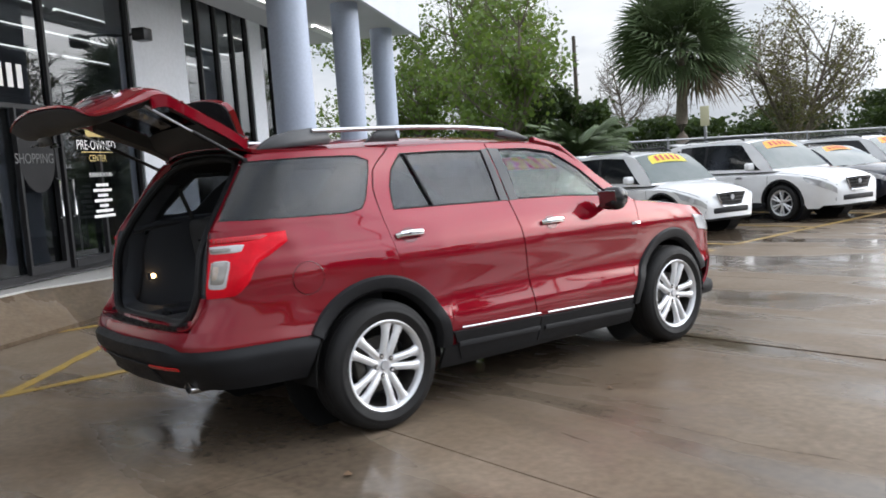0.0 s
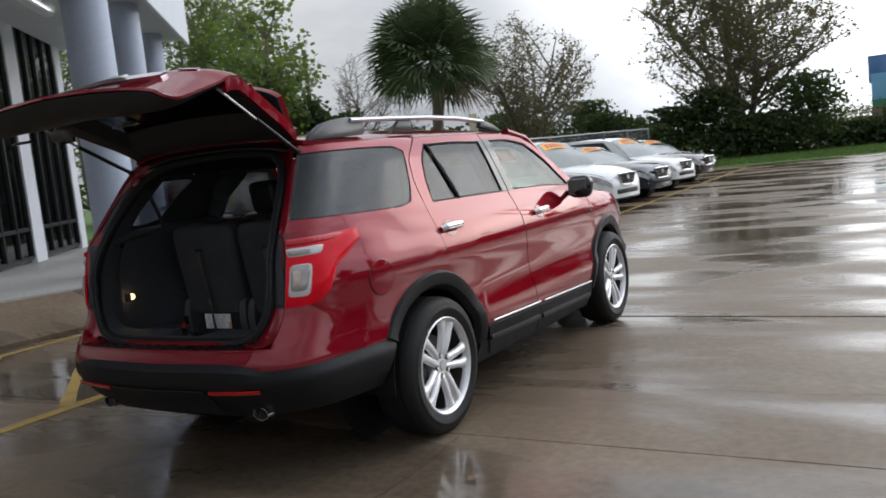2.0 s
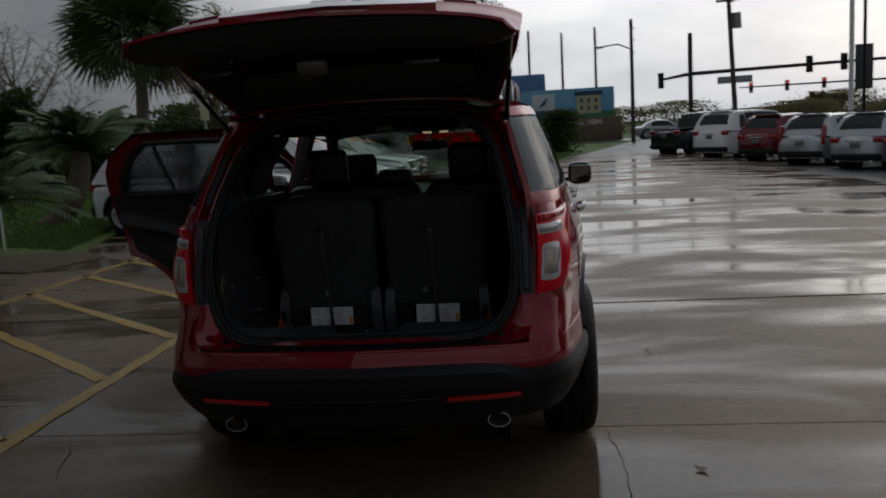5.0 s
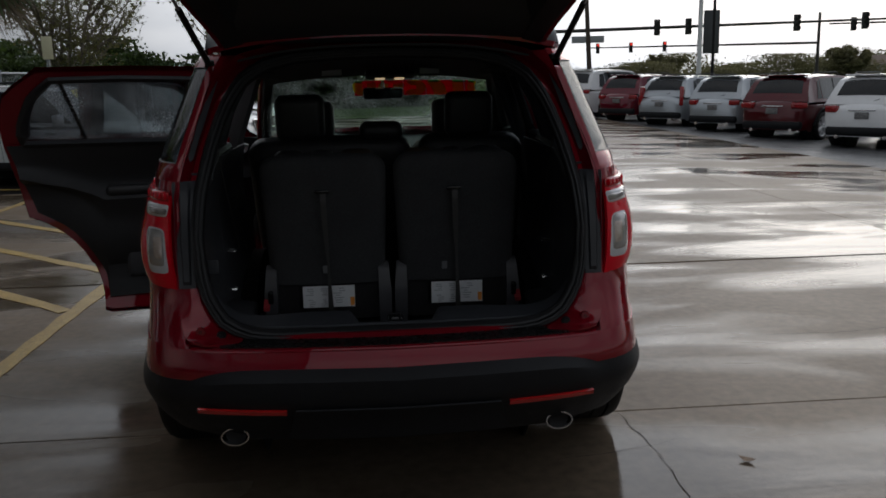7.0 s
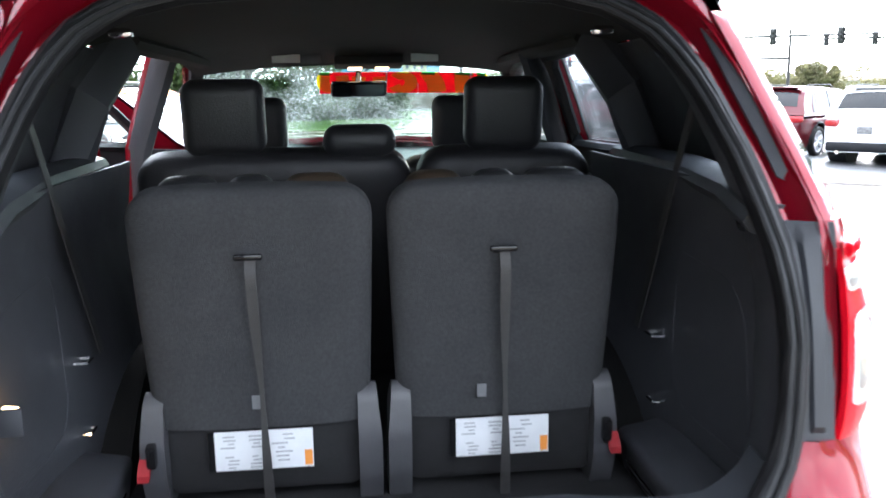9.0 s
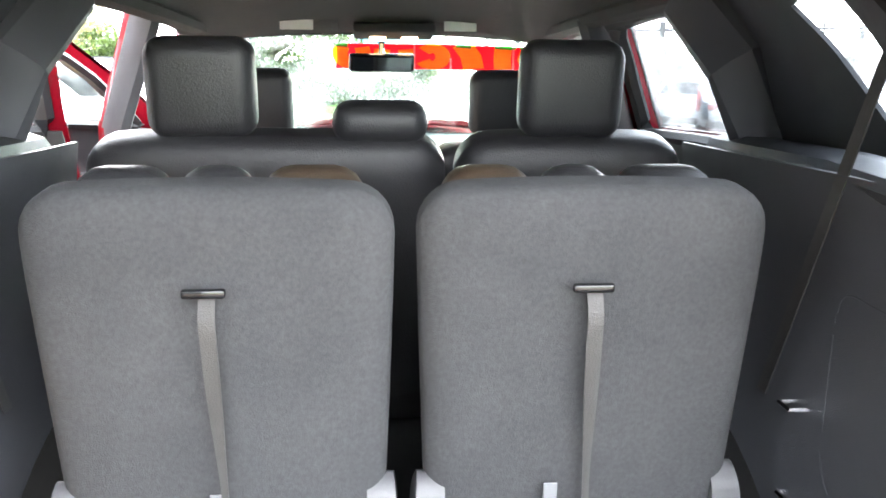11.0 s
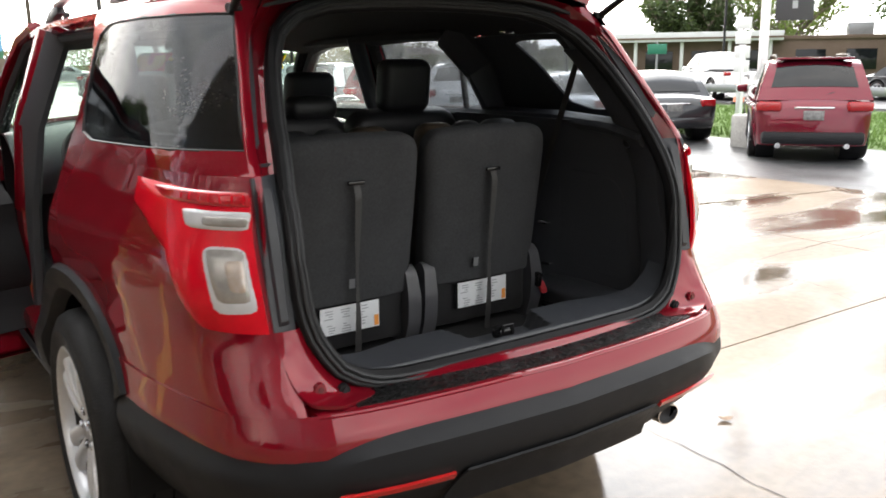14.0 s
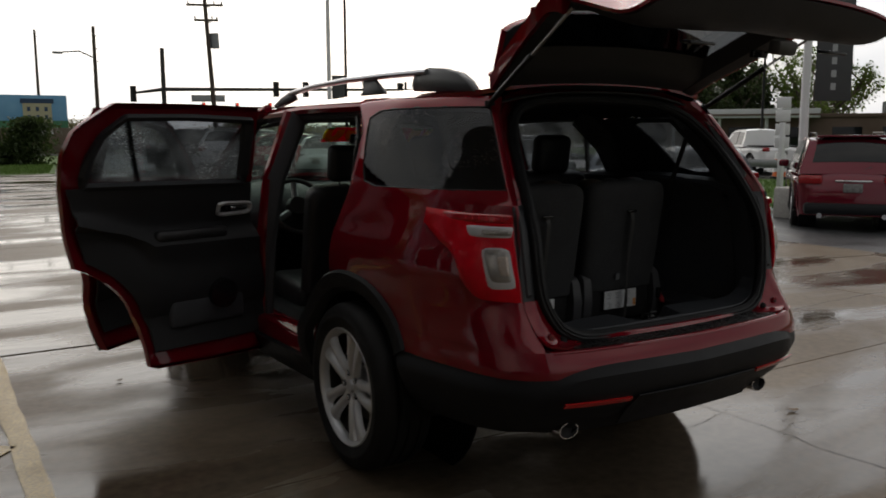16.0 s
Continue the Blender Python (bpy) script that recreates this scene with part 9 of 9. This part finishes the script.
# small pole sign among the palms
sg = thing("pole_sign", "small pale sign on a thin post", "sign", pose(-7.3, 16.28, 0, 0, 0, 30))
part("post", cyl(0.04, 0.04, (0, 0, -0.05), (0, 0, 2.6), 8), M_steel, sg)
part("panel", box((0.22, 0.03, 0.5), (0, -0.05, 2.38), bevel=0.01), M_cream, sg)
for x, y in ((-7.9, 8.6),):
    mk = thing("marker_stake", "thin white marker stake in the planting bed", "stake", pose(x, y, 0))
    part("stake", cyl(0.02, 0.02, (0, 0, -0.05), (0, 0, 1.5), 8), M_white_paint, mk)
# picnic tables and covered boat in the neighbouring yard
for x, y in ((-17.3, 15.9), (-19.2, 17.6)):
    pt = thing("picnic_table", "dark picnic table with benches on the grass", "picnic table", pose(x, y, 0, 0, 0, 20), "picnic tables")
    part("tabletop", box((1.8, 0.75, 0.05), (0, 0, 0.75), bevel=0.01), M_wood_pole, pt)
    for s in (1, -1):
        part("bench", box((1.8, 0.25, 0.05), (0, s * 0.75, 0.45), bevel=0.01), M_wood_pole, pt)
        part("leg_frame", box((0.08, 1.6, 0.08), (s * 0.6, 0, 0.4)), M_wood_pole, pt)
        part("leg", box((0.08, 0.08, 0.8), (s * 0.6, 0.3, 0.36), (18, 0, 0)), M_wood_pole, pt)
        part("leg", box((0.08, 0.08, 0.8), (s * 0.6, -0.3, 0.36), (-18, 0, 0)), M_wood_pole, pt)
bt = thing("covered_boat", "trailered boat under a blue tarpaulin", "boat", pose(-26.0, 24.8, 0, 0, 0, 40))
part("hull", box((5.0, 1.9, 0.8), (0, 0, 0.95), bevel=0.25, segments=3), M_banner, bt)
def tarp(u, v):
    x, y = -2.6 + 5.2 * u, -1.1 + 2.2 * v
    return Vector((x, y, 1.35 + 1.15 * (1 - abs(2 * v - 1) ** 1.5) * (1 - 0.35 * abs(2 * u - 1) ** 3) + 0.05 * math.sin(u * 19)))
part("tarpaulin", thicken(grid(tarp, 24, 14), 0.01), M_blue_tarp, bt)
for s in (1, -1):
    part("trailer_wheel", cyl(0.3, 0.3, (0.3, s * 0.85, 0.3), (0.3, s * 1.0, 0.3), 18), M_rubber, bt)
parked_car("sedan", "white sedan parked in the neighbouring yard", stand(-23.5, 29.5, 60), P_white, 4.7, 1.82, 1.46, kind="sedan", clad=False)
# litter and leaves on the wet concrete
M_leaf_dead = material("dead_leaf", (0.10, 0.05, 0.025), 0.7, color2=(0.2, 0.13, 0.07), scale=30)
rnd = random.Random(9)
for i in range(26):
    x, y = rnd.uniform(-2.5, 4.2), rnd.uniform(-3.4, 2.8)
    if abs(x) < 1.1 and -1.3 < y < 4:
        continue
    t = thing("fallen_leaf", "small dry leaf on the wet concrete", "leaf", pose(x, y, 0.004, 0, 0, rnd.uniform(0, 360)), "fallen leaves")
    s = rnd.uniform(0.015, 0.035)
    part("blade", thicken(grid(lambda u, v, s=s: Vector(((u - 0.5) * 2 * s, (v - 0.5) * s * math.sin(u * math.pi) * 1.2, 0.004 + 0.01 * (2 * u - 1) ** 2)), 6, 3), 0.001), M_leaf_dead, t)


CRACKS = [((1.02, -0.02), (1.08, -0.55), 0.003), ((1.08, -0.5), (1.03, -1.9), 0.004), ((0.98, 0.3), (1.02, 1.3), 0.002), ((1.5, 0.95), (3.7, 1.05), 0.002), ((3.7, 1.04), (6.3, 1.2), 0.005), ((3.7, 1.04), (3.62, 0.3), 0.004), ((3.62, 0.3), (3.2, -0.6), 0.003), ((0.6, -0.5), (1.2, -0.35), 0.002), ((-1.85, -0.1), (-1.62, -0.6), 0.003), ((5.9, 3.3), (5.7, 2.3), 0.003)]
# ---- concrete slabs of the lot, each a piece of its own ----
lot = thing("lot_paving", "wet brown-grey concrete lot cast in large slabs", "pavement", kind="structure")
ys = [-14 + 0.0] + [3.03 + 3.05 * k for k in range(-5, 11)] + [36.0]
xs = [-34, -24, -14.5, -9.6, -5.05, 4.9, 8.6]
for i in range(len(xs) - 1):
    for j in range(len(ys) - 1):
        x0, x1 = xs[i] + 0.004, xs[i + 1] - 0.004
        y0, y1 = ys[j] + (0.02 if abs(ys[j] - 3.03) < 0.1 else 0.004), ys[j + 1] - (0.02 if abs(ys[j + 1] - 3.03) < 0.1 else 0.004)
        if x0 < -9 and y0 > 8 or y0 > 29 and x0 < -6:
            continue
        bm = box((x1 - x0, y1 - y0, 0.02), (0, 0, -0.01))
        top = [e for e in bm.edges if all(v.co.z > -0.001 for v in e.verts)]
        bmesh.ops.bevel(bm, geom=top, offset=0.003, segments=1, affect="EDGES")
        for v in bm.verts:
            v.co.z += fall(v.co.x + (x0 + x1) / 2, v.co.y + (y0 + y1) / 2)
        s = part("slab", bm, M_concrete, lot, smooth=0)
        s.location = ((x0 + x1) / 2, (y0 + y1) / 2, random.Random(i * 40 + j).uniform(-0.002, 0.0))


def crack(a, b, wander, width, seed):
    """A thin wandering crack, as a dark ribbon of broken edge lying in the slab face."""
    rnd = random.Random(seed)
    a, b = Vector((*a, 0.0006)), Vector((*b, 0.0006))
    d = b - a
    n = max(6, int(d.length / 0.05))
    side = Vector((-d.y, d.x, 0)).normalized()
    bm, off, prev = bmesh.new(), 0.0, None
    for k in range(n + 1):
        f = k / n
        off += rnd.uniform(-1, 1) * wander
        off *= 0.93
        w = width * rnd.uniform(0.35, 1.0) * (0.3 + 0.7 * math.sin(math.pi * min(1, f * 1.02)))
        p = a + d * f + side * off
        p.z += fall(p.x, p.y)
        row = [bm.verts.new(p - side * w), bm.verts.new(p + side * w)]
        if prev:
            bm.faces.new((prev[0], row[0], row[1], prev[1]))
        prev = row
    return part("crack", bm, M_joint, lot, smooth=0)


for k, (a, b, wd) in enumerate(CRACKS):
    crack(a, b, 0.014, wd, 900 + k)
